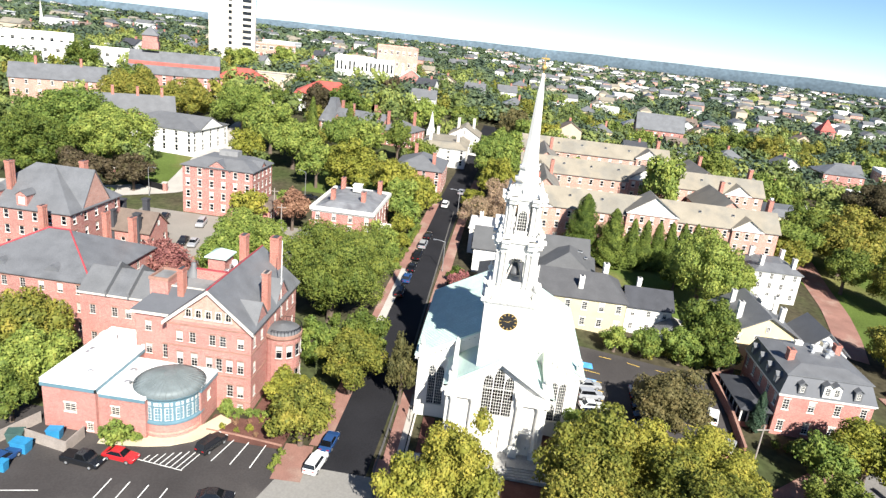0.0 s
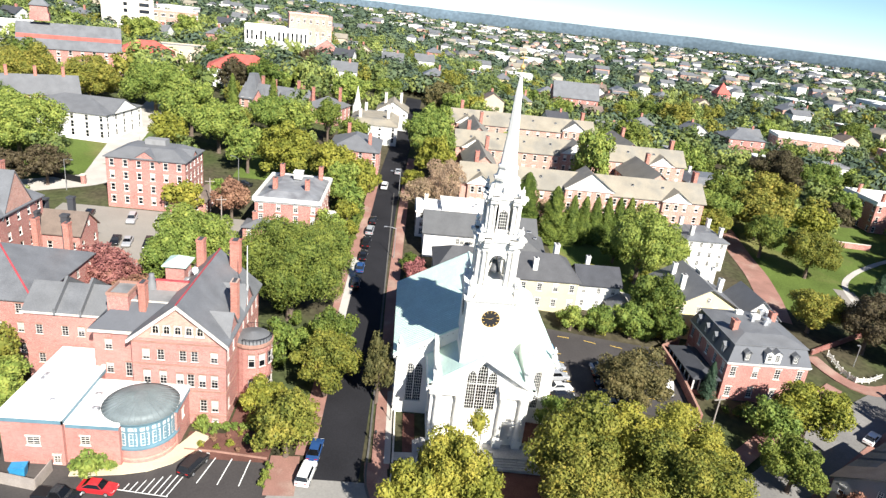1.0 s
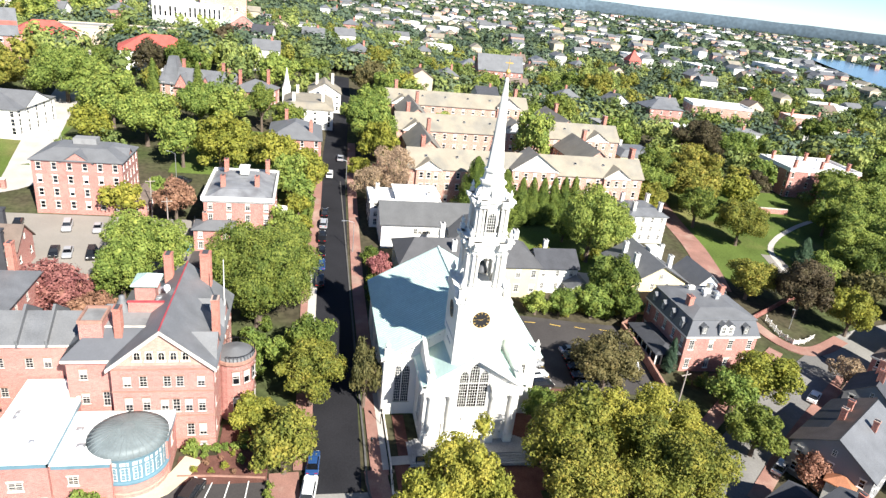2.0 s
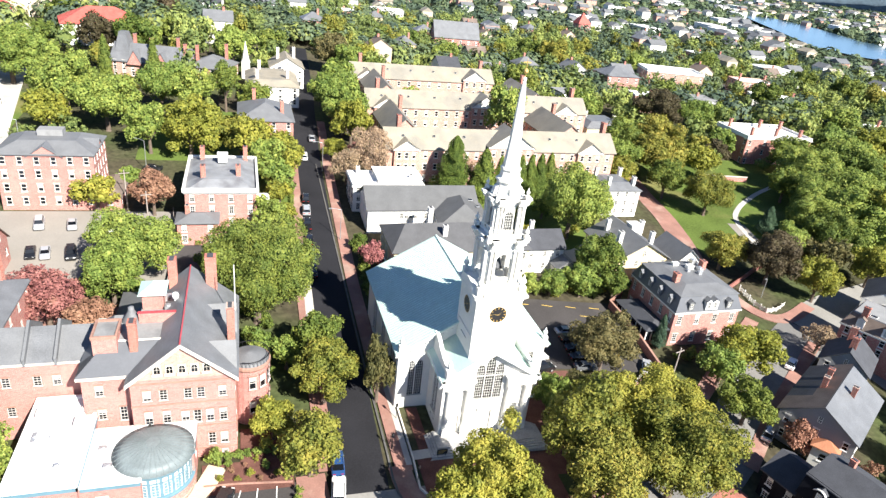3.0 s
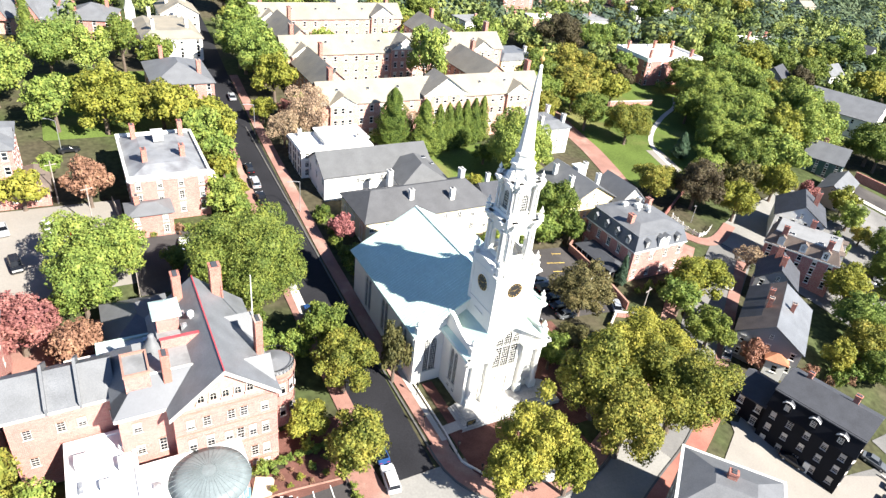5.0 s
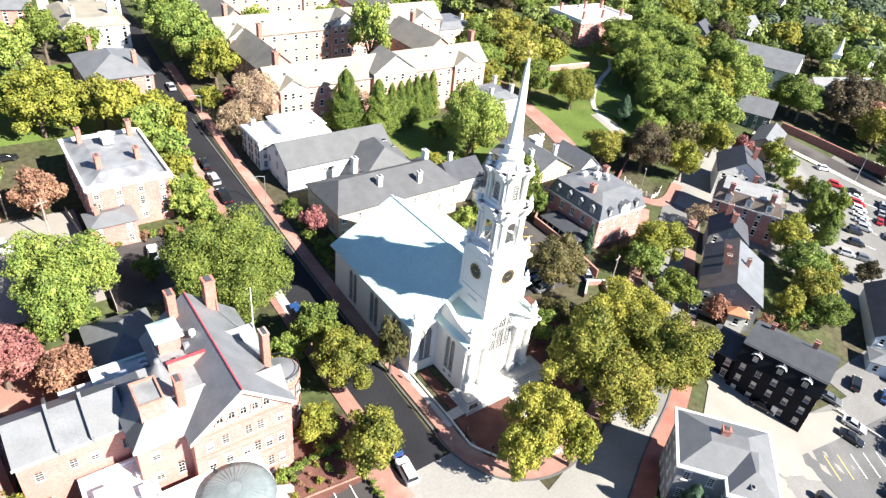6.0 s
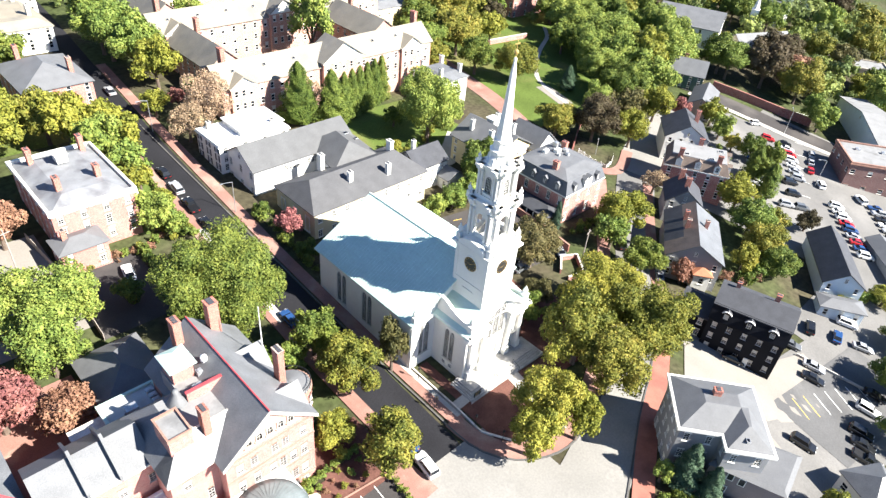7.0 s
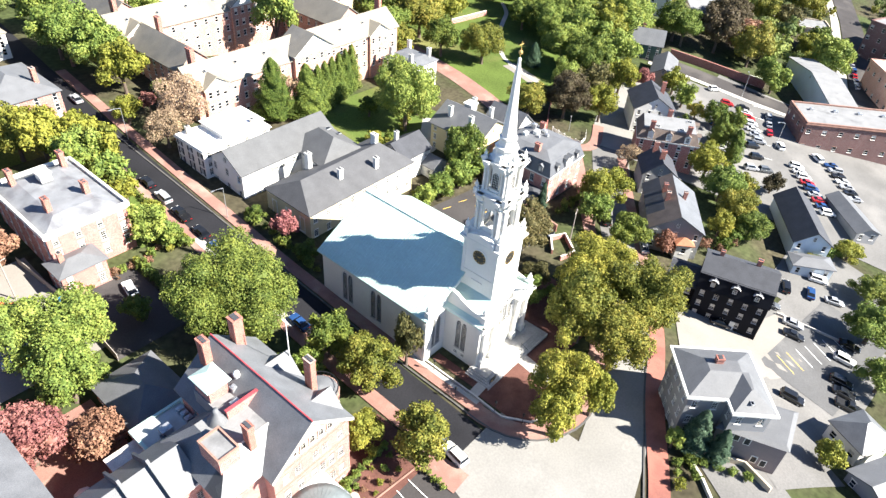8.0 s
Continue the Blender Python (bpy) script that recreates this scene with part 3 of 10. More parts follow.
for k in range(5):
    stall(34 + 0.4 * k, 14.5 + 3.1 * k, 80, 4.6, 0.15, LINE_Y, label="yellow parking stall line")
for k in range(5):
    stall(17.5, 13.5 + 2.9 * k, 84, 4.6, 0.15, LINE_Y, label="yellow parking stall line")
slab("disabled_bay", [(16.6, 26, 18.6, 28), (16.8, 20.5, 18.8, 22.5)], LINE_B, "blue painted square of a disabled bay", 0.18, "road marking")
for k in range(7):
    stall(45.5 + 2.8 * k, -46.2 - 1.2 * k, -28, 5, 0.15, LINE_Y if k < 2 else LINE_W, label="painted parking stall line")
for k in range(10):
    stall(112 + 9 * k, -20 + 3.5 * k, 30, 5, 0.2, LINE_W)


# ---- walls, windows and roofs ----
WIN = {}
NEAR_DETAIL = [True]


def joined(name, pairs):
    """One mesh from several shapes, each with its own material."""
    me = bpy.data.meshes.new(name)
    v, f, idx = [], [], []
    for k, (sh, mat) in enumerate(pairs):
        i = len(v)
        v += sh.v
        f += [tuple(i + q for q in face) for face in sh.f]
        idx += [k] * len(sh.f)
        me.materials.append(mat)
    me.from_pydata(v, [], f)
    me.polygons.foreach_set("material_index", idx)
    me.update()
    return me


def window_mesh(w, h, style, frame_mat, trim, drawn=None):
    """One welded window: frame, glazing bars, and sill and lintel if it has them; drawn: how much of a blind shows in panes made with it, None for open lights."""
    b = 0.09 if w < 1.6 else 0.11
    bars = style in ("sash", "sash_bare") and drawn is None
    trimmed = style != "sash_bare"
    xs = [-w / 2, -w / 2 + b] + ([-0.02, 0.02] if bars else []) + [w / 2 - b, w / 2]
    zs = [0, b] + ([h / 4 - 0.015, h / 4 + 0.015] if bars else []) + [h / 2 - 0.04, h / 2 + 0.04] + ([h * 0.75 - 0.015, h * 0.75 + 0.015] if bars else []) + [h - b, h]
    lows = 0
    if trimmed:
        zs, lows = [-0.14] + zs + [h + 0.24], 1
    nx, nz = len(xs), len(zs)
    v, f, idx = [], [], []
    for j, z in enumerate(zs):
        edge = trimmed and (j <= 1 or j >= nz - 2)
        for i, x in enumerate(xs):
            out = (0.12 if i == nx - 1 else -0.12 if i == 0 else 0) if edge else 0
            v.append((x + out, (-0.08 if j <= 1 else -0.04) if edge else 0.05, z))
    for j in range(nz - 1):
        for i in range(nx - 1):
            k = j * nx + i
            loop = (k, k + 1, k + nx + 1, k + nx)
            if i % 2 == 0 or (j - lows) % 2 == 0 or j < lows or j > nz - 2 - lows:
                f.append(loop)
                idx.append(1 if j < lows or j > nz - 2 - lows else 0)
                continue
            q = len(v)
            v.extend((v[m][0], 0.135, v[m][2]) for m in loop)
            f.extend((loop[m], loop[(m + 1) % 4], q + (m + 1) % 4, q + m) for m in range(4))
            idx.extend([0] * 4)
            if drawn is not None:
                f.append((q, q + 1, q + 2, q + 3))
                idx.append(3 if drawn and v[q][2] > h * 0.4 else 2)
    if trimmed:
        k, top = len(v), (nz - 1) * nx
        v += [(v[0][0], 0.02, zs[0]), (v[nx - 1][0], 0.02, zs[0]), (v[top][0], 0.02, zs[-1]), (v[top + nx - 1][0], 0.02, zs[-1])]
        f += [(k, k + 1) + tuple(range(nx - 1, -1, -1)), tuple(range(top, top + nx)) + (k + 3, k + 2)]
        idx += [1, 1]
    me = bpy.data.meshes.new("window")
    me.from_pydata(v, [], f)
    for m in (frame_mat, trim, GLASS, BLIND):
        me.materials.append(m)
    me.polygons.foreach_set("material_index", idx)
    me.update()
    return me


def window_meshes(w, h, style, frame_mat, pane_mat):
    key = (w, h, style, frame_mat.name, pane_mat.name, NEAR_DETAIL[0])
    if key not in WIN:
        pn = Shape().box(-w / 2 + 0.02, 0.12, 0.02, w / 2 - 0.02, 0.145, h - 0.02)
        WIN[key] = (window_mesh(w, h, style, frame_mat, LIME), pn.mesh("pane", pane_mat), None)
    return WIN[key]


def put_window(parent, w, h, m, style="sash", frame_mat=WHITE, trim=LIME, blind=0.35):
    drawn = random.choice((0.38, 0.5, 0.5, 0.72)) if random.random() < blind else 0
    if not NEAR_DETAIL[0]:
        drawn = 0.5 if drawn else 0
    key = (w, h, style, frame_mat.name, trim.name, drawn, NEAR_DETAIL[0])
    if key not in WIN:
        if NEAR_DETAIL[0]:
            pn = Shape().box(-w / 2 + 0.02, 0.125, 0.02, w / 2 - 0.02, 0.15, h - 0.02 - h * drawn)
            bl = Shape()
            if drawn:
                bl.box(-w / 2 + 0.02, 0.12, h - 0.02 - h * drawn, w / 2 - 0.02, 0.15, h - 0.02)
            WIN[key] = (window_mesh(w, h, style, frame_mat, trim), joined("pane", [(pn, GLASS), (bl, BLIND)]))
        else:
            WIN[key] = (window_mesh(w, h, style, frame_mat, trim, drawn), None)
    frame_mesh, pane_mesh = WIN[key]
    ob = part("window", frame_mesh, None, parent, m=m)
    if pane_mesh:
        part("pane", pane_mesh, None, ob)
    return ob


def facade(parent, shape, p, q, z0, z1, wins=(), style="sash", frame_mat=WHITE, trim=LIME, blind=0.35, depth=0.2):
    """Outer wall face from plan point p to q (outside on its right), with openings cut for wins: (u, z, w, h)."""
    p, q = Vector(p), Vector(q)
    d = q - p
    length = d.length
    d = d / length
    inw = Vector((-d.y, d.x))
    us = sorted({0.0, length, *[round(u - w / 2, 4) for u, z, w, h in wins], *[round(u + w / 2, 4) for u, z, w, h in wins]})
    zs = sorted({z0, z1, *[round(z, 4) for u, z, w, h in wins], *[round(z + h, 4) for u, z, w, h in wins]})
    at = lambda u, z, k=0.0: (p.x + d.x * u + inw.x * k, p.y + d.y * u + inw.y * k, z)
    for zi in range(len(zs) - 1):
        run = None
        zc = (zs[zi] + zs[zi + 1]) / 2
        for ui in range(len(us) - 1):
            uc = (us[ui] + us[ui + 1]) / 2
            hole = any(abs(uc - u) < w / 2 and z < zc < z + h for u, z, w, h in wins)
            if not hole and run is None:
                run = us[ui]
            if hole and run is not None:
                shape.face(at(run, zs[zi]), at(us[ui], zs[zi]), at(us[ui], zs[zi + 1]), at(run, zs[zi + 1]))
                run = None
        if run is not None:
            shape.face(at(run, zs[zi]), at(length, zs[zi]), at(length, zs[zi + 1]), at(run, zs[zi + 1]))
    turn = math.degrees(math.atan2(d.y, d.x))
    for u, z, w, h in wins:
        a, b = u - w / 2, u + w / 2
        shape.face(at(a, z), at(a, z, depth), at(a, z + h, depth), at(a, z + h))
        shape.face(at(b, z), at(b, z + h), at(b, z + h, depth), at(b, z, depth))
        shape.face(at(a, z), at(b, z), at(b, z, depth), at(a, z, depth))
        shape.face(at(a, z + h), at(a, z + h, depth), at(b, z + h, depth), at(b, z + h))
        x, y, zz = at(u, z)
        if style:
            put_window(parent, w, h, pose(x, y, zz, 0, 0, turn), style, frame_mat, trim, blind)


def grid(length, n, zs, w, h, margin=1.4):
    """n window columns spread over a wall, one row at each height in zs."""
    if n == 1:
        return [(length / 2, z, w, h) for z in zs]
    return [(margin + (length - 2 * margin) * i / (n - 1), z, w, h) for z in zs for i in range(n)]


def block(parent, x0, y0, x1, y1, z0, z1, mat, s=(), e=(), n=(), w=(), name="wall", **kw):
    """Four outer walls over a rectangle; s, e, n, w list the windows of the walls facing -y, +x, +y and -x."""
    sh = Shape()
    facade(parent, sh, (x0, y0), (x1, y0), z0, z1, s, **kw)
    facade(parent, sh, (x1, y0), (x1, y1), z0, z1, e, **kw)
    facade(parent, sh, (x1, y1), (x0, y1), z0, z1, n, **kw)
    facade(parent, sh, (x0, y1), (x0, y0), z0, z1, w, **kw)
    sh.face((x0, y0, z1 - 0.02), (x1, y0, z1 - 0.02), (x1, y1, z1 - 0.02), (x0, y1, z1 - 0.02))
    return part(name, sh, mat, parent)


def gable_roof(x0, y0, x1, y1, z, zr, along="y", over=0.45, t=0.22):
    s = Shape()
    if along == "y":
        a, b, c0, c1 = x0, x1, y0 - over, y1 + over
    else:
        a, b, c0, c1 = y0, y1, x0 - over, x1 + over
    m = (a + b) / 2
    k = (zr - z) / (m - a)
    prof = [(a - over, z - k * over), (m, zr), (b + over, z - k * over), (b + over, z - k * over + t), (m, zr + t * 1.15), (a - over, z - k * over + t)]
    return s.extrude(prof, "y" if along == "y" else "x", c0, c1)


def gable_end(shape, p, q, z, zr):
    """Triangle of wall under a gable from plan point p to q."""
    shape.face((*p, z), (*q, z), ((p[0] + q[0]) / 2, (p[1] + q[1]) / 2, zr))


def hip_roof(x0, y0, x1, y1, z, zr, inset=None, over=0.45, t=0.18, flat=0.0):
    """Hipped roof; flat > 0 leaves a level top that far from the eaves on all sides."""
    s = Shape()
    x0, y0, x1, y1 = x0 - over, y0 - over, x1 + over, y1 + over
    if flat:
        a, b, c, d = x0 + flat, y0 + flat, x1 - flat, y1 - flat
    else:
        k = min(x1 - x0, y1 - y0) / 2 - 0.01
        ins = k if inset is None else inset
        if x1 - x0 >= y1 - y0:
            a, c, b, d = x0 + ins, x1 - ins, y0 + k, y1 - k
        else:
            a, c, b, d = x0 + k, x1 - k, y0 + ins, y1 - ins
    s.box(x0, y0, z - t, x1, y1, z)
    s.prism([(x0, y0), (x1, y0), (x1, y1), (x0, y1)], z + 0.002, zr, [(a, b), (c, b), (c, d), (a, d)])
    return s


def flat_roof(parent, x0, y0, x1, y1, z, mat, edge_mat, lip=0.45, name="roof"):
    s = Shape().box(x0 + 0.3, y0 + 0.3, z - 0.25, x1 - 0.3, y1 - 0.3, z)
    part(name, s, mat, parent)
    e = Shape()
    for a, b, c, d in ((x0 - 0.15, y0 - 0.15, x1 + 0.15, y0 + 0.3), (x0 - 0.15, y1 - 0.3, x1 + 0.15, y1 + 0.15), (x0 - 0.15, y0 + 0.3, x0 + 0.3, y1 - 0.3), (x1 - 0.3, y0 + 0.3, x1 + 0.15, y1 - 0.3)):
        e.box(a, b, z - 0.35, c, d, z + lip)
    part("parapet", e, edge_mat, parent)


def cornice(parent, x0, y0, x1, y1, z, mat, depth=0.35, high=0.45, name="cornice"):
    """Stepped moulding run round a rectangle in one piece."""
    prof = ((0.0, z - high), (depth * 0.5, z - high), (depth * 0.5, z - high * 0.5), (depth, z - high * 0.5), (depth, z), (-0.02, z))
    s = Shape()
    for o, zz in prof:
        s.v += [(x0 - o, y0 - o, zz), (x1 + o, y0 - o, zz), (x1 + o, y1 + o, zz), (x0 - o, y1 + o, zz)]
    for k in range(len(prof) - 1):
        s.f += [(4 * k + i, 4 * k + (i + 1) % 4, 4 * k + 4 + (i + 1) % 4, 4 * k + 4 + i) for i in range(4)]
    return part(name, s, mat, parent)


def chimney(parent, x, y, z0, z1, w=0.9, d=1.3, mat=None, cap=None, pots=2):
    mat = mat or BRICK_CHIM
    s = Shape().box(x - w / 2, y - d / 2, z0, x + w / 2, y + d / 2, z1 - 0.35)
    s.box(x - w / 2 - 0.08, y - d / 2 - 0.08, z1 - 0.35, x + w / 2 + 0.08, y + d / 2 + 0.08, z1)
    for k in (-0.36, 0.0, 0.36):
        s.box(x - w / 2 - 0.06, y + d * k - 0.11, z0, x + w / 2 + 0.06, y + d * k + 0.11, z1 - 0.36)
    ob = part("chimney", s, mat, parent)
    for k in range(pots):
        yy = y - d / 2 + d * (k + 0.5) / pots
        # black slab on top paints the dark of an open flue mouth
        part("flue", Shape().box(x - w * 0.28, yy - 0.2, z1 - 0.02, x + w * 0.28, yy + 0.2, z1 + 0.1), cap or SHINGLE, ob)
    return ob


def dormer(parent, x, y, z, rz, w, h, deep, wall_mat, roof_mat, roof="gable", blind=0.35):
    """A dormer whose face stands at (x, y), facing local -y turned by rz."""
    m = pose(x, y, z, 0, 0, rz)
    s = Shape()
    ww, hh = w * 0.62, h * 0.72
    for a, b in ((-w / 2, -ww / 2), (ww / 2, w / 2)):
        s.box(a, 0, 0, b, deep, h)
    s.box(-ww / 2, 0, 0, ww / 2, deep, h * 0.14)
    s.box(-ww / 2, 0, h * 0.14 + hh, ww / 2, deep, h)
    s.box(-ww / 2, 0.25, h * 0.14, ww / 2, deep, h * 0.14 + hh)
    if roof == "gable":
        s.face((-w / 2, 0, h), (w / 2, 0, h), (0, 0, h + w * 0.35))
    d = part("dormer", s, wall_mat, parent, m=m)
    r = gable_roof(-w / 2, 0, w / 2, deep, h, h + w * 0.35, "y", 0.18, 0.12) if roof == "gable" else Shape().box(-w / 2 - 0.15, -0.15, h, w / 2 + 0.15, deep, h + 0.14)
    part("dormer_roof", r, roof_mat, d)
    fr, pn, _ = window_meshes(round(ww, 2), round(hh, 2), "sash_bare", WHITE, BLIND if random.random() < blind else GLASS)
    part("window", fr, None, d, m=pose(0, 0.02, h * 0.14))
    part("pane", pn, None, d, m=pose(0, 0.02, h * 0.14))
    return d

# ---- the church ----
church = thing("church", 0, 0, 0, 0, "white wooden church with clock tower, tiered steeple and pale verdigris roof", "church")


def lancets(parent, m, w, h, lights, cols=3, step=0.5, name="window", frame_mat=None, ring=True):
    """A window of arched lights in a white frame; lights: (centre, half width, spring height, rise). Faces local -y."""
    frame_mat = frame_mat or WHITE

    def top(x):
        for c, a, hs, rise in lights:
            if abs(x - c) < a:
                return hs + rise * math.sqrt(max(0.0, 1 - ((x - c) / a) ** 2))
        return None

    fr, pn, mu = Shape(), Shape(), Shape()
    xs = {-w / 2, w / 2}
    for c, a, hs, rise in lights:
        xs |= {c - a, c + a, *[c - a + 2 * a * k / 10 for k in range(1, 10)]}
    xs = sorted(xs)
    y = 0.1
    for x0, x1 in zip(xs, xs[1:]):
        if x1 - x0 < 1e-6:
            continue
        mid = top((x0 + x1) / 2)
        if mid is None:
            fr.box(x0, y - 0.05, 0, x1, y + 0.12, h)
        else:
            e = 1e-4
            z0, z1 = top(x0 + e), top(x1 - e)
            fr.solid([(x0, y, z0), (x1, y, z1), (x1, y, h), (x0, y, h), (x0, y + 0.1, z0), (x1, y + 0.1, z1), (x1, y + 0.1, h), (x0, y + 0.1, h)],
                     [(0, 1, 2, 3), (0, 4, 5, 1), (7, 6, 5, 4)])
    fr.box(-w / 2 - 0.15, -0.12, -0.22, w / 2 + 0.15, 0.12, 0)
    for c, a, hs, rise in lights:
        pts = [(c - a + 2 * a * k / 12) for k in range(13)]
        pn.v += [(x, y + 0.08, 0) for x in pts] + [(x, y + 0.08, hs + rise * math.sqrt(max(0, 1 - ((x - c) / a) ** 2))) for x in pts]
        i0 = len(pn.v) - 26
        pn.f += [(i0 + k, i0 + k + 1, i0 + 14 + k, i0 + 13 + k) for k in range(12)]
        for k in range(1, cols + 1):
            x = c - a + 2 * a * k / (cols + 1)
            mu.box(x - 0.022, y + 0.056, 0, x + 0.022, y + 0.078, hs + rise * math.sqrt(max(0, 1 - ((x - c) / a) ** 2)))
        z = step
        while z < hs + rise * 0.9:
            half = a if z < hs else a * math.sqrt(max(0, 1 - ((z - hs) / rise) ** 2))
            mu.box(c - half, y + 0.058, z - 0.022, c + half, y + 0.076, z + 0.022)
            z += step
    ob = part(name, fr, frame_mat, parent, m=m)
    part("pane", pn, GLASS, ob)
    part("glazing", mu, frame_mat, ob)
    return ob


TWIN = [(-0.72, 0.62, 5.6, 1.15), (0.72, 0.62, 5.6, 1.15)]
EAVE, RIDGE, FRONT, BACK, HALF = 11.2, 18.1, 3.2, 29.2, 12.3
walls = Shape()
# nave walls
side_wins = [(BACK - y, 2.5, 2.9, 7.0) for y in (22.6, 15.2, 7.8)]
facade(church, walls, (-HALF, BACK), (-HALF, FRONT), -1.5, EAVE, side_wins, style=None)
facade(church, walls, (HALF, FRONT), (HALF, BACK), -3, EAVE, [(BACK - FRONT - u + 0, z, w, h) for u, z, w, h in side_wins], style=None)
facade(church, walls, (HALF, BACK), (-HALF, BACK), -2, EAVE, [], style=None)
front_wins = [(HALF - 9.45, 2.6, 2.7, 7.0), (HALF + 9.45, 2.6, 2.7, 7.0)]
facade(church, walls, (-HALF, FRONT), (HALF, FRONT), -2, EAVE, front_wins, style=None)
gable_end(walls, (-HALF, FRONT), (HALF, FRONT), EAVE, RIDGE)
gable_end(walls, (HALF, BACK), (-HALF, BACK), EAVE, RIDGE)
# projecting front bay
PX, PY, PE, PR = 7.1, -4.4, 11.1, 15.7
bay_side = [(3.7, 2.4, 2.5, 7.0), (2.9, 0.9, 0.9, 0.8), (4.5, 0.9, 0.9, 0.8)]
facade(church, walls, (-PX, FRONT), (-PX, PY), -1.5, PE, bay_side, style=None)
facade(church, walls, (PX, PY), (PX, FRONT), -2.5, PE, [(FRONT - PY - u, z, w, h) for u, z, w, h in bay_side], style=None)
facade(church, walls, (-PX, PY), (PX, PY), -2, PE, [(PX, 6.9, 4.6, PE - 6.9), (PX, 0.95, 2.0, 3.9), (PX - 5, 0.95, 1.6, 3.4), (PX + 5, 0.95, 1.6, 3.4)], style=None)
for s in (-1, 1):
    walls.face((s * 2.3, PY, PE), (s * PX, PY, PE), (s * 2.3, PY, PR - (PR - PE) * 2.3 / PX))
walls.face((-2.3, PY, 14.3), (2.3, PY, 14.3), (2.3, PY, PR - (PR - PE) * 2.3 / PX), (0, PY, PR), (-2.3, PY, PR - (PR - PE) * 2.3 / PX))
part("wall", walls, WHITE, church)
for y in (22.6, 15.2, 7.8):
    lancets(church, pose(-HALF, y, 2.5, 0, 0, -90), 2.9, 7.0, TWIN)
    lancets(church, pose(HALF, y, 2.5, 0, 0, 90), 2.9, 7.0, TWIN)
for x in (-9.45, 9.45):
    lancets(church, pose(x, FRONT, 2.6), 2.7, 7.0, [(-0.66, 0.58, 5.6, 1.1), (0.66, 0.58, 5.6, 1.1)])
for s in (-1, 1):
    lancets(church, pose(s * PX, -0.5 if s < 0 else -0.5, 2.4, 0, 0, 90 * s), 2.5, 7.0, [(-0.6, 0.53, 5.6, 1.0), (0.6, 0.53, 5.6, 1.0)])
    for y in (0.3, -1.3):
        put_window(church, 0.9, 0.8, pose(s * PX, y, 0.9, 0, 0, 90 * s), "plain", WHITE, WHITE, 0)
lancets(church, pose(0, PY, 6.9), 4.6, 7.4, [(-1.5, 0.66, 5.0, 1.25), (0, 0.72, 5.9, 1.4), (1.5, 0.66, 5.0, 1.25)], name="great_window")
# doors
for x, w, h in ((0, 2.0, 3.9), (-5, 1.6, 3.4), (5, 1.6, 3.4)):
    d = Shape().box(-w / 2 + 0.02, 0.12, 0, w / 2 - 0.02, 0.2, h)
    for sx in (-1, 1):
        for z0, z1 in ((0.25, h * 0.42), (h * 0.5, h * 0.92)):
            d.box(sx * w / 4 - w * 0.16, 0.07, z0, sx * w / 4 + w * 0.16, 0.12, z1)
    door = part("door", d, WHITE, church, m=pose(x, PY, 0.95))
    part("door_handle", Shape().box(0.06, 0.0, 1.05, 0.12, 0.08, 1.35), IRON, door)
    hood = Shape().box(-w / 2 - 0.3, -0.35, h, w / 2 + 0.3, 0.05, h + 0.35)
    for sx in (-1, 1):
        hood.box(sx * (w / 2 + 0.16) - 0.14, -0.18, 0, sx * (w / 2 + 0.16) + 0.14, 0.04, h)
    part("door_surround", hood, WHITE, door)
# roof of the nave with raised seams
part("roof", gable_roof(-HALF, FRONT, HALF, BACK, EAVE + 0.1, RIDGE + 0.1, "y", 0.72, 0.18), COPPER, church, "pale blue-green verdigris standing-seam roof")
k = (RIDGE - EAVE) / HALF
seams = Shape()
y = FRONT - 0.6
while y < BACK + 0.6:
    for s in (-1, 1):
        a, b = (s * (HALF + 0.7), EAVE + 0.1 - k * 0.7 + 0.19), (s * 0.06, RIDGE + 0.1 + 0.2)
        seams.solid([(a[0], y - 0.025, a[1]), (b[0], y - 0.025, b[1]), (b[0], y + 0.025, b[1]), (a[0], y + 0.025, a[1]),
                     (a[0], y - 0.025, a[1] + 0.06), (b[0], y - 0.025, b[1] + 0.06), (b[0], y + 0.025, b[1] + 0.06), (a[0], y + 0.025, a[1] + 0.06)],
                    [(4, 5, 6, 7), (0, 1, 5, 4), (2, 3, 7, 6), (0, 4, 7, 3)])
    y += 0.62
tagged(part("roof_seams", seams, SEAM, church), kind="stuff")
part("ridge_cap", Shape().box(-0.16, FRONT - 0.7, RIDGE + 0.28, 0.16, BACK + 0.7, RIDGE + 0.42), SEAM, church)
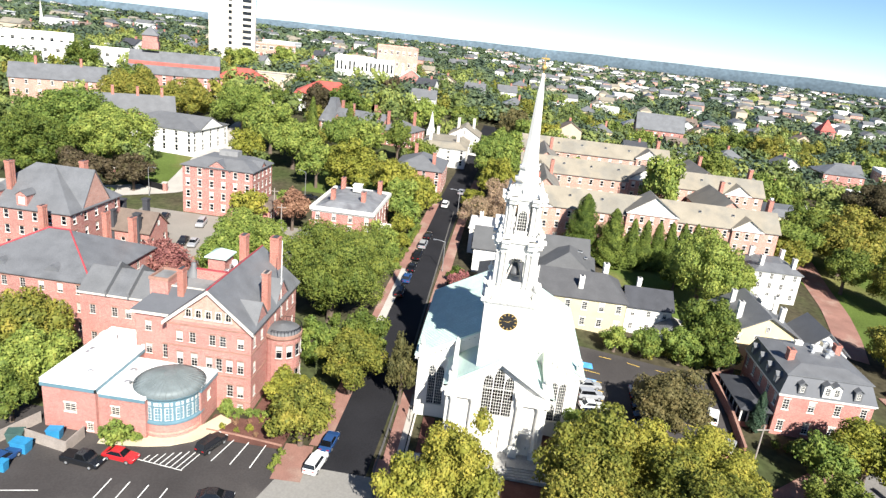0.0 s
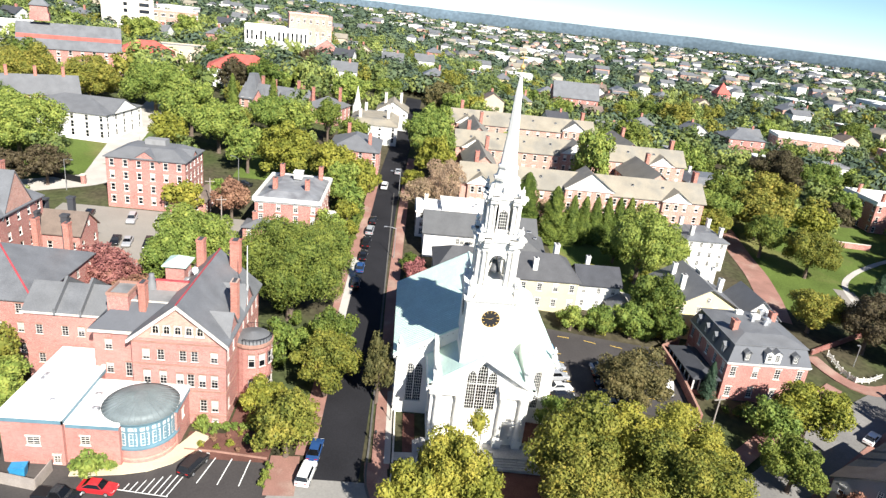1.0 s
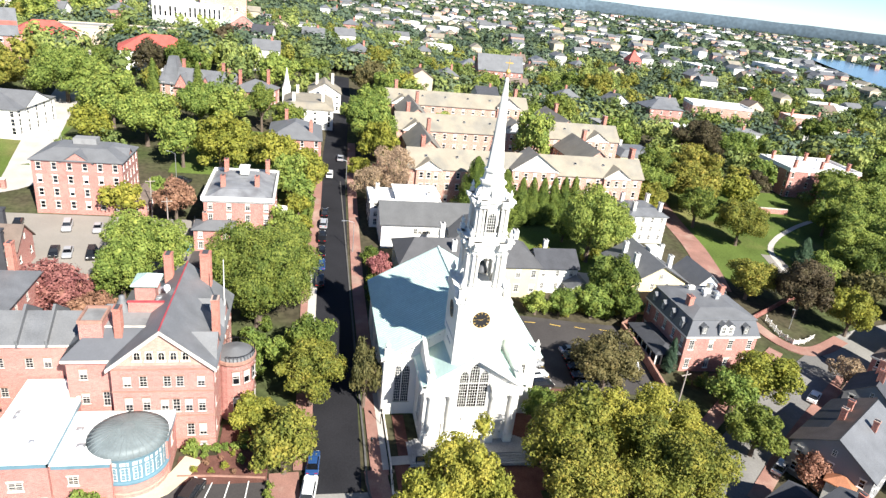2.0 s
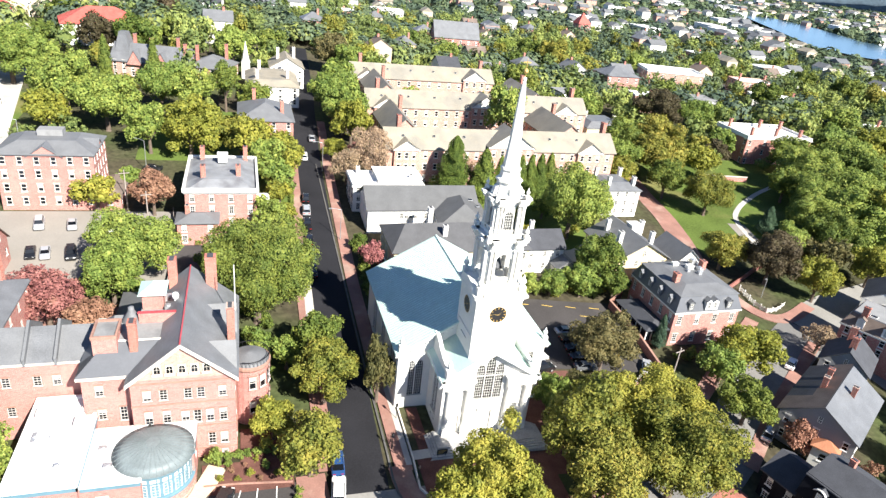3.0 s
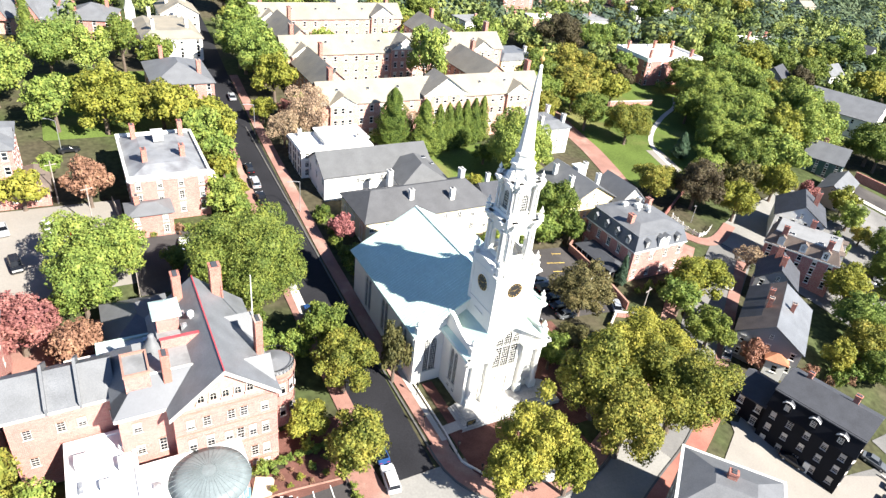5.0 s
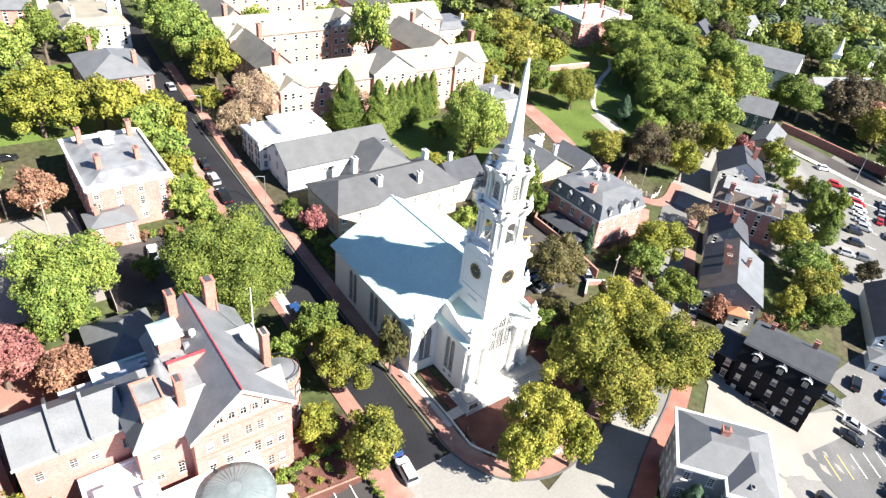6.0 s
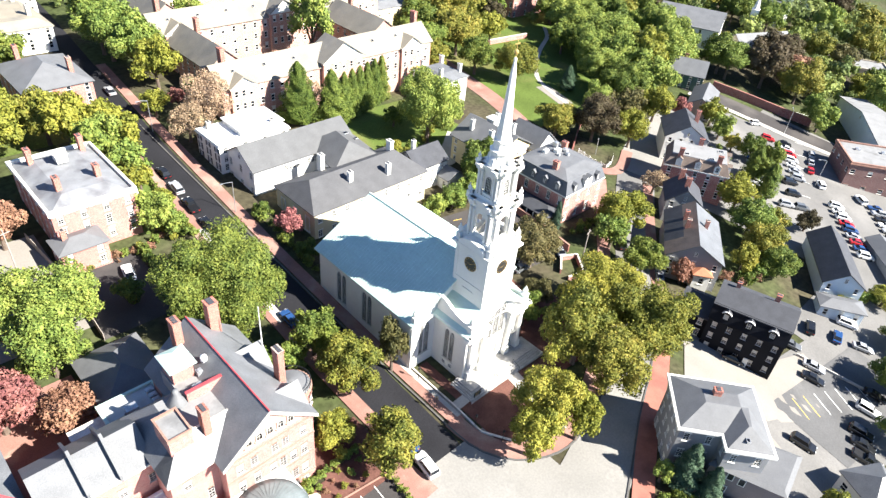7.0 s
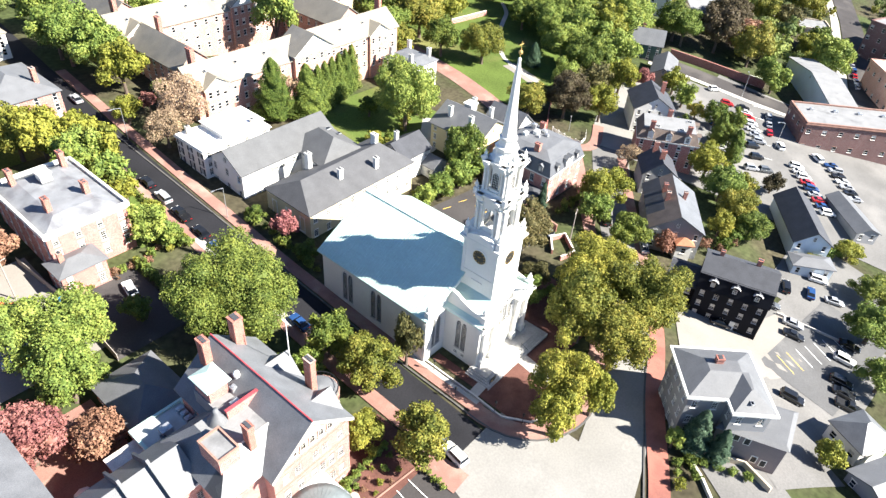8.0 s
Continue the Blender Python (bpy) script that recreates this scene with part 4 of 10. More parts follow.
# cornices of the nave
for s in (-1, 1):
    c = Shape()
    x = s * HALF
    for o, a, b in ((0.25, EAVE - 0.95, EAVE - 0.55), (0.5, EAVE - 0.55, EAVE - 0.32)):
        c.box(min(x, x + s * o), FRONT - 0.3, a, max(x, x + s * o), BACK + 0.3, b)
    y = FRONT
    while y < BACK:
        c.box(min(x + s * 0.25, x + s * 0.62), y - 0.12, EAVE - 0.42, max(x + s * 0.25, x + s * 0.62), y + 0.12, EAVE - 0.22)
        y += 0.75
    part("cornice", c, WHITE, church)
    # raking cornice on the front gable, with blocks
    r = Shape()
    for t0, t1, o in ((0.0, 0.42, 0.5), (0.42, 0.75, 0.28)):
        r.solid([(s * (HALF + 0.6), FRONT - o, EAVE - 0.3 - t0), (0, FRONT - o, RIDGE - t0), (0, FRONT - o, RIDGE - t1), (s * (HALF + 0.6), FRONT - o, EAVE - 0.3 - t1),
                 (s * (HALF + 0.6), FRONT + 0.02, EAVE - 0.3 - t0), (0, FRONT + 0.02, RIDGE - t0), (0, FRONT + 0.02, RIDGE - t1), (s * (HALF + 0.6), FRONT + 0.02, EAVE - 0.3 - t1)],
                [(0, 1, 2, 3), (0, 4, 5, 1), (3, 2, 6, 7), (0, 3, 7, 4)])
    for i in range(16):
        u = (i + 0.5) / 16
        x, z = s * HALF * (1 - u), EAVE - 0.3 + (RIDGE - EAVE + 0.3) * u - 0.62
        r.box(x - 0.13, FRONT - 0.46, z - 0.12, x + 0.13, FRONT - 0.28, z + 0.1)
    part("raking_cornice", r, WHITE, church)
    b = Shape()
    b.box(min(s * PX, s * (HALF + 0.6)), FRONT - 0.6, EAVE - 0.5, max(s * PX, s * (HALF + 0.6)), FRONT + 0.02, EAVE - 0.22)
    b.box(min(s * PX, s * (HALF + 0.3)), FRONT - 0.3, EAVE - 1.0, max(s * PX, s * (HALF + 0.3)), FRONT + 0.02, EAVE - 0.5)
    part("cornice", b, WHITE, church)
    # corner boards and plinth
    p = Shape()
    p.box(s * HALF - 0.07 if s > 0 else -HALF - 0.07, FRONT - 0.08, -1, s * HALF + 0.07 if s > 0 else -HALF + 0.07, FRONT + 0.9, EAVE - 0.95)
    p.box(s * 11.4 - 0.85, FRONT - 0.1, -1, s * 11.4 + 0.85, FRONT + 0.03, EAVE - 1.0)
    p.box(min(s * HALF, s * (HALF + 0.15)), FRONT - 0.1, -3, max(s * HALF, s * (HALF + 0.15)), BACK, 0.9)
    part("corner_board", p, WHITE, church)
    # pedestal and urn on the corner of the gable
    u = Shape().box(s * 12.0 - 0.45, FRONT - 0.55, EAVE - 0.1, s * 12.0 + 0.45, FRONT + 0.35, EAVE + 1.3)
    ped = part("pedestal", u, WHITE, church)
    part("urn", Shape().lathe([(0.12, EAVE + 1.3), (0.2, EAVE + 1.5), (0.42, EAVE + 1.9), (0.3, EAVE + 2.2), (0.12, EAVE + 2.35), (0.16, EAVE + 2.5), (0.02, EAVE + 2.8)], s * 12.0, FRONT - 0.1, 10), WHITE, ped, smooth=True)

# front bay: gable roof, broken pediment, columns
part("roof", gable_roof(-PX, PY + 0.2, PX, FRONT - 0.6, PE + 0.25, PR + 0.25, "y", 0.85, 0.16), COPPER, church)
for s in (-1, 1):
    r = Shape()
    slope = (PR - PE) / PX
    za = lambda x: PR + 0.12 - slope * x
    for t0, t1, o in ((0.0, 0.3, 1.15), (0.3, 0.6, 0.85), (0.6, 0.85, 0.6)):
        x0, x1 = 8.0, 0.0
        r.solid([(s * x0, PY - o, za(x0) - t0), (s * x1, PY - o, za(x1) - t0), (s * x1, PY - o, za(x1) - t1), (s * x0, PY - o, za(x0) - t1),
                 (s * x0, PY + 0.02, za(x0) - t0), (s * x1, PY + 0.02, za(x1) - t0), (s * x1, PY + 0.02, za(x1) - t1), (s * x0, PY + 0.02, za(x0) - t1)],
                [(0, 1, 2, 3), (0, 4, 5, 1), (3, 2, 6, 7), (0, 3, 7, 4)])
    part("raking_cornice", r, WHITE, church)
    e = Shape()
    xa, xb = sorted((s * 2.45, s * 7.75))
    e.box(xa, PY - 1.2, PE - 0.35, xb, PY + 0.02, PE)
    e.box(xa + 0.2, PY - 0.95, PE - 0.75, xb - 0.2, PY + 0.02, PE - 0.35)
    e.box(xa + 0.3, PY - 0.8, PE - 1.7, xb - 0.3, PY + 0.02, PE - 0.75)
    for i in range(9):
        x = xa + 0.5 + (xb - xa - 1.0) * i / 8
        e.box(x - 0.12, PY - 1.1, PE - 0.55, x + 0.12, PY - 0.9, PE - 0.35)
    part("entablature", e, WHITE, church)
    w = Shape()
    xs = s * PX
    w.box(min(xs, xs + s * 0.75), PY - 1.15, PE - 0.35, max(xs, xs + s * 0.75), FRONT - 0.62, PE)
    w.box(min(xs, xs + s * 0.45), PY - 0.9, PE - 0.9, max(xs, xs + s * 0.45), FRONT - 0.62, PE - 0.35)
    part("cornice", w, WHITE, church)
    for x in (s * 3.25, s * 6.2):
        col = Shape().box(x - 0.62, PY - 0.95, 0.9, x + 0.62, PY + 0.05, 2.3)
        col.lathe([(0.56, 2.3), (0.56, 2.5), (0.47, 2.62), (0.47, 4.5), (0.40, 8.7), (0.47, 8.8), (0.5, 9.05), (0.56, 9.1), (0.56, 9.4)], x, PY - 0.42, 14)
        part("column", col, WHITE, church, smooth=False)
        pil = Shape().box(x - 0.5, PY - 0.2, 0.9, x + 0.5, PY + 0.03, PE - 1.7)
        part("pilaster", pil, WHITE, church)
    # scroll along the eaves of the bay, pedestal and urn at its corner
    sc = Shape()
    xs = s * 6.6
    sc.extrude([(PY + 0.1, PE + 0.2), (PY + 0.1, PE + 1.5), (PY + 0.9, PE + 1.55), (-1.6, PE + 1.9), (0, PE + 2.5), (1.4, PE + 3.3), (FRONT - 0.1, PE + 3.6), (FRONT - 0.1, PE + 0.2)][::-1], "x", xs - 0.3, xs + 0.3)
    part("scroll", sc, WHITE, church)
    ped = part("pedestal", Shape().box(xs - 0.5, PY - 0.7, PE + 0.1, xs + 0.5, PY + 0.35, PE + 1.7).box(xs - 0.6, PY - 0.8, PE + 1.7, xs + 0.6, PY + 0.45, PE + 1.85), WHITE, church)
    part("urn", Shape().lathe([(0.15, PE + 1.85), (0.2, PE + 2.05), (0.45, PE + 2.5), (0.34, PE + 2.8), (0.14, PE + 2.95), (0.18, PE + 3.1), (0.02, PE + 3.45)], xs, PY - 0.2, 10), WHITE, ped, smooth=True)
    cb = Shape().box(xs - 0.1, PY - 0.12, -1, xs + s * 0.62 + (0.0 if s > 0 else 0), PY + 0.6, PE - 0.9) if s > 0 else Shape().box(xs - 0.62, PY - 0.12, -1, xs + 0.1, PY + 0.6, PE - 0.9)
    part("corner_board", cb, WHITE, church)
    dp = Shape().rod((s * (HALF + 0.14), FRONT + 0.3, 0), (s * (HALF + 0.14), FRONT + 0.3, EAVE - 1), 0.07, 0.07)
    part("downpipe", dp, WHITE, church)
# steps and terrace
st = Shape()
for i in range(5):
    o = 0.38 * i
    st.box(-8.0 - o, PY - 3.2 - o, -2.5, 8.0 + o, PY + 0.6, 0.92 - 0.18 * i)
part("steps", st, KERB, church, "grey stone steps across the front")
for x in (-2.4, 2.4):
    rail = Shape()
    for y, zz in ((PY - 3.3, 0.9), (PY - 4.9, 0.2)):
        rail.rod((x, y, zz), (x, y, zz + 1.0), 0.03, 0.03)
    rail.rod((x, PY - 3.3, 1.9), (x, PY - 4.9, 1.2), 0.03, 0.03)
    part("handrail", rail, IRON, church)

# ---- tower ----
TH = 3.45
tw = Shape()
tw.box(-TH, -TH, 11, TH, TH, 24.2)
part("tower", tw, WHITE, church)
for s in (-1, 1):
    for q in (-1, 1):
        cb = Shape().box(s * TH - 0.55 if s > 0 else -TH - 0.07, q * TH - 0.55 if q > 0 else -TH - 0.07, 11, s * TH + 0.07 if s > 0 else -TH + 0.55, q * TH + 0.07 if q > 0 else -TH + 0.55, 23.6)
        part("corner_board", cb, WHITE, church)
part("string_course", Shape().box(-TH - 0.1, -TH - 0.1, 17.2, TH + 0.1, TH + 0.1, 17.4), WHITE, church)
cs = Shape()
for o, a, b in ((0.18, 23.4, 23.75), (0.38, 23.75, 24.05), (0.65, 24.05, 24.4)):
    cs.box(-TH - o, -TH - o, a, TH + o, TH + o, b)
for i in range(14):
    u = -TH + (i + 0.5) * 2 * TH / 14
    for s in (-1, 1):
        cs.box(u - 0.1, s * (TH + 0.4) - 0.15, 23.85, u + 0.1, s * (TH + 0.4) + 0.15, 24.06)
        cs.box(s * (TH + 0.4) - 0.15, u - 0.1, 23.85, s * (TH + 0.4) + 0.15, u + 0.1, 24.06)
part("tower_cornice", cs, WHITE, church)
for r in range(4):
    # curved hood over the dial, and the dial
    arc = [(-2.9, 24.4)] + [(2.75 * math.cos(a), 24.4 + 1.5 * math.sin(a)) for a in [math.pi * (1 - i / 12) for i in range(13)]] + [(2.9, 24.4)]
    hood = Shape().extrude([(u, z) for u, z in arc], "y", -TH - 0.6, -1.5)
    part("dial_hood", hood, WHITE, church, m=pose(0, 0, 0, 0, 0, 90 * r))
    ring = Shape()
    n = 32
    for i in range(n):
        a0, a1 = 2 * math.pi * i / n, 2 * math.pi * (i + 1) / n
        q = [(rr * math.cos(a), yy, 21.2 + rr * math.sin(a)) for yy in (-TH - 0.16, -TH) for a in (a0, a1) for rr in (1.33, 1.52)]
        ring.solid(q, [(0, 2, 3, 1), (1, 3, 7, 5), (0, 4, 6, 2)])
    dial = part("clock", Shape().solid([(1.35 * math.cos(2 * math.pi * i / 32), -TH - 0.1, 21.2 + 1.35 * math.sin(2 * math.pi * i / 32)) for i in range(32)], [tuple(range(32))]), BLACK_DIAL, church, "black dial with gilt numerals and pointers", pose(0, 0, 0, 0, 0, 90 * r))
    part("dial_rim", ring, WHITE, dial)
    marks = Shape()
    for i in range(12):
        a = 2 * math.pi * i / 12
        c, s = math.cos(a), math.sin(a)
        for rr0, rr1, hw in ((0.9, 1.2, 0.055),):
            marks.solid([(rr * c - tt * s, -TH - 0.125, 21.2 + rr * s + tt * c) for rr, tt in ((rr0, -hw), (rr1, -hw * 1.3), (rr1, hw * 1.3), (rr0, hw))], [(0, 1, 2, 3)])
    for i in range(24):
        a0, a1 = 2 * math.pi * i / 24, 2 * math.pi * (i + 1) / 24
        marks.solid([(rr * math.cos(a), -TH - 0.122, 21.2 + rr * math.sin(a)) for rr, a in ((1.25, a0), (1.33, a0), (1.33, a1), (1.25, a1))], [(0, 1, 2, 3)])
    part("numeral_ring", marks, GOLD, dial)
    pointers = Shape()
    for a, ln, hw in ((radians(62), 0.68, 0.06), (radians(-84), 1.0, 0.045)):
        c, s = math.sin(a), math.cos(a)
        pointers.solid([(-hw * s, -TH - 0.15, 21.2 + hw * c), (ln * c, -TH - 0.15, 21.2 + ln * s), (hw * s, -TH - 0.15, 21.2 - hw * c), (-0.25 * c, -TH - 0.15, 21.2 - 0.25 * s)], [(0, 1, 2, 3)])
    part("clock_pointer", pointers, GOLD, dial)
    # belfry opening, its columns and arch
    b = Shape()
    for s in (-1, 1):
        b.box(s * 1.75 - 0.6, -2.55, 25.9, s * 1.75 + 0.6, -1.95, 31.6)
        for x in (1.42, 2.05):
            b.lathe([(0.27, 26.0), (0.27, 26.3), (0.21, 26.4), (0.18, 30.6), (0.26, 30.8), (0.26, 31.0)], s * x, -2.72, 10)
    hb = [(-1.15, 31.6)] + [(1.15 * math.cos(a), 29.2 + 1.15 * math.sin(a)) for a in [math.pi * (1 - i / 10) for i in range(11)]] + [(1.15, 31.6)]
    for (u0, z0), (u1, z1) in zip(hb[1:-1], hb[2:-1]):
        b.solid([(u0, -2.5, z0), (u1, -2.5, z1), (u1, -2.5, 31.6), (u0, -2.5, 31.6), (u0, -1.95, z0), (u1, -1.95, z1)], [(0, 1, 2, 3), (0, 4, 5, 1)])
    b.box(-1.16, -2.4, 25.9, 1.16, -2.2, 26.7)
    for i in range(7):
        b.box(-1.05 + i * 0.35 - 0.06, -2.45, 26.0, -1.05 + i * 0.35 + 0.06, -2.15, 26.6)
    part("belfry_arch", b, WHITE, church, m=pose(0, 0, 0, 0, 0, 90 * r))
    lancets(church, pose(0, 0, 0, 0, 0, 90 * r) @ pose(0, -2.0, 33.9), 1.5, 3.2, [(0, 0.6, 2.0, 0.75)], 3, 0.42, "lantern_window")
    sm = Shape()
    for s in (-1, 1):
        sm.box(s * 1.6 - 0.4, -2.05, 33.0, s * 1.6 + 0.4, -1.7, 37.6)
        sm.lathe([(0.22, 33.4), (0.22, 33.7), (0.17, 33.8), (0.15, 36.9), (0.22, 37.1), (0.22, 37.3)], s * 1.25, -2.18, 8)
        sm.lathe([(0.22, 33.4), (0.22, 33.7), (0.17, 33.8), (0.15, 36.9), (0.22, 37.1), (0.22, 37.3)], s * 1.85, -2.18, 8)
    sm.box(-0.8, -2.0, 33.0, 0.8, -1.7, 33.9)
    sm.box(-0.8, -2.0, 37.1, 0.8, -1.7, 37.6)
    part("lantern_side", sm, WHITE, church, m=pose(0, 0, 0, 0, 0, 90 * r))
    # little twin window below the dial
    lancets(church, pose(0, 0, 0, 0, 0, 90 * r) @ pose(0, -TH - 0.02, 16.0), 1.9, 1.3, [(-0.45, 0.38, 0.35, 0.75), (0.45, 0.38, 0.35, 0.75)], 2, 0.35, "small_window")
deck = Shape().box(-TH + 0.05, -TH + 0.05, 24.4, TH - 0.05, TH - 0.05, 24.8)
deck.box(-2.95, -2.95, 24.8, 2.95, 2.95, 25.9)
part("belfry_base", deck, WHITE, church)
bell = Shape().lathe([(0.95, 27.2), (0.8, 27.5), (0.62, 28.2), (0.42, 28.7), (0.1, 28.8)], 0, 0, 14)
part("bell", bell, DARK_METAL, church, smooth=True)
fr = Shape()
for s in (-1, 1):
    fr.rod((s * 1.3, -1.3, 26), (s * 0.2, 0, 29.3), 0.1, 0.1).rod((s * 1.3, 1.3, 26), (s * 0.2, 0, 29.3), 0.1, 0.1)
fr.rod((-1.4, 0, 28.9), (1.4, 0, 28.9), 0.1, 0.1)
part("bell_frame", fr, LIME, church)
for name, half, zs in (("belfry_entablature", 2.5, ((0.15, 31.6, 31.95), (0.3, 31.95, 32.4), (0.6, 32.4, 32.75))), ("lantern_base", 2.2, ((0.05, 32.75, 33.3),)), ("lantern_entablature", 2.0, ((0.12, 37.6, 37.9), (0.25, 37.9, 38.2), (0.5, 38.2, 38.55)))):
    e = Shape()
    for o, a, b in zs:
        e.box(-half - o, -half - o, a, half + o, half + o, b)
        if name != "lantern_base":
            for q in range(4):
                c, s = math.cos(math.pi * q / 2), math.sin(math.pi * q / 2)
                for u in (-1.75, 1.75) if half > 2.2 else (-1.5, 1.5):
                    x, y = u * c + (half + o) * s, u * s - (half + o) * c
                    e.box(x - 0.55, y - 0.55, a, x + 0.55, y + 0.55, b)
    part(name, e, WHITE, church)
for half, z, k in ((3.25, 24.8, 1.0), (2.75, 32.75, 0.75), (2.15, 38.55, 0.6)):
    for s in (-1, 1):
        for q in (-1, 1):
            ped = part("pedestal", Shape().box(s * half - 0.42 * k, q * half - 0.42 * k, z - 0.4, s * half + 0.42 * k, q * half + 0.42 * k, z + 0.9 * k), WHITE, church)
            part("urn", Shape().lathe([(0.14 * k, z + 0.9 * k), (0.2 * k, z + 1.1 * k), (0.46 * k, z + 1.5 * k), (0.36 * k, z + 1.9 * k), (0.13 * k, z + 2.1 * k), (0.17 * k, z + 2.25 * k), (0.02, z + 2.7 * k)], s * half, q * half, 10), WHITE, ped, smooth=True)
at = Shape().lathe([(2.15, 38.5), (2.15, 38.8), (1.7, 39.0), (1.62, 40.3), (1.85, 40.5), (1.85, 40.8), (1.45, 41.0), (1.3, 41.9), (1.42, 42.1), (1.42, 42.4), (1.15, 42.5)], 0, 0, 8, math.pi / 8)
part("spire_base", at, WHITE, church)
for q in range(4):
    a = math.pi * q / 2
    v = Shape().extrude([(-1.55, 38.6), (-1.6, 39.9), (-1.95, 39.6), (-2.15, 39.0), (-2.2, 38.6)], "x", -0.45, 0.45)
    part("volute", v, WHITE, church, m=pose(0, 0, 0, 0, 0, 90 * q))
part("spire", Shape().lathe([(1.18, 42.4), (0.78, 46.5), (0.44, 52.0), (0.2, 53.9), (0.26, 54.0), (0.22, 54.25), (0.08, 54.4)], 0, 0, 8, math.pi / 8), WHITE, church)
vane = Shape().lathe([(0.05, 54.3), (0.05, 54.7), (0.26, 54.9), (0.32, 55.1), (0.26, 55.3), (0.05, 55.45), (0.04, 56.6), (0.01, 56.7)], 0, 0, 10)
vane.solid([(-0.5, 0, 56.15), (0.4, 0, 56.08), (0.6, 0, 56.18), (0.4, 0, 56.3), (-0.5, 0, 56.28)], [(0, 1, 2, 3, 4)])
part("weather_vane", vane, GOLD, church)

# ---- houses ----
FOOT = []


def house(name, label, cx, cy, rz, w, d, ze, zr, roof, wall_mat, roof_mat, rows=3, cols=(4, 4), win=(1.0, 1.6), trim=WHITE, frame_mat=WHITE, blind=0.35,
          chimneys=(), chim_mat=None, crown=None, zb=None, low=2.0, category="house", group="", over=0.45, sides="sew", inset=None, flat=3.0, lip=0.5):
    """A house of w x d metres centred at (cx, cy), turned by rz; ze, zr: heights of eaves and ridge above the sea datum."""
    zb = land(cx, cy) if zb is None else zb
    FOOT.append((cx, cy, rz, w, d))
    h = thing(name, cx, cy, zb, rz, label, category, group)
    x0, y0, x1, y1 = -w / 2, -d / 2, w / 2, d / 2
    e, r = ze - zb, zr - zb
    storey = e / rows
    zs = [storey * i + storey * 0.5 - win[1] * 0.45 for i in range(rows)]
    gx, gy = grid(w, cols[0], zs, *win), grid(d, cols[1], zs, *win)
    block(h, x0, y0, x1, y1, -low, e, wall_mat, gx if "s" in sides else (), gy if "e" in sides else (), gx if "n" in sides else (), gy if "w" in sides else (),
          trim=trim, frame_mat=frame_mat, blind=blind)
    if crown:
        cornice(h, x0, y0, x1, y1, e, crown)
    if roof in ("gable_x", "gable_y"):
        along = roof[-1]
        g = Shape()
        if along == "x":
            gable_end(g, (x1, y0), (x1, y1), e, r)
            g2 = Shape()
            gable_end(g2, (x0, y1), (x0, y0), e, r)
        else:
            gable_end(g, (x0, y0), (x1, y0), e, r)
            g2 = Shape()
            gable_end(g2, (x1, y1), (x0, y1), e, r)
        part("gable", g, wall_mat, h)
        part("gable", g2, wall_mat, h)
        part("roof", gable_roof(x0, y0, x1, y1, e, r, along, over), roof_mat, h)
        wg = round(win[0] * 0.8, 2)
        for s in (-1, 1):
            m = pose(0, s * d / 2 * 1.001 + (-0.13 if s < 0 else 0.13) * 0, e + (r - e) * 0.18, 0, 0, 0 if s < 0 else 180) if along == "y" else pose(s * w / 2, 0, e + (r - e) * 0.18, 0, 0, 90 * s)
            if r - e > 2.4:
                fr, pn, _ = window_meshes(wg, 1.2, "sash_bare", frame_mat, GLASS)
                m = m @ pose(0, -0.2, 0)
                ob = part("window", fr, None, h, m=m)
                part("pane", pn, None, ob)
    elif roof == "hip":
        part("roof", hip_roof(x0, y0, x1, y1, e + 0.05, r, inset, over), roof_mat, h)
    elif roof == "hipflat":
        part("roof", hip_roof(x0, y0, x1, y1, e + 0.05, r, None, over, flat=flat), roof_mat, h)
    elif roof == "flat":
        flat_roof(h, x0, y0, x1, y1, e + 0.1, roof_mat, crown or wall_mat, lip)
    elif roof == "mansard":
        s = Shape().prism([(x0 - 0.3, y0 - 0.3), (x1 + 0.3, y0 - 0.3), (x1 + 0.3, y1 + 0.3), (x0 - 0.3, y1 + 0.3)], e + 0.02, r, [(x0 + 1.0, y0 + 1.0), (x1 - 1.0, y0 + 1.0), (x1 - 1.0, y1 - 1.0), (x0 + 1.0, y1 - 1.0)])
        part("mansard", s, roof_mat, h)
    for c in chimneys:
        chimney(h, c[0], c[1], c[2] - zb if c[2] > 3 else e, c[3] - zb, *(c[4:6] if len(c) > 5 else (0.8, 1.2)), mat=chim_mat)
    return h


def skylight(parent, x, y, z, w, d, mat=None, rx=0):
    s = Shape().box(-w / 2, -d / 2, 0, w / 2, d / 2, 0.18)
    ob = part("skylight", s, mat or STEEL, parent, m=pose(x, y, z, rx))
    part("pane", Shape().box(-w / 2 + 0.1, -d / 2 + 0.1, 0.18, w / 2 - 0.1, d / 2 - 0.1, 0.21), GLASS, ob)


def roof_unit(parent, x, y, z, w, d, h, mat=None, name="air_handler"):
    s = Shape().box(x - w / 2, y - d / 2, z - 0.1, x + w / 2, y + d / 2, z + h).lathe([(min(w, d) * 0.35, z + h), (min(w, d) * 0.35, z + h + 0.12)], x, y, 10)
    return part(name, s, mat or STEEL, parent)


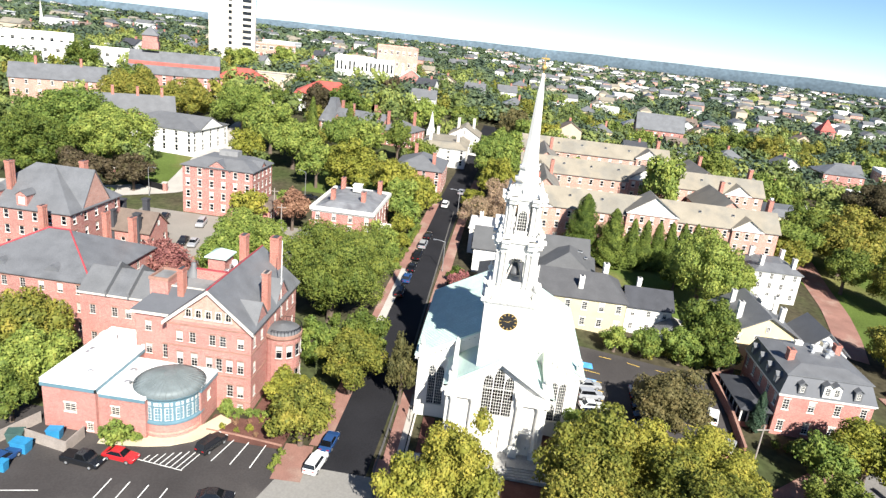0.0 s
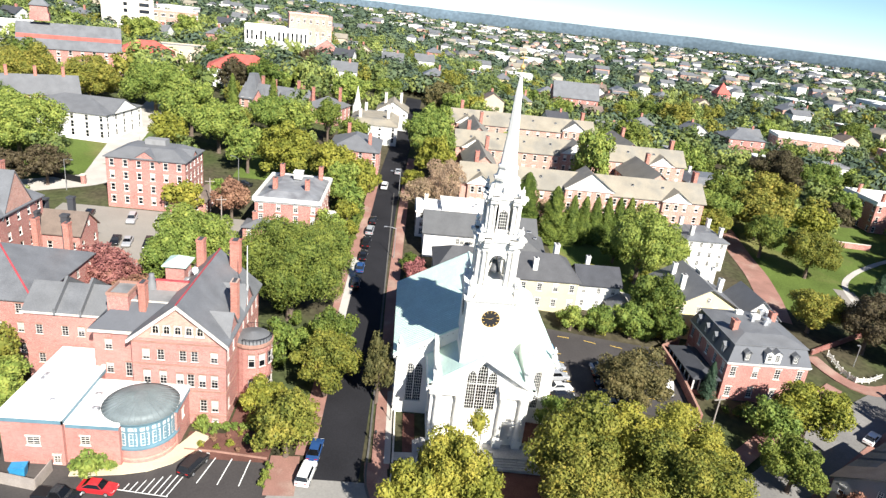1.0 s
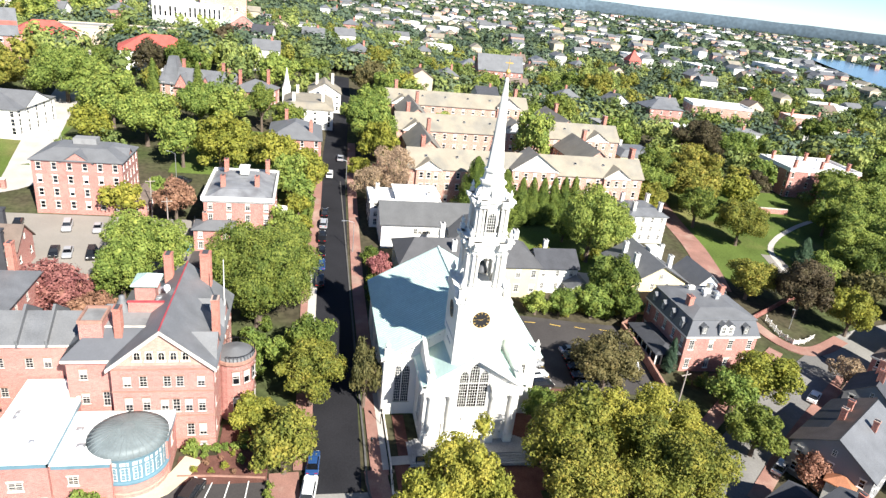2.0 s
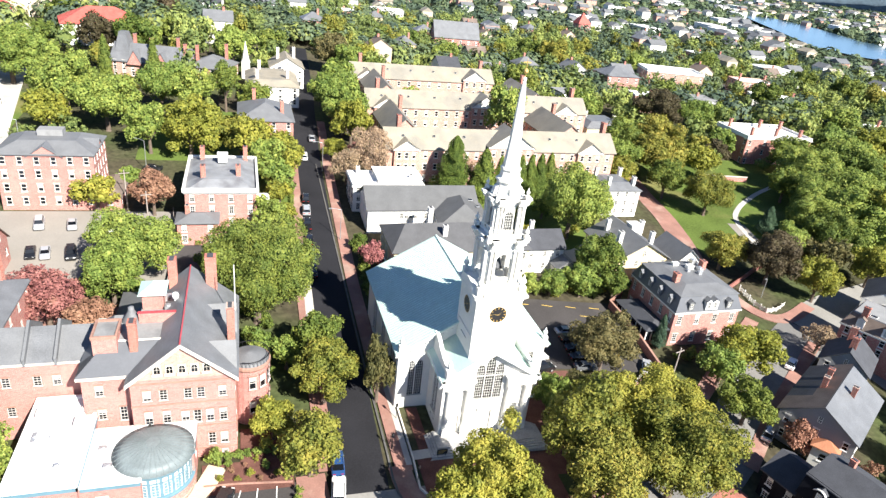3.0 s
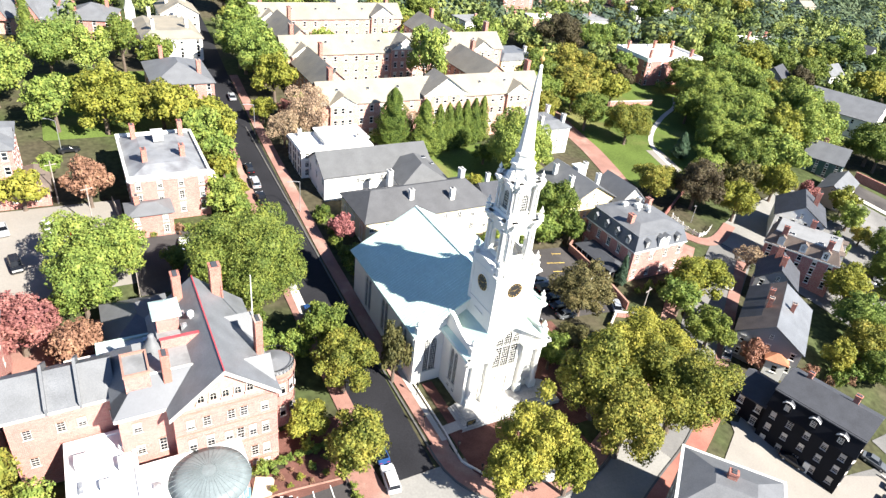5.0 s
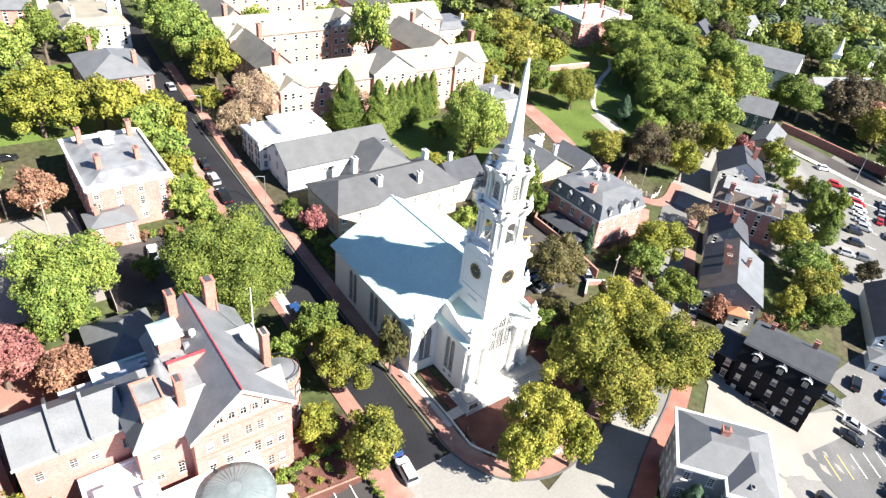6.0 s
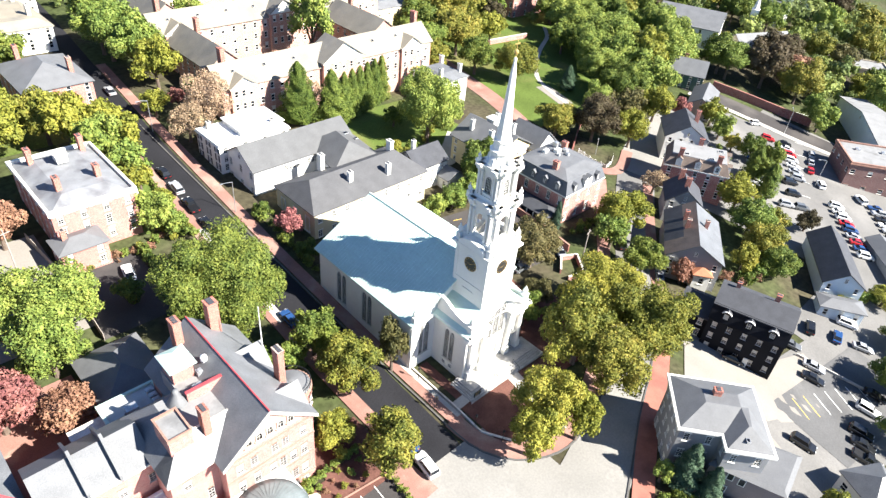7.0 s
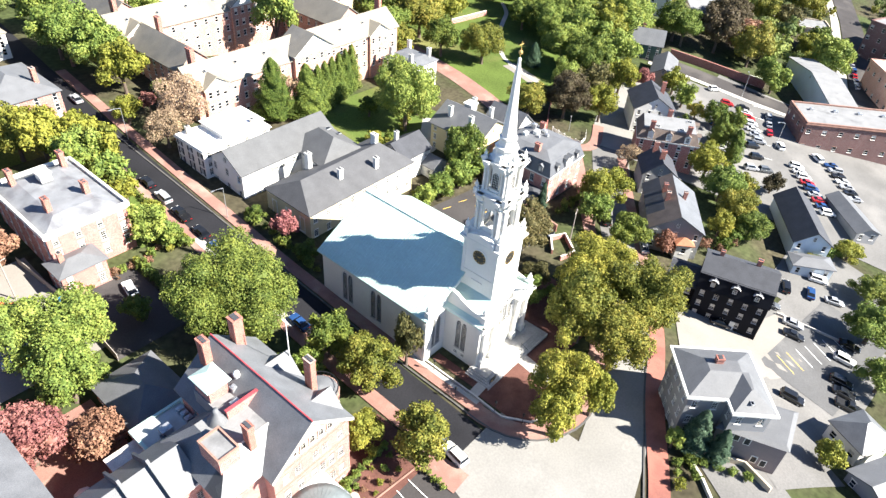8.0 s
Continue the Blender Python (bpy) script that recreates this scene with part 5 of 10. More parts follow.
# --- red brick college building with pediment, turret bay, wings and rotunda annex ---
GB = 1.0
col = thing("college_building", -42.8, -3.6, GB, 0, "red brick college building with slate roof, pediment and rounded bay", "building")
hw, dp = 6.4, 20.5
E0, R0 = 14.3 - GB, 19.6 - GB
sw = []
for u in (1.9, 3.9, 6.9, 8.5, 11.2):
    sw.append((u, 9.9, 1.0, 1.7))
for u in (1.9, 4.1):
    sw.append((u, 6.0, 1.0, 2.2))
for u in (6.4, 7.9, 9.5, 11.2):
    sw.append((u, 5.8, 1.0, 2.1))
for u in (9.6, 11.2):
    sw.append((u, 1.8, 1.0, 2.0))
sw += [(9.6, 0.1, 0.9, 0.7), (11.2, 0.1, 0.9, 0.7)]
ew = [(1.4 + 2.9 * i, z, 1.0, 1.8) for i in range(7) for z in (1.8, 5.8, 9.9) if not (2 < 1.4 + 2.9 * i < 9.5 and z < 8)]
block(col, -hw, 0, hw, dp, -3, E0, BRICK, s=sw, e=ew, w=[(3 + 3.4 * i, 9.6, 1.0, 1.7) for i in range(5)], n=grid(2 * hw, 4, (2, 6, 9.9), 1.0, 1.8), trim=STONE, frame_mat=SASH_DIM, blind=0.75)
g = Shape()
gable_end(g, (-hw, 0), (hw, 0), E0, R0)
part("pediment", g, BRICK_PALE, col)
g = Shape()
gable_end(g, (hw, dp), (-hw, dp), E0, R0)
part("pediment", g, BRICK_PALE, col)
for i in range(5):
    lancets(col, pose(-3.0 + 1.5 * i, -0.22, E0 + 0.9), 0.95, 1.25, [(0, 0.38, 0.75, 0.4)], 1, 0.6, "arched_window", frame_mat=LIME)
part("roof", gable_roof(-hw, 0, hw, dp, E0, R0, "y", 0.55, 0.25), SLATE, col, "grey slate roof with red ridge tiles")
part("ridge_tiles", Shape().box(-0.08, -0.6, R0 + 0.22, 0.08, dp + 0.6, R0 + 0.40), RIDGE_RED, col)
for s in (-1, 1):
    rk = Shape().solid([(s * (hw + 0.5), -0.62, E0 - 0.25), (0, -0.62, R0 + 0.2), (0, -0.62, R0 - 0.35), (s * (hw + 0.5), -0.62, E0 - 0.8), (s * (hw + 0.5), 0, E0 - 0.25), (0, 0, R0 + 0.2), (0, 0, R0 - 0.35), (s * (hw + 0.5), 0, E0 - 0.8)],
                       [(0, 1, 2, 3), (0, 4, 5, 1), (3, 2, 6, 7)])
    part("raking_cornice", rk, LIME, col)
for z in (1.1, 5.1, 9.1, 12.6):
    part("string_course", Shape().box(-hw - 0.08, -0.08, z, hw + 0.08, 0.02, z + 0.22), STONE, col)
    part("string_course", Shape().box(hw - 0.02, 0.02, z, hw + 0.08, dp, z + 0.22), STONE, col)
# cross gables on the street side
for y0, y1, top in ((1.4, 6.0, 17.0), (10.0, 15.6, 17.4)):
    ym = (y0 + y1) / 2
    q = Shape().extrude([(y0, E0 - 0.2), (y1, E0 - 0.2), (ym, top - GB)], "x", 0.6, hw + 0.12)
    part("cross_gable", q, BRICK, col)
    part("roof", gable_roof(1.4, y0, hw, y1, E0, top - GB + 0.05, "x", 0.3, 0.2), SLATE_PALE, col)
for x, y, z1, w, d in ((-2.4, 18.9, 22.2, 1.1, 1.6), (3.0, 19.2, 22.4, 1.5, 1.5), (5.95, 7.0, 20.8, 0.9, 1.5), (-6.1, 4.3, 20.7, 0.9, 1.3)):
    chimney(col, x, y, 10, z1 - GB, w, d, pots=3)
# round bay
TN = 20
bx, by, br = 8.3, 8.4, 2.75
part("bay_wall", Shape().lathe([(br, -3), (br, 10.0)], bx, by, TN), BRICK, col)
part("bay_cornice", Shape().lathe([(br + 0.1, 9.2), (br + 0.3, 9.5), (br + 0.3, 9.9), (br, 10.0)], bx, by, TN), STONE, col)
part("bay_roof", Shape().lathe([(br + 0.1, 10.0), (br - 0.2, 10.3), (0.2, 10.9)], bx, by, TN), SLATE_PALE, col)
rb = Shape()
ring = [(bx + (br + 0.1) * math.cos(radians(-110 + 230 * i / 21)), by + (br + 0.1) * math.sin(radians(-110 + 230 * i / 21))) for i in range(22)]
for i, (x, y) in enumerate(ring):
    rb.v += [(x, y, 10.86), (x + (x - bx) * 0.03, y + (y - by) * 0.03, 10.9), (x, y, 10.95), (x - (x - bx) * 0.03, y - (y - by) * 0.03, 10.9)]
    if i:
        rb.f += [(4 * i - 4 + k, 4 * i - 4 + (k + 1) % 4, 4 * i + (k + 1) % 4, 4 * i + k) for k in range(4)]
rail = part("balcony_rail", rb, IRON, col)
bal = Shape().rod((0, 0, 10), (0, 0, 10.9), 0.035, 0.035, 4).mesh("baluster", IRON)
for x, y in ring:
    part("baluster", bal, None, rail, m=pose(x, y, 0))
for z in (1.8, 6.2):
    for i in range(6):
        a = radians(-82 + 32 * i)
        put_window(col, 1.0, 2.2, pose(bx + (br + 0.15) * math.cos(a), by + (br + 0.15) * math.sin(a), z, 0, 0, math.degrees(a) + 90), "plain", SASH_DIM, STONE, 0.6)
# flagpole
fp = Shape().rod((6.5, 12.2, 12), (6.5, 12.2, 23.3), 0.11, 0.06, 8)
part("flagpole", fp, WHITE, col)
# central block: smooth slate front slope, flat slate terrace, brick plant box and lead cone
part("roof", Shape().solid([(-12.9, 1.5, 13.2), (-6.4, 1.5, 13.2), (-2.5, 4.8, 16.4), (-9.4, 4.8, 16.4), (-6.4, 4.8, 13.2), (-12.9, 4.8, 13.2)], [(0, 1, 2, 3), (0, 3, 5), (0, 5, 4, 1), (3, 2, 4, 5)]), SMOOTH_SLATE, col, "smooth grey slate roof slope")
part("roof", Shape().solid([(-12.9, 1.5, 13.2), (-9.4, 4.8, 16.4), (-9.4, 11.4, 16.4), (-12.9, 14.7, 13.2), (-6.4, 14.7, 13.2), (-6.4, 11.4, 16.4)], [(0, 1, 2, 3), (3, 2, 5, 4)]), SLATE, col)
part("roof_terrace", Shape().box(-9.4, 4.8, 15.0, -2.4, 11.4, 16.38), GREY_MEMBRANE, col)
part("terrace_edge", Shape().box(-9.5, 4.7, 16.36, -2.4, 4.95, 16.5), LIME, col)
block(col, -12.4, 2.0, -6.4, 14.5, -3, 13.1, BRICK, s=[(2.0, 6.0, 1.0, 1.7), (2.0, 9.8, 1.0, 1.7), (4.6, 5.6, 0.9, 2.3), (2.0, 2.2, 1.0, 1.7)], w=[(2, 9.8, 1, 1.6)], trim=STONE, frame_mat=SASH_DIM)
part("cornice", Shape().box(-12.85, 1.45, 12.75, -6.4, 2.0, 13.15), LIME, col)
pbx = part("plant_box", Shape().box(-10.9, 3.7, 13, -8.0, 7.9, 17.5), BRICK, col)
for a, b, c, d in ((-11.0, 3.6, -7.9, 3.85), (-11.0, 7.75, -7.9, 8.0), (-11.0, 3.85, -10.75, 7.75), (-8.15, 3.85, -7.9, 7.75)):
    part("coping", Shape().box(a, b, 17.5, c, d, 17.95), STONE, pbx)
part("deck", Shape().box(-10.75, 3.85, 17.5, -8.15, 7.75, 17.62), GREY_MEMBRANE, pbx)
part("stair_tower", Shape().box(-6.0, 12.8, 12, -3.2, 16.2, 18.8), BRICK, col)
part("stair_roof", hip_roof(-6.0, 12.8, -3.2, 16.2, 18.8, 19.8), COPPER, col)
part("party_wall", Shape().box(-6.0, 8.95, 15, -1.2, 9.3, 17.9), BRICK, col)
part("coping", Shape().box(-6.1, 8.9, 17.9, -1.2, 9.35, 18.05), RIDGE_RED, col)
part("roof_terrace", Shape().box(-6.2, 11.4, 13.1, -0.5, 16.5, 16.2), GREY_MEMBRANE, col)
part("vent_cone", Shape().lathe([(1.5, 15.4), (1.35, 16.4), (0.75, 17.3), (0.4, 18.0), (0.38, 18.5), (0.02, 18.6)], -7.0, 9.9, 14), SLATE_PALE, col, smooth=True)
part("vent_ball", Shape().lathe([(0.02, 17.6), (0.42, 17.8), (0.5, 18.2), (0.42, 18.6), (0.02, 18.8)], -1.6, 13.0, 10).rod((-1.6, 13, 16), (-1.6, 13, 17.7), 0.2, 0.2, 8), MEMBRANE, col, smooth=True)
for x, y, z, w, d, h in ((-4.0, 10.2, 16.4, 1.2, 0.9, 0.7), (-2.6, 12.5, 16.2, 0.9, 0.9, 0.8), (-2.6, 15.2, 16.2, 1.4, 1.0, 0.9)):
    roof_unit(col, x, y, z, w, d, h)
# long rear wing with three party-wall gables
wing = thing("college_wing", -61, 3.2, 1.3, 0, "long red brick wing with grey slate roofs and party walls", "building")
block(wing, -6.2, 0, 5.9, 8.5, -3, 12.2, BRICK, s=[(2.0 + 2.3 * i, z, 1.0, 1.6) for i in (0, 1.6, 2.6, 4.2) for z in (3.6, 8.4)], w=[(2, 8, 1, 1.6)], trim=STONE, frame_mat=SASH_DIM)
for x0, x1 in ((-6.4, -1.6), (-1.6, 2.1), (2.1, 6.1)):
    part("roof", Shape().solid([(x0, -0.3, 12.15), (x1, -0.3, 12.15), (x1, 4.2, 15.2), (x0, 4.2, 15.2), (x0, 8.7, 12.15), (x1, 8.7, 12.15)], [(0, 1, 2, 3), (0, 3, 4), (3, 2, 5, 4), (1, 5, 2), (0, 4, 5, 1)]), SLATE_PALE if x0 != -1.6 else SLATE, wing)
    if x0 > -6:
        part("party_wall", Shape().extrude([(-0.45, 12.9), (4.2, 16.1), (8.8, 12.9), (8.8, 12.0), (-0.45, 11.9)], "x", x0 - 0.16, x0 + 0.16), SLATE, wing, "slate-hung party wall")
        part("coping", Shape().extrude([(-0.5, 12.9), (4.2, 16.12), (8.85, 12.9), (8.85, 13.02), (4.2, 16.24), (-0.5, 13.02)], "x", x0 - 0.18, x0 + 0.18), SLATE_PALE, wing)
part("gutter", Shape().box(-6.5, -0.42, 11.95, 6.2, -0.22, 12.2), LIME, wing)
rear = thing("college_rear_block", -54.2, 15.4, 1.4, 0, "low brick rear block with pale flat roof and rooftop plant", "building")
block(rear, -2.4, -4.0, 5.4, 3.0, -3, 8.6, BRICK, n=grid(7.8, 3, (4.5,), 1.0, 1.6))
flat_roof(rear, -2.4, -4.0, 5.4, 3.0, 8.7, PALE_MEMBRANE, COPPER, 0.35)
block(rear, -6.6, -2.6, -2.4, 2.4, -3, 7.2, BRICK, name="wall")
part("roof", Shape().box(-6.8, -2.8, 7.2, -2.4, 2.6, 7.5), LIME, rear)
for i in range(5):
    roof_unit(rear, 4.2, -3.2 + 1.1 * i, 8.7, 1.0, 0.8, 0.8)
roof_unit(rear, 1.0, -0.4, 8.7, 1.6, 1.3, 1.0)
roof_unit(rear, 0.2, -1.8, 8.7, 0.6, 2.4, 0.5, DARK_METAL, "duct")
# big hipped block further along
hipb = thing("college_west_block", -80.5, 17, 1.4, 0, "red brick block under dark hipped slate roof with red tiles", "building")
block(hipb, -12, -9, 12, 11, -3, 11.2, BRICK, s=[(2 + 3.3 * i, z, 1.0, 1.7) for i in range(7) for z in (2, 5.6, 8.8)], e=grid(20, 5, (5.6, 8.8), 1.0, 1.7), w=grid(20, 5, (2, 5.6, 8.8), 1.0, 1.7), trim=STONE, frame_mat=SASH_DIM)
part("roof", hip_roof(-12, -9, 12, 11, 11.25, 16.2), SLATE, hipb)
hp = Shape()
for a, b in (((-12.4, -9.4, 11.35), (-2, 1.0, 16.3)), ((12.4, -9.4, 11.35), (2, 1.0, 16.3)), ((-2, 1.0, 16.32), (2, 1.0, 16.32))):
    hp.rod(a, b, 0.16, 0.16, 6)
part("hip_tiles", hp, RIDGE_RED, hipb)
for x in (-5, 4.5):
    ey = Shape().extrude([(x - 1.3, 11.9), (x - 0.8, 12.6), (x, 12.95), (x + 0.8, 12.6), (x + 1.3, 11.9)], "y", -8.0, -5.2)
    part("eyebrow_dormer", ey, SLATE, hipb)
for x, y in ((-9, 9), (3, 10.2), (9, 9)):
    chimney(hipb, x, y, 10, 17.5, 0.9, 1.4, BRICK_CHIM)
# annex with white roofs
anx = thing("annex", -57.8, -14, 0.4, 0, "low red brick annex with white membrane roofs and blue-grey trim", "building")
block(anx, -3.8, 0, 3.8, 16.4, -2, 7.2, BRICK, s=[(3.9, 3.2, 1.7, 1.3), (6.6, 0.6, 0.9, 1.2)], w=grid(16, 3, (3.2,), 1.4, 1.3), frame_mat=LIME, blind=0.1)
flat_roof(anx, -3.8, 0, 3.8, 16.4, 7.6, MEMBRANE, MEMBRANE, 0.3)
block(anx, 3.8, 0.6, 10.5, 10.4, -2, 6.4, BRICK, s=[(2.4, 3.2, 1.2, 1.3)], name="wall", frame_mat=LIME, blind=0.1)
block(anx, 10.5, 5.2, 16.2, 10.4, -2, 6.4, BRICK, e=[(2.4, 3.4, 1.0, 1.3)], name="wall", frame_mat=LIME)
flat_roof(anx, 3.8, 0.6, 10.5, 10.4, 6.7, MEMBRANE, MEMBRANE, 0.02)
flat_roof(anx, 10.5, 5.2, 16.2, 10.4, 6.7, MEMBRANE, MEMBRANE, 0.02)
for x, y, w, d, h in ((-1.6, 4.0, 1.0, 0.8, 0.5), (1.2, 3.2, 0.6, 0.6, 0.4), (0.4, 8.0, 1.6, 1.1, 0.8), (2.4, 10.5, 1.2, 1.6, 1.0), (-1.8, 12.2, 2.0, 1.4, 1.5), (2.6, 13.6, 1.0, 1.0, 0.8), (-2.4, 8.6, 0.5, 1.8, 0.4)):
    roof_unit(anx, x, y, 7.6, w, d, h, WHITE if h > 0.45 else STEEL)
for x, y in ((5.6, 6.4), (6.6, 3.2)):
    roof_unit(anx, x, y, 6.7, 0.9, 0.7, 0.5)
for a, b, c_, d, z in ((-3.98, -0.18, 3.98, 0.0, 6.7), (3.8, -0.18, 3.98, 16.4, 6.7), (-3.98, 0, -3.8, 16.4, 6.7), (3.98, 0.42, 10.5, 0.6, 5.85), (10.5, 5.02, 16.2, 5.2, 5.85), (16.2, 5.02, 16.38, 10.4, 5.85)):
    part("fascia", Shape().box(a, b, z, c_, d, z + 0.5), TEAL, anx, "blue-grey fascia board")
part("door", Shape().box(-3.86, 0.9, -0.2, -3.8, 2.0, 2.1), TEAL, anx, "blue-grey steel door")
# rotunda
rot = thing("rotunda", -46.3, -8.4, 0.3, 0, "round brick and glass rotunda with a low grey metal dome", "rotunda")
RR = 4.55
part("base_wall", Shape().lathe([(RR, -2), (RR, 2.6)], 0, 0, 40), BRICK, rot)
part("band", Shape().lathe([(RR + 0.06, 1.0), (RR + 0.06, 1.25)], 0, 0, 40), BRICK_PALE, rot)
part("drum", Shape().lathe([(RR - 0.1, 2.6), (RR - 0.1, 6.6)], 0, 0, 40), TEAL, rot, "blue-green metal drum with windows")
part("drum_sill", Shape().lathe([(RR + 0.14, 2.5), (RR + 0.2, 2.62), (RR + 0.2, 2.85), (RR, 2.95)], 0, 0, 40), TEAL, rot)
part("drum_cornice", Shape().lathe([(RR - 0.1, 6.2), (RR + 0.3, 6.4), (RR + 0.45, 6.7), (RR + 0.1, 6.85)], 0, 0, 40), TEAL, rot)
part("dome", Shape().lathe([(RR + 0.45, 6.75), (RR * 0.8, 7.35), (RR * 0.5, 7.8), (RR * 0.2, 8.02), (0.02, 8.06)], 0, 0, 48), DOME, rot, "dull grey-green dome with radial seams", smooth=True)
ds = Shape()
for i in range(36):
    a = 2 * math.pi * i / 36
    pts = [(RR + 0.45, 6.78), (RR * 0.8, 7.38), (RR * 0.5, 7.83), (RR * 0.2, 8.05)]
    for (r0, z0), (r1, z1) in zip(pts, pts[1:]):
        ds.rod((r0 * math.cos(a), r0 * math.sin(a), z0), (r1 * math.cos(a), r1 * math.sin(a), z1), 0.035, 0.035, 4)
part("dome_seams", ds, DOME, rot)
for i in range(13):
    a = radians(-196 + 18.6 * i)
    # blind-coloured panes here stand in for pale reflections in the glass
    for w, h, z in ((1.05, 1.95, 3.1), (1.05, 0.5, 5.35)):
        put_window(rot, w, h, pose((RR - 0.06) * math.cos(a), (RR - 0.06) * math.sin(a), z, 0, 0, math.degrees(a) + 90), "sash_bare", WHITE, WHITE, 0.6)
    if i % 2 == 0:
        put_window(rot, 0.8, 0.75, pose((RR - 0.03) * math.cos(a), (RR - 0.03) * math.sin(a), 1.45, 0, 0, math.degrees(a) + 90), "sash_bare", SASH_DIM, STONE, 0.2)
# low slate-roofed building behind
house("stable_building", "low brick building with a dark hipped slate roof", -50.6, 26.8, 0, 9.4, 12.4, 6.6, 9.4, "hip", BRICK_PALE, SLATE_PALE, 1, (3, 4), (1.0, 1.6), trim=STONE, category="building")

# --- far side of the street ---
hh = house("townhouse", "square red brick house with white cornice and grey low roof", -39.6, 72.2, 0, 14.8, 22.0, 15.0, 16.6, "hipflat", BRICK, PALE_ROOF, 3, (4, 6), (1.0, 1.9), trim=LIME, crown=WHITE,
           chimneys=((-3.8, -5.5, 14, 19.2, 0.9, 1.5), (3.6, -4.5, 14, 19.0, 0.9, 1.5), (-4.5, 7.5, 14, 19.4, 0.9, 1.5), (5.2, 8.0, 14, 19.4, 0.9, 1.5)), flat=4.0)
part("roof_hatch", Shape().box(-0.9, 3.0, 10.6, 1.1, 5.6, 12.2).box(-1.1, 2.8, 12.2, 1.3, 5.8, 12.35), WHITE, hh)
balu = Shape()
for a, b, c, d in ((-7.9, -11.5, 7.9, -11.0), (-7.9, 11.0, 7.9, 11.5), (-7.9, -11.0, -7.4, 11.0), (7.4, -11.0, 7.9, 11.0)):
    balu.box(a, b, 15.0 - hh.location.z, c, d, 15.9 - hh.location.z)
part("parapet", balu, WHITE, hh)
house("townhouse_extension", "brick back extension with small grey roof", -44.4, 58.4, 0, 8.0, 5.6, 10.2, 11.4, "hip", BRICK, SLATE_PALE, 2, (2, 2), trim=LIME, chimneys=((-2.0, 0.5, 9, 13.0, 0.8, 0.8),), category="house")
porch = thing("porch", -30.8, 70.5, land(-30.8, 70.5), 0, "white columned side porch", "porch")
part("deck", Shape().box(-1.4, -2.2, -0.3, 1.4, 2.2, 0.5), LIME, porch)
part("porch_roof", Shape().box(-1.6, -2.4, 3.6, 1.6, 2.4, 4.2), WHITE, porch)
for y in (-1.9, -0.6, 0.6, 1.9):
    part("column", Shape().lathe([(0.17, 0.5), (0.14, 3.6)], 1.15, y, 8), WHITE, porch)

NEAR_DETAIL[0] = False
ba = house("brick_hall", "four-storey red brick hall with shallow dark roof and small pediments", -75.2, 78.6, 0, 18.6, 14.2, 19.4, 21.4, "hipflat", BRICK, SLATE_PALE, 4, (6, 5), (1.05, 1.7), trim=LIME, category="building", flat=4.2)
for x, rz in ((0, 0),):
    part("pediment", Shape().extrude([(-3.2, 18.9 - ba.location.z), (3.2, 18.9 - ba.location.z), (0, 21.1 - ba.location.z)], "y", -7.25, -3), BRICK, ba)
    part("pediment_roof", gable_roof(-3.2, -7.1, 3.2, -2.5, 19.0 - ba.location.z, 21.2 - ba.location.z, "y", 0.35, 0.18), SLATE, ba)
part("pediment", Shape().extrude([(-2.4, 18.9 - ba.location.z), (2.4, 18.9 - ba.location.z), (0, 20.8 - ba.location.z)], "x", 5, 9.45), BRICK, ba)
part("pediment_roof", gable_roof(4.5, -2.4, 9.3, 2.4, 19.0 - ba.location.z, 20.9 - ba.location.z, "x", 0.35, 0.18), SLATE, ba)
part("roof_house", Shape().box(-2.6, 0, 21.2 - ba.location.z, 2.4, 3.0, 22.7 - ba.location.z), GREY_MEMBRANE, ba)
house("brick_hall_lean_to", "low brick side block with red-brown roof", -63.6, 77.6, 0, 4.6, 12.0, 10.0, 11.8, "hip", BRICK, BROWN_ROOF, 1, (1, 3), trim=LIME, category="building")

vic = house("victorian_hall", "tall red brick Victorian hall with steep slate roof", -97, 38, 0, 21, 17, 16.5, 24, "hip", BRICK, SLATE, 4, (7, 5), (1.05, 1.8), trim=STONE, category="building", chimneys=((-4, -5, 15, 25, 1.0, 1.6), (7, 2, 15, 25, 1.0, 1.6)))
zz = vic.location.z
part("gable_front", Shape().extrude([(-5.0, 16.0 - zz), (5.0, 16.0 - zz), (0, 23.5 - zz)], "x", 4, 10.7), BRICK_PALE, vic)
part("gable_roof", gable_roof(1.0, -5.0, 10.4, 5.0, 16.2 - zz, 23.7 - zz, "x", 0.4, 0.22), SLATE, vic)
for x in (-6.0, 0.5):
    dormer(vic, x, -8.4, 17.0 - zz, 0, 2.2, 2.2, 3.0, BRICK, SLATE)
sh = house("carriage_house", "low purple-brown roofed outbuilding with tall black flues", -84, 47, 0, 12, 8, 10.0, 13.4, "gable_x", BRICK, BROWN_ROOF, 1, (3, 2), trim=STONE, category="outbuilding")
for i, (x, y) in enumerate(((-88, 50), (-83.5, 52), (-86.5, 43.5), (-80.5, 43))):
    ch = thing("flue_stack", x, y, land(x, y), 0, "tall dark chimney stack beside the outbuilding", "chimney", "dark flue stacks")
    part("shaft", Shape().box(-0.6, -0.6, -0.5, 0.6, 0.6, 9.5), SHINGLE, ch)
    part("cap", Shape().box(-0.75, -0.75, 9.5, 0.75, 0.75, 9.9), SHINGLE, ch)

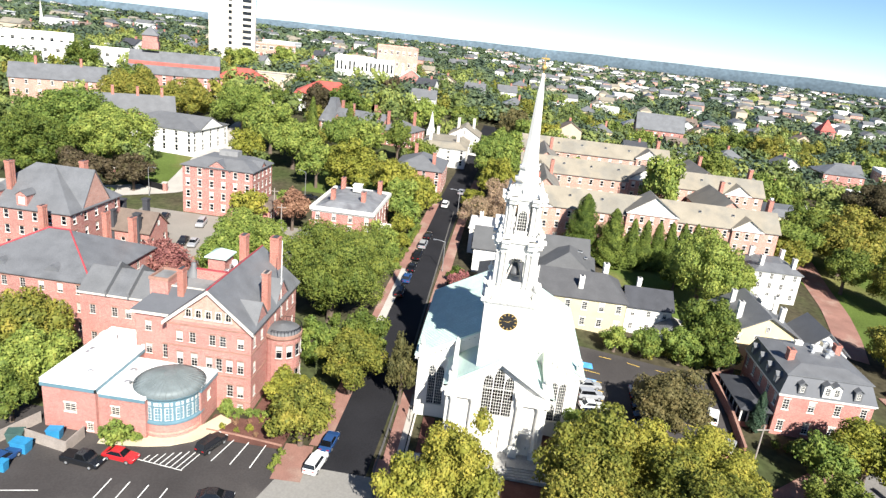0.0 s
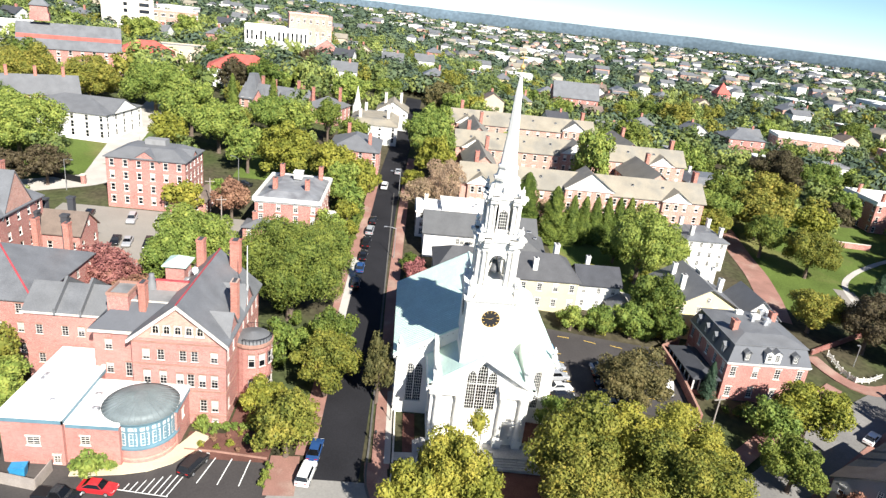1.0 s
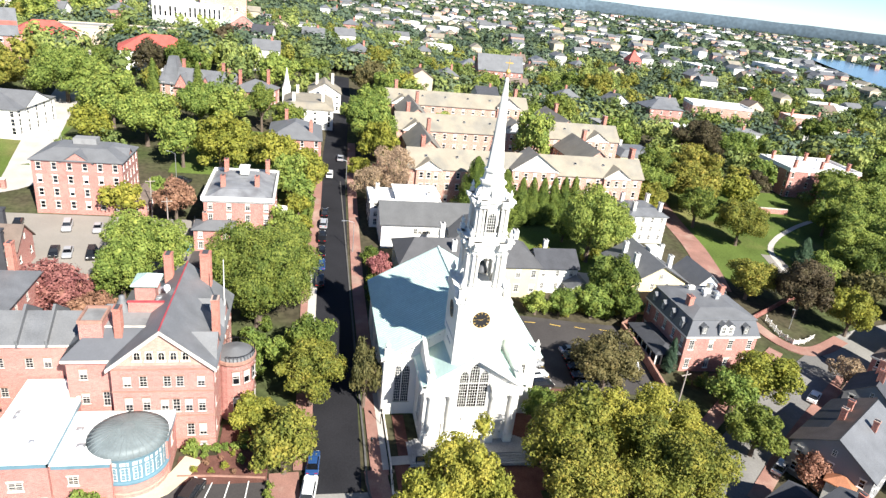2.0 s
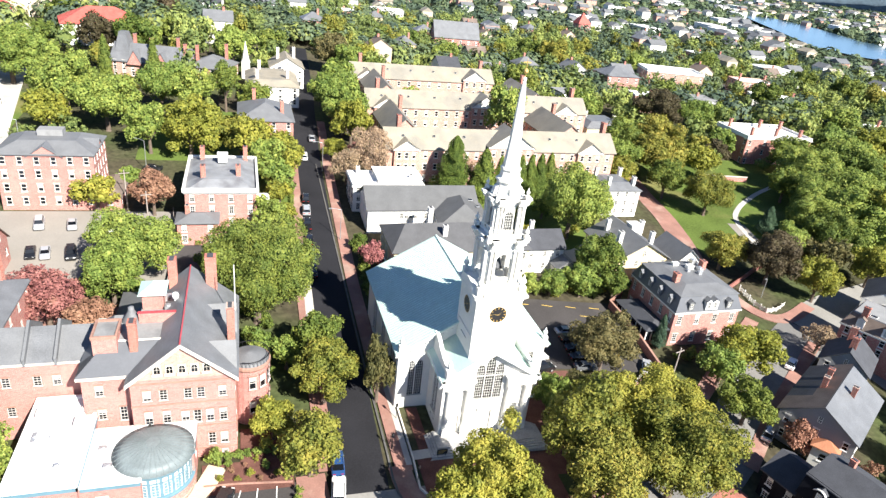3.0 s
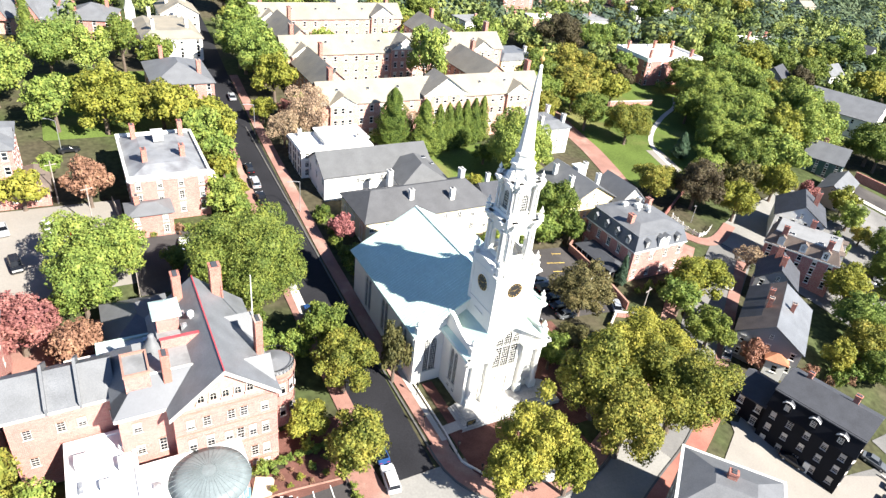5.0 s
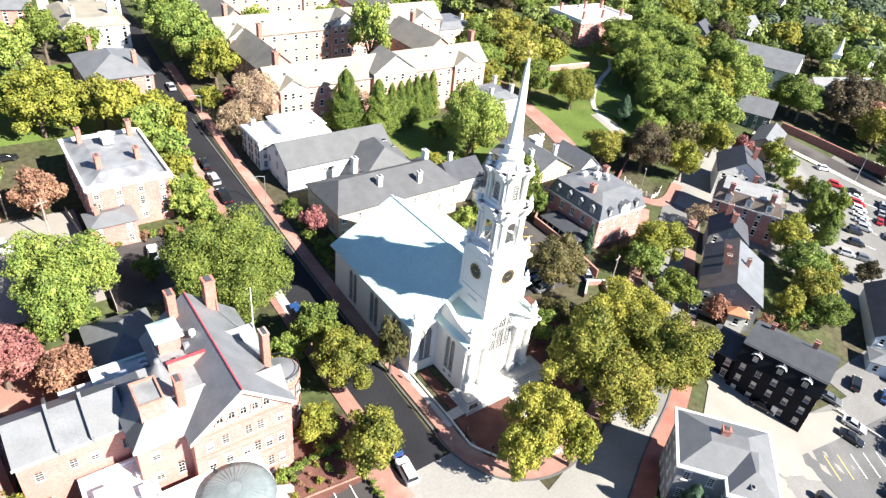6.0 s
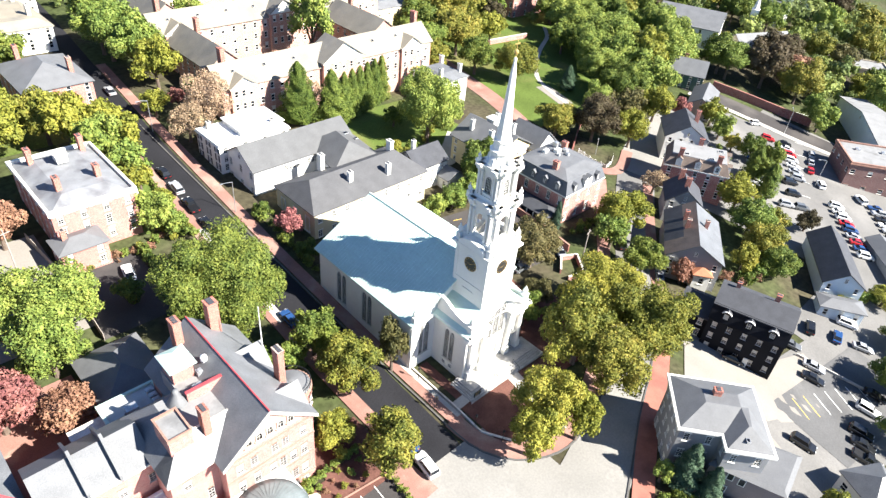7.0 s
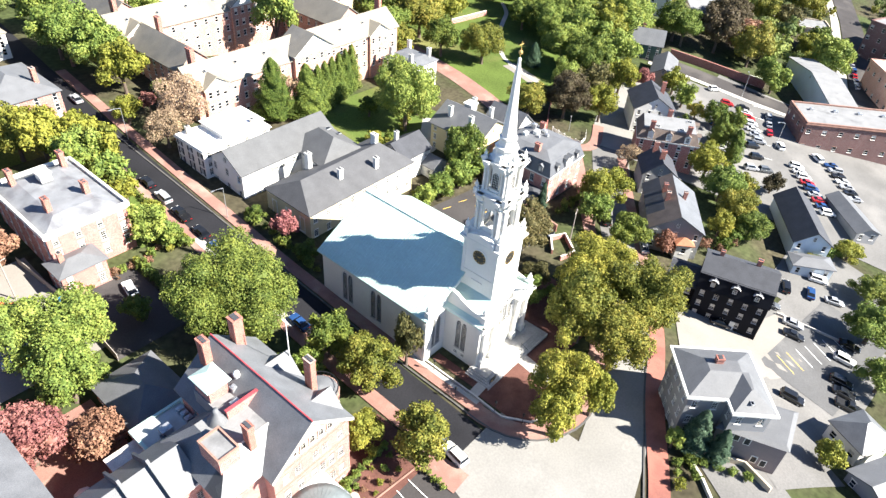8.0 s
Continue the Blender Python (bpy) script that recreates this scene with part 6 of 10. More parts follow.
wh = house("white_hall", "large white stuccoed hall with grey hipped roof and pediment", -118, 130, -6, 30, 22, 19.5, 23, "hip", STUCCO, SLATE_PALE, 3, (7, 5), (1.1, 2.0), trim=WHITE, crown=WHITE, category="building", blind=0.2)
zz = wh.location.z
part("pediment", Shape().extrude([(-7, 19.4 - zz), (7, 19.4 - zz), (0, 22.6 - zz)], "x", 6, 15.6), STUCCO, wh)
part("pediment_roof", gable_roof(4, -7, 15.2, 7, 19.5 - zz, 22.8 - zz, "x", 0.5, 0.2), SLATE_PALE, wh)
house("slate_house", "brick house with broad pale slate hipped roof", -28.5, 119, 0, 15, 20, 18.0, 21.5, "hip", BRICK, SLATE_PALE, 3, (4, 5), (1.0, 1.8), trim=LIME, chimneys=((4.5, -6, 17, 23, 0.9, 1.4), (-3, 7, 17, 23.2, 0.9, 1.4)))
house("mansion", "white three-storey mansion with many chimneys", -25, 160, 0, 17, 24, 19.2, 21.0, "hipflat", WHITE, TAN_ROOF, 3, (4, 5), (1.0, 1.8), trim=WHITE, crown=WHITE, chimneys=((-5, -8, 18, 24, 0.9, 1.5), (5, -6, 18, 24, 0.9, 1.5), (-4, 8, 18, 24, 0.9, 1.5), (5, 8, 18, 24, 0.9, 1.5)), chim_mat=LIME)
house("mansion_rear_block", "white rear block with gabled roof and tall chimneys", -19, 179, 0, 12, 14, 21, 24.5, "gable_y", WHITE, TAN_ROOF, 3, (3, 3), trim=WHITE, chimneys=((-3, 0, 20, 27, 0.9, 1.4), (3, 3, 20, 27, 0.9, 1.4)), chim_mat=LIME)
go = house("gothic_hall", "grey slate gabled hall with brick walls and steep roof", -64, 178, -14, 27, 12, 20, 25, "gable_x", BRICK_PALE, SLATE, 3, (9, 3), trim=LIME, category="building", chimneys=((-8, 3, 20, 28), (0, -3, 20, 28), (7, 3, 20, 28), (11, -2, 20, 27)))
for x in (-5, 4):
    part("gable_front", Shape().extrude([(x - 2.6, 19 - go.location.z), (x + 2.6, 19 - go.location.z), (x, 23.6 - go.location.z)], "y", -7.0, 0), BRICK, go)
    part("gable_roof", gable_roof(x - 2.6, -6.8, x + 2.6, 0, 19.2 - go.location.z, 23.8 - go.location.z, "y", 0.4, 0.2), SLATE, go)
part("pavilion_roof", Shape().prism([(-13.4, -4), (-7.4, -4), (-7.4, 4), (-13.4, 4)], 20 - go.location.z, 29 - go.location.z, [(-11.6, -1.5), (-9.2, -1.5), (-9.2, 1.5), (-11.6, 1.5)]), SLATE, go)
house("brick_wing_house", "brick wing with grey roof beside the gothic hall", -45, 176, -14, 14, 16, 20, 23.5, "hip", BRICK, SLATE_PALE, 3, (4, 4), trim=LIME, category="building", chimneys=((4, 4, 19, 27), (-4, -4, 19, 27)))

# --- behind the church ---
NEAR_DETAIL[0] = True
barn = house("parish_hall", "white parish hall with long grey roof", 6.2, 66.4, 0, 27, 11.4, 11.0, 14.6, "gable_x", STUCCO, HALL_GREY, 2, (3, 3), (1.1, 1.8), trim=WHITE, category="building", over=0.5, zb=3.5, sides="w", blind=0.0)
zz = barn.location.z
for x in (-5.4, -4.3, -3.2, -2.1, 0.6, 1.7, 2.8, 3.9):
    put_window(barn, 0.95, 1.4, pose(x, -5.9, 8.6 - zz), "sash_bare", WHITE, WHITE, 0.1)
cross = house("parish_hall_wing", "grey-roofed cross wing of the parish hall", 14.6, 58.2, -6, 12.0, 14.0, 10.6, 14.4, "hip", STUCCO, HALL_GREY, 2, (3, 3), trim=WHITE, category="building", zb=3.2, inset=4.5)
skylight(cross, 2.6, 3.0, 9.9, 1.2, 1.0)
skylight(cross, 4.0, 0.5, 9.3, 0.8, 0.8)
whf = house("white_flat_house", "white three-storey house with a flat white roof and bracketed cornice", -0.2, 77.0, 0, 18, 10.6, 12.6, 13, "flat", WHITE, MEMBRANE, 3, (4, 3), (1.0, 1.7), trim=WHITE, crown=WHITE, lip=0.25, chimneys=((-6.5, 4, 12, 14.6, 0.8, 0.8), (6, -3, 12, 14.8, 0.9, 0.9)), chim_mat=LIME, category="house")
for y, z, ww, hh in grid(10.6, 3, [(12.6 - whf.location.z) / 3 * (i + 0.5) - 0.765 for i in range(3)], 1.0, 1.7):
    for k in (-0.78, 0.78):
        part("shutter", Shape().box(-9.07, 5.3 - y + k - 0.24, z, -9.0, 5.3 - y + k + 0.24, z + hh), SHINGLE, whf, "dark window shutter")
part("upper_block", Shape().box(-2.5, -3.6, 12.6 - whf.location.z, 8.6, 5.0, 13.9 - whf.location.z), WHITE, whf)
part("upper_roof", Shape().box(-2.8, -3.9, 13.9 - whf.location.z, 8.9, 5.3, 14.1 - whf.location.z), MEMBRANE, whf)
dk = house("chapel_hall", "cream hall with plain dark grey shingle roof", 10.4, 48.4, 0, 31, 14.2, 9.2, 12.8, "hip", CREAM, HALL_SHINGLE, 2, (9, 3), (1.1, 1.7), trim=WHITE, category="building", zb=2.2, inset=4.2, sides="sen",
           chimneys=((-3.5, -3.2, 9, 13.6, 0.9, 0.9), (6.0, -4.6, 9, 13.2, 0.9, 0.9), (11.6, 1.5, 9, 14.6, 1.0, 1.5), (-4.5, 6, 9, 14.0, 1.0, 1.3)), chim_mat=WHITE)
for y in (-4.5, 0, 4.5):
    lancets(dk, pose(-15.65, y, 1.8, 0, 0, -90), 1.6, 3.6, [(0, 0.66, 2.7, 0.7)], 3, 0.5, "arched_window")
house("cottage", "small white house with dark roof and chimney", 31.6, 49, 0, 9.5, 8.5, 7.6, 10.4, "gable_x", WHITE, SHINGLE, 2, (3, 3), (0.9, 1.4), trim=WHITE, chimneys=((-2, 1, 8, 12.4, 0.8, 0.8),), chim_mat=WHITE)
house("cottage_lean_to", "low grey-roofed white wooden addition", 36, 44.5, 0, 5, 7, 4.2, 5.8, "gable_y", WHITE, SLATE_PALE, 1, (2, 2), (0.9, 1.3), trim=WHITE)

# --- brick dormitory ranges beyond the garden ---
def range_(label, x0, x1, y, depth, ze, zr, n, pavilions, chims=(), rz=-4.0):
    """A long three-storey brick range facing -y, with gabled pavilions at offsets u: (u, width, extra height, projection)."""
    cx, cy = (x0 + x1) / 2, y + depth / 2
    w = x1 - x0
    zb = land(cx, cy) - 2.5
    FOOT.append((cx, cy, rz, w, depth + 4))
    h = thing("dormitory", cx, cy, zb, rz, label, "building", "brick dormitory ranges")
    e, r = ze - zb, zr - zb
    zs = (e - 9.6, e - 6.2, e - 2.8)
    wins = grid(w, n, zs, 1.05, 1.7, 2.0)
    clear = lambda u: all(abs(u - (pu + w / 2)) > pw / 2 + 0.3 for pu, pw, ph, pd in pavilions)
    block(h, -w / 2, -depth / 2, w / 2, depth / 2, -2, e, BRICK_PALE, s=[q for q in wins if clear(q[0])], e=grid(depth, 3, zs, 1.05, 1.7), w=grid(depth, 3, zs, 1.05, 1.7), trim=LIME, blind=0.5)
    g = Shape()
    gable_end(g, (w / 2, -depth / 2), (w / 2, depth / 2), e, r)
    part("gable", g, BRICK_PALE, h)
    g = Shape()
    gable_end(g, (-w / 2, depth / 2), (-w / 2, -depth / 2), e, r)
    part("gable", g, BRICK_PALE, h)
    part("roof", gable_roof(-w / 2, -depth / 2, w / 2, depth / 2, e, r, "x", 0.5, 0.2), TAN_ROOF, h)
    part("cornice", Shape().box(-w / 2, -depth / 2 - 0.35, e - 0.5, w / 2, -depth / 2 + 0.02, e - 0.12), WHITE, h)
    for pu, pw, ph, pd in pavilions:
        pe, pr = e + ph, e + ph + pw * 0.34
        y0 = -depth / 2 - pd
        pv = part("pavilion", Shape().box(pu - pw / 2 + 0.3, y0 + 1, 0, pu + pw / 2 - 0.3, 0, 0.4), BRICK_PALE, h)
        k = max(2, round(pw / 2.6))
        block(pv, pu - pw / 2, y0, pu + pw / 2, 0, -2, pe, BRICK_PALE, s=[(q[0], q[1], q[2], q[3]) for q in grid(pw, k, [z + ph for z in zs], 1.05, 1.7)], trim=LIME, blind=0.5, name="pavilion_wall")
        t = Shape()
        gable_end(t, (pu - pw / 2, y0), (pu + pw / 2, y0), pe, pr)
        part("pediment", t, WHITE, pv)
        part("pavilion_roof", gable_roof(pu - pw / 2, y0, pu + pw / 2, 1.5, pe, pr, "y", 0.5, 0.2), DORM_SLATE if pw > 8 else TAN_ROOF, pv)
        part("pavilion_cornice", Shape().box(pu - pw / 2 - 0.4, y0 - 0.35, pe - 0.45, pu + pw / 2 + 0.4, y0 + 0.02, pe), WHITE, pv)
    for u, v in chims:
        chimney(h, u, v, e, r + 3.2, 1.1, 2.0)
    for i in range(int(w / 9)):
        skylight(h, -w / 2 + 5 + 9 * i, -depth * 0.22, e + (r - e) * 0.62, 0.8, 0.8, rx=28)
    return h


NEAR_DETAIL[0] = False
range_("three-storey salmon brick dormitory with tan slate roof and white pediments", 3.0, 74, 92, 11, 16.2, 20.4, 23, ((-30, 7, 0.0, 0.8), (1.0, 13.6, 1.2, 1.2), (27, 8, 0.0, 0.8)), ((-31, 2), (34, 1.5)), 0)
range_("rear dormitory range of salmon brick behind the court", 3.5, 82, 128, 11, 19.0, 23.2, 22, ((-33, 8, 0.0, 0.8), (1, 10, 1.2, 1.0), (31, 8, 0, 0.8)), ((-35, 2), (36, 2)), 0)
range_("third dormitory range with weathered tan roof", 4, 60, 166, 11, 20.5, 24.6, 14, ((-22, 8, 0.0, 0.8), (20, 9, 1.0, 0.8)), ((-24, 2), (24, 1)), 0)
for x, y, w, d, ze, zr in ((10.5, 115, 10, 24, 17.0, 21.4), (64, 115, 12, 24, 16.5, 21.0), (12, 152, 10, 26, 19.5, 23.6), (66, 150, 12, 26, 19, 23.4)):
    house("dormitory_link", "brick dormitory cross wing with grey-tan slate roof", x, y, 0, w, d, ze, zr, "gable_y", BRICK_PALE, DORM_SLATE, 3, (3, 7), (1.05, 1.7), trim=LIME, category="building", group="brick dormitory wings", chimneys=((2.5, 8, 16, zr + 2.4, 1.0, 1.8),))

# --- houses right of the church ---
NEAR_DETAIL[0] = True
ms = house("mansard_house", "red brick house with grey slate mansard and white dormers", 56.2, 25.2, 0, 15.6, 16.6, 6.2, 9.6, "mansard", BRICK, SMOOTH_SLATE, 2, (4, 5), (1.1, 2.0), trim=LIME, crown=WHITE, zb=-2.2, chimneys=((-5.0, -2.2, 8, 12.0, 1.0, 1.4), (5.4, 3.2, 8, 11.8, 1.0, 1.4)))
zz = ms.location.z
part("roof_deck", hip_roof(-7.0, -7.4, 7.0, 7.4, 9.5 - zz, 10.4 - zz, None, 0.2, 0.15, flat=3.4), SLATE_PALE, ms)
for y in (-5.5, -1.8, 1.8, 5.5):
    dormer(ms, -8.1, y, 6.7 - zz, -90, 1.25, 1.7, 1.5, SLATE_PALE, SLATE)
for x in (-4.6, 4.6):
    dormer(ms, x, -8.6, 6.7 - zz, 0, 1.25, 1.7, 1.5, SLATE_PALE, SLATE)
dormer(ms, -0.6, -8.8, 6.7 - zz, 0, 1.4, 2.0, 1.8, WHITE, SLATE_PALE)
dormer(ms, 0.9, -8.8, 6.7 - zz, 0, 1.4, 2.0, 1.8, WHITE, SLATE_PALE)
for x, y, w, d, h in ((1.5, 2.5, 1.6, 1.2, 0.9), (3.4, 1.4, 1.0, 1.4, 0.8), (2.2, -0.2, 0.8, 0.8, 0.7), (-1.0, 4.2, 1.4, 0.9, 0.8), (4.0, 4.8, 1.2, 1.2, 1.0), (0.2, 1.0, 0.6, 0.6, 0.6)):
    roof_unit(ms, x, y, 10.3 - zz, w, d, h, WHITE if w > 1.3 else STEEL)
cs = thing("conservatory", 45.4, 23.5, -1.4, 0, "white glazed side porch with dark hipped roof", "porch")
part("porch_base", Shape().box(-2.2, -6, -1.5, 2.8, 6, 0.8), BRICK_DARK, cs)
for y in (-5.8, -3.9, -2.0, 0, 2.0, 3.9, 5.8):
    part("post", Shape().box(-2.2, y - 0.12, 0.8, -1.95, y + 0.12, 3.4), WHITE, cs)
for x in (-0.9, 0.4, 1.7):
    part("post", Shape().box(x - 0.12, -6, 0.8, x + 0.12, -5.75, 3.4), WHITE, cs)
part("glazing", Shape().box(-2.1, -5.9, 0.8, 2.7, 5.9, 3.3), GLASS, cs)
part("roof", hip_roof(-2.2, -6, 2.8, 6, 3.4, 4.6, 2.2, 0.4), SHINGLE, cs)
yl = house("yellow_house", "cream-yellow clapboard house with dark roof and white chimneys", 53.0, 45.2, 0, 13.4, 15.6, 8.0, 11.8, "gable_y", YELLOW, SLATE_MID, 3, (4, 4), (0.9, 1.5), trim=WHITE, zb=0.2, chimneys=((-4.5, -3.4, 8, 13, 0.9, 1.1), (3.8, -3.6, 8, 12.8, 0.8, 1.0), (-3.5, 4.2, 8, 12.8, 0.8, 1.0), (5, 3, 8, 12.8, 0.8, 1.0)), chim_mat=WHITE, over=0.6)
part("cupola", Shape().box(1.2, 1.0, 10.2, 3.6, 3.4, 12.0).box(0.9, 0.7, 12.0, 3.9, 3.7, 12.25), WHITE, yl)
house("yellow_house_wing", "white gabled wing with dark roof", 63.4, 40.0, 0, 8.6, 10, 7.2, 11.0, "gable_y", WHITE, SLATE_MID, 2, (3, 3), (0.9, 1.5), trim=WHITE, zb=-0.6)
house("white_house", "white three-storey house with grey hipped roof and white chimneys", 69.6, 82.3, 0, 11.4, 12.0, 9.8, 11.4, "hipflat", WHITE, SLATE, 3, (4, 4), (0.9, 1.5), trim=WHITE, crown=WHITE, chimneys=((-4, -4, 9, 13.4, 0.8, 1.2), (4, -4, 9, 13.4, 0.8, 1.2), (-4, 4, 9, 13.4, 0.8, 1.2), (4, 4, 9, 13.4, 0.8, 1.2)), chim_mat=WHITE, flat=3)
# grey-roofed house at the junction
fd = thing("corner_house", 13.6, -30.6, land(12, -38) - 0.6, -51.5, "grey clapboard corner house with hipped roof edged in white", "house")
zz = fd.location.z
fd.matrix_basis = fd.matrix_basis @ Matrix.Diagonal((0.93, 0.95, 1, 1))
E1 = 9.0 - zz
fz = [(1.2 + 3.7 * i) for i in range(3)]
block(fd, 0, -10.4, 13.4, 0, -4, E1, GREYWOOD, s=grid(13.4, 4, fz[1:], 1.0, 1.7), e=grid(10.4, 3, fz, 1.0, 1.7), n=grid(13.4, 5, fz, 1.0, 1.7), w=grid(10.4, 4, fz, 1.0, 1.7), trim=WHITE)
block(fd, 6.8, -13.2, 13.4, -10.4, -4, E1, GREYWOOD, s=grid(6.6, 2, fz, 1.0, 1.7), w=[(1.4, fz[1], 0.9, 1.7), (1.4, fz[2], 0.9, 1.7)], trim=WHITE, name="wall")
part("cornice", Shape().box(-0.75, -11.1, E1 - 0.4, 14.1, 0.75, E1), WHITE, fd)
part("cornice", Shape().box(6.1, -13.95, E1 - 0.4, 14.1, -11.1, E1), WHITE, fd)
part("roof", hip_roof(0, -10.4, 13.4, 0, E1 + 0.03, E1 + 1.9, None, 0.3, 0.05, flat=4.2), SLATE_MID, fd)
part("roof", Shape().solid([(6.5, -13.5, E1 + 0.03), (13.7, -13.5, E1 + 0.03), (13.7, -10.0, E1 + 0.03), (6.5, -10.0, E1 + 0.03), (9.5, -6.4, E1 + 1.88), (10.7, -6.4, E1 + 1.88), (9.9, -10.2, E1 + 1.88), (10.3, -10.2, E1 + 1.88)],
                           [(0, 1, 7, 6), (1, 2, 5, 7), (3, 0, 6, 4), (6, 7, 5, 4)]), SLATE_MID, fd)
chimney(fd, 6.0, -4.4, E1, E1 + 3.0, 1.2, 1.0)
EXT = [(5.8, -12.5), (16.6, -16.3), (21.2, -8.4), (13.0, -6.0)]
ex = part("extension", Shape().prism(EXT, -9.0, E1 - 5.0), MAUVEWOOD, fd, "faded mauve clapboard rear extension")
part("extension_roof", Shape().prism([(5.3, -12.7), (16.7, -16.8), (21.7, -8.3), (13.0, -5.6)], E1 - 4.99, E1 - 4.7, [(6.2, -12.1), (16.5, -15.6), (20.6, -8.6), (13.0, -6.4)]), SLATE_MID, ex)
for k, z in ((0.30, 5.9), (0.46, 6.1), (0.12, 8.6), (0.28, 9.0), (0.66, 9.6), (0.80, 9.9)):
    wx, wy = 5.8 + 10.8 * k, -12.5 - 3.8 * k
    for nm, hw_, d0, d1, zz0, zz1, mt in (("window", 0.55, -0.1, 0.08, -0.8, 0.8, WHITE), ("pane", 0.42, -0.1, 0.1, -0.66, 0.66, GLASS)):
        q = [(wx + 0.943 * a - 0.332 * b, wy - 0.332 * a - 0.943 * b) for a, b in ((-hw_, d1), (hw_, d1), (hw_, d0), (-hw_, d0))]
        part(nm, Shape().prism(q, E1 - z + zz0, E1 - z + zz1), mt, ex)
skylight(fd, 9.6, -12.2, E1 + 0.9, 0.6, 0.8, STEEL)
# black house
bk = house("black_house", "black clapboard house with grey roof and white-hooded dormers", 50.0, -30.4, 14, 10.6, 14.4, 0.8, 1.0, "none", BLACKWOOD, SLATE_PALE, 3, (3, 5), (0.95, 1.5), trim=BLACKWOOD, frame_mat=SASH_DIM, zb=-7.4, blind=0.8)
eb = 0.8 + 7.4
part("gable", Shape().extrude([(-5.3, eb), (-4.0, eb + 3.0), (1.0, eb + 4.7), (5.3, eb + 2.6), (5.3, eb)], "y", -7.1, 7.1), BLACKWOOD, bk)
part("lower_roof", Shape().solid([(-5.5, -7.4, eb - 0.05), (-5.5, 7.4, eb - 0.05), (-4.15, 7.4, eb + 3.15), (-4.15, -7.4, eb + 3.15), (-5.2, -7.4, eb - 0.05), (-3.9, -7.4, eb + 3.05), (-3.9, 7.4, eb + 3.05), (-5.2, 7.4, eb - 0.05)], [(0, 3, 2, 1), (0, 4, 5, 3), (1, 2, 6, 7), (4, 7, 6, 5)]), BLACKWOOD, bk, "black steep lower slope")
part("roof", Shape().solid([(-4.4, -7.5, eb + 3.0), (1.0, -7.5, eb + 4.9), (5.6, -7.5, eb + 2.65), (-4.4, 7.5, eb + 3.0), (1.0, 7.5, eb + 4.9), (5.6, 7.5, eb + 2.65), (-4.4, -7.5, eb + 2.8), (1.0, -7.5, eb + 4.66), (5.6, -7.5, eb + 2.45), (-4.4, 7.5, eb + 2.8), (1.0, 7.5, eb + 4.66), (5.6, 7.5, eb + 2.45)],
                           [(0, 1, 4, 3), (1, 2, 5, 4), (0, 6, 7, 1), (1, 7, 8, 2), (3, 4, 10, 9), (4, 5, 11, 10), (0, 3, 9, 6), (2, 8, 11, 5)]), SHINGLE, bk)
chimney(bk, 2.2, -3.0, eb + 3, eb + 6.0, 0.9, 0.9)
chimney(bk, 1.4, 4.5, eb + 3, eb + 6.0, 0.8, 0.8)
for y in (-4.4, 0, 4.4):
    d_ = dormer(bk, -5.3, y, eb + 0.6, -90, 1.4, 1.7, 2.0, BLACKWOOD, SHINGLE)
    part("hood", Shape().extrude([(-0.95, 1.62), (-0.55, 1.98), (0, 2.14), (0.55, 1.98), (0.95, 1.62), (0.95, 1.74), (0.55, 2.12), (0, 2.3), (-0.55, 2.12), (-0.95, 1.74)], "y", -0.32, 0.0), WHITE, d_, "white curved hood")
part("door", Shape().box(-5.46, -2.6, 0, -5.3, -1.6, 2.2), WHITE, bk, "white front door")
house("black_house_wing", "black rear wing with low roof", 47.4, -20.6, 14, 8, 6, -0.6, 1.6, "gable_y", BLACKWOOD, SHINGLE, 2, (2, 2), trim=WHITE, zb=-6.4)
NEAR_DETAIL[0] = False
# grey row and brick row to the right of the street
gr = house("grey_house", "grey clapboard house with patched brown and grey roof", 65.4, -8.6, 31, 18, 12.2, 1.6, 5.4, "gable_x", GREYWOOD, SLATE, 2, (6, 3), (0.9, 1.5), trim=WHITE, zb=-4.6, chimneys=((-1, 2.2, 4, 6.8, 0.9, 0.9), (3, 2.4, 4, 6.6, 0.9, 0.9), (1.0, -2.2, 4, 6.2, 0.8, 0.8)))
for x0, x1, y0, y1, mt in ((-9.9, -4.6, 0.15, 6.6, BROWN_ROOF), (-4.6, 9.9, 2.9, 6.6, SHINGLE), (-4.6, 9.9, 0.15, 2.9, BROWN_ROOF)):
    zr_, zs_ = 10.2 + 0.34, 4.0 / 6.2
    part("roof_patch", Shape().solid([(x0, y0, zr_ - zs_ * y0), (x1, y0, zr_ - zs_ * y0), (x1, y1, zr_ - zs_ * y1), (x0, y1, zr_ - zs_ * y1)], [(3, 2, 1, 0)]), mt, gr)
house("grey_house_bay", "small wooden porch bay with orange-brown roof", 58.6, -15.4, 36, 3.2, 3.6, -0.9, 0.1, "hip", WHITE, RUST_ROOF, 1, (2, 1), (1.1, 1.6), trim=WHITE, zb=-4.6)
house("dark_roof_house", "narrow house with black slate roof and brick chimneys", 80.6, 2.8, 34, 9, 8.6, 2.2, 5.6, "gable_x", GREYWOOD, SHINGLE, 3, (3, 3), (0.9, 1.5), trim=WHITE, zb=-4.2, chimneys=((-2, 0, 4, 8.0), (3, 1, 4, 7.8)))
rr = house("brick_row", "red brick row house with brown mansard and white bays", 97.6, 8.4, 27, 11, 16.5, 3.6, 6.4, "mansard", BRICK, BROWN_ROOF, 3, (4, 5), (1.0, 1.7), trim=WHITE, crown=WHITE, zb=-3.8, chimneys=((-4.4, -5, 5, 8.6), (4.4, 0, 5, 8.6), (-4.4, 5, 5, 8.6)))
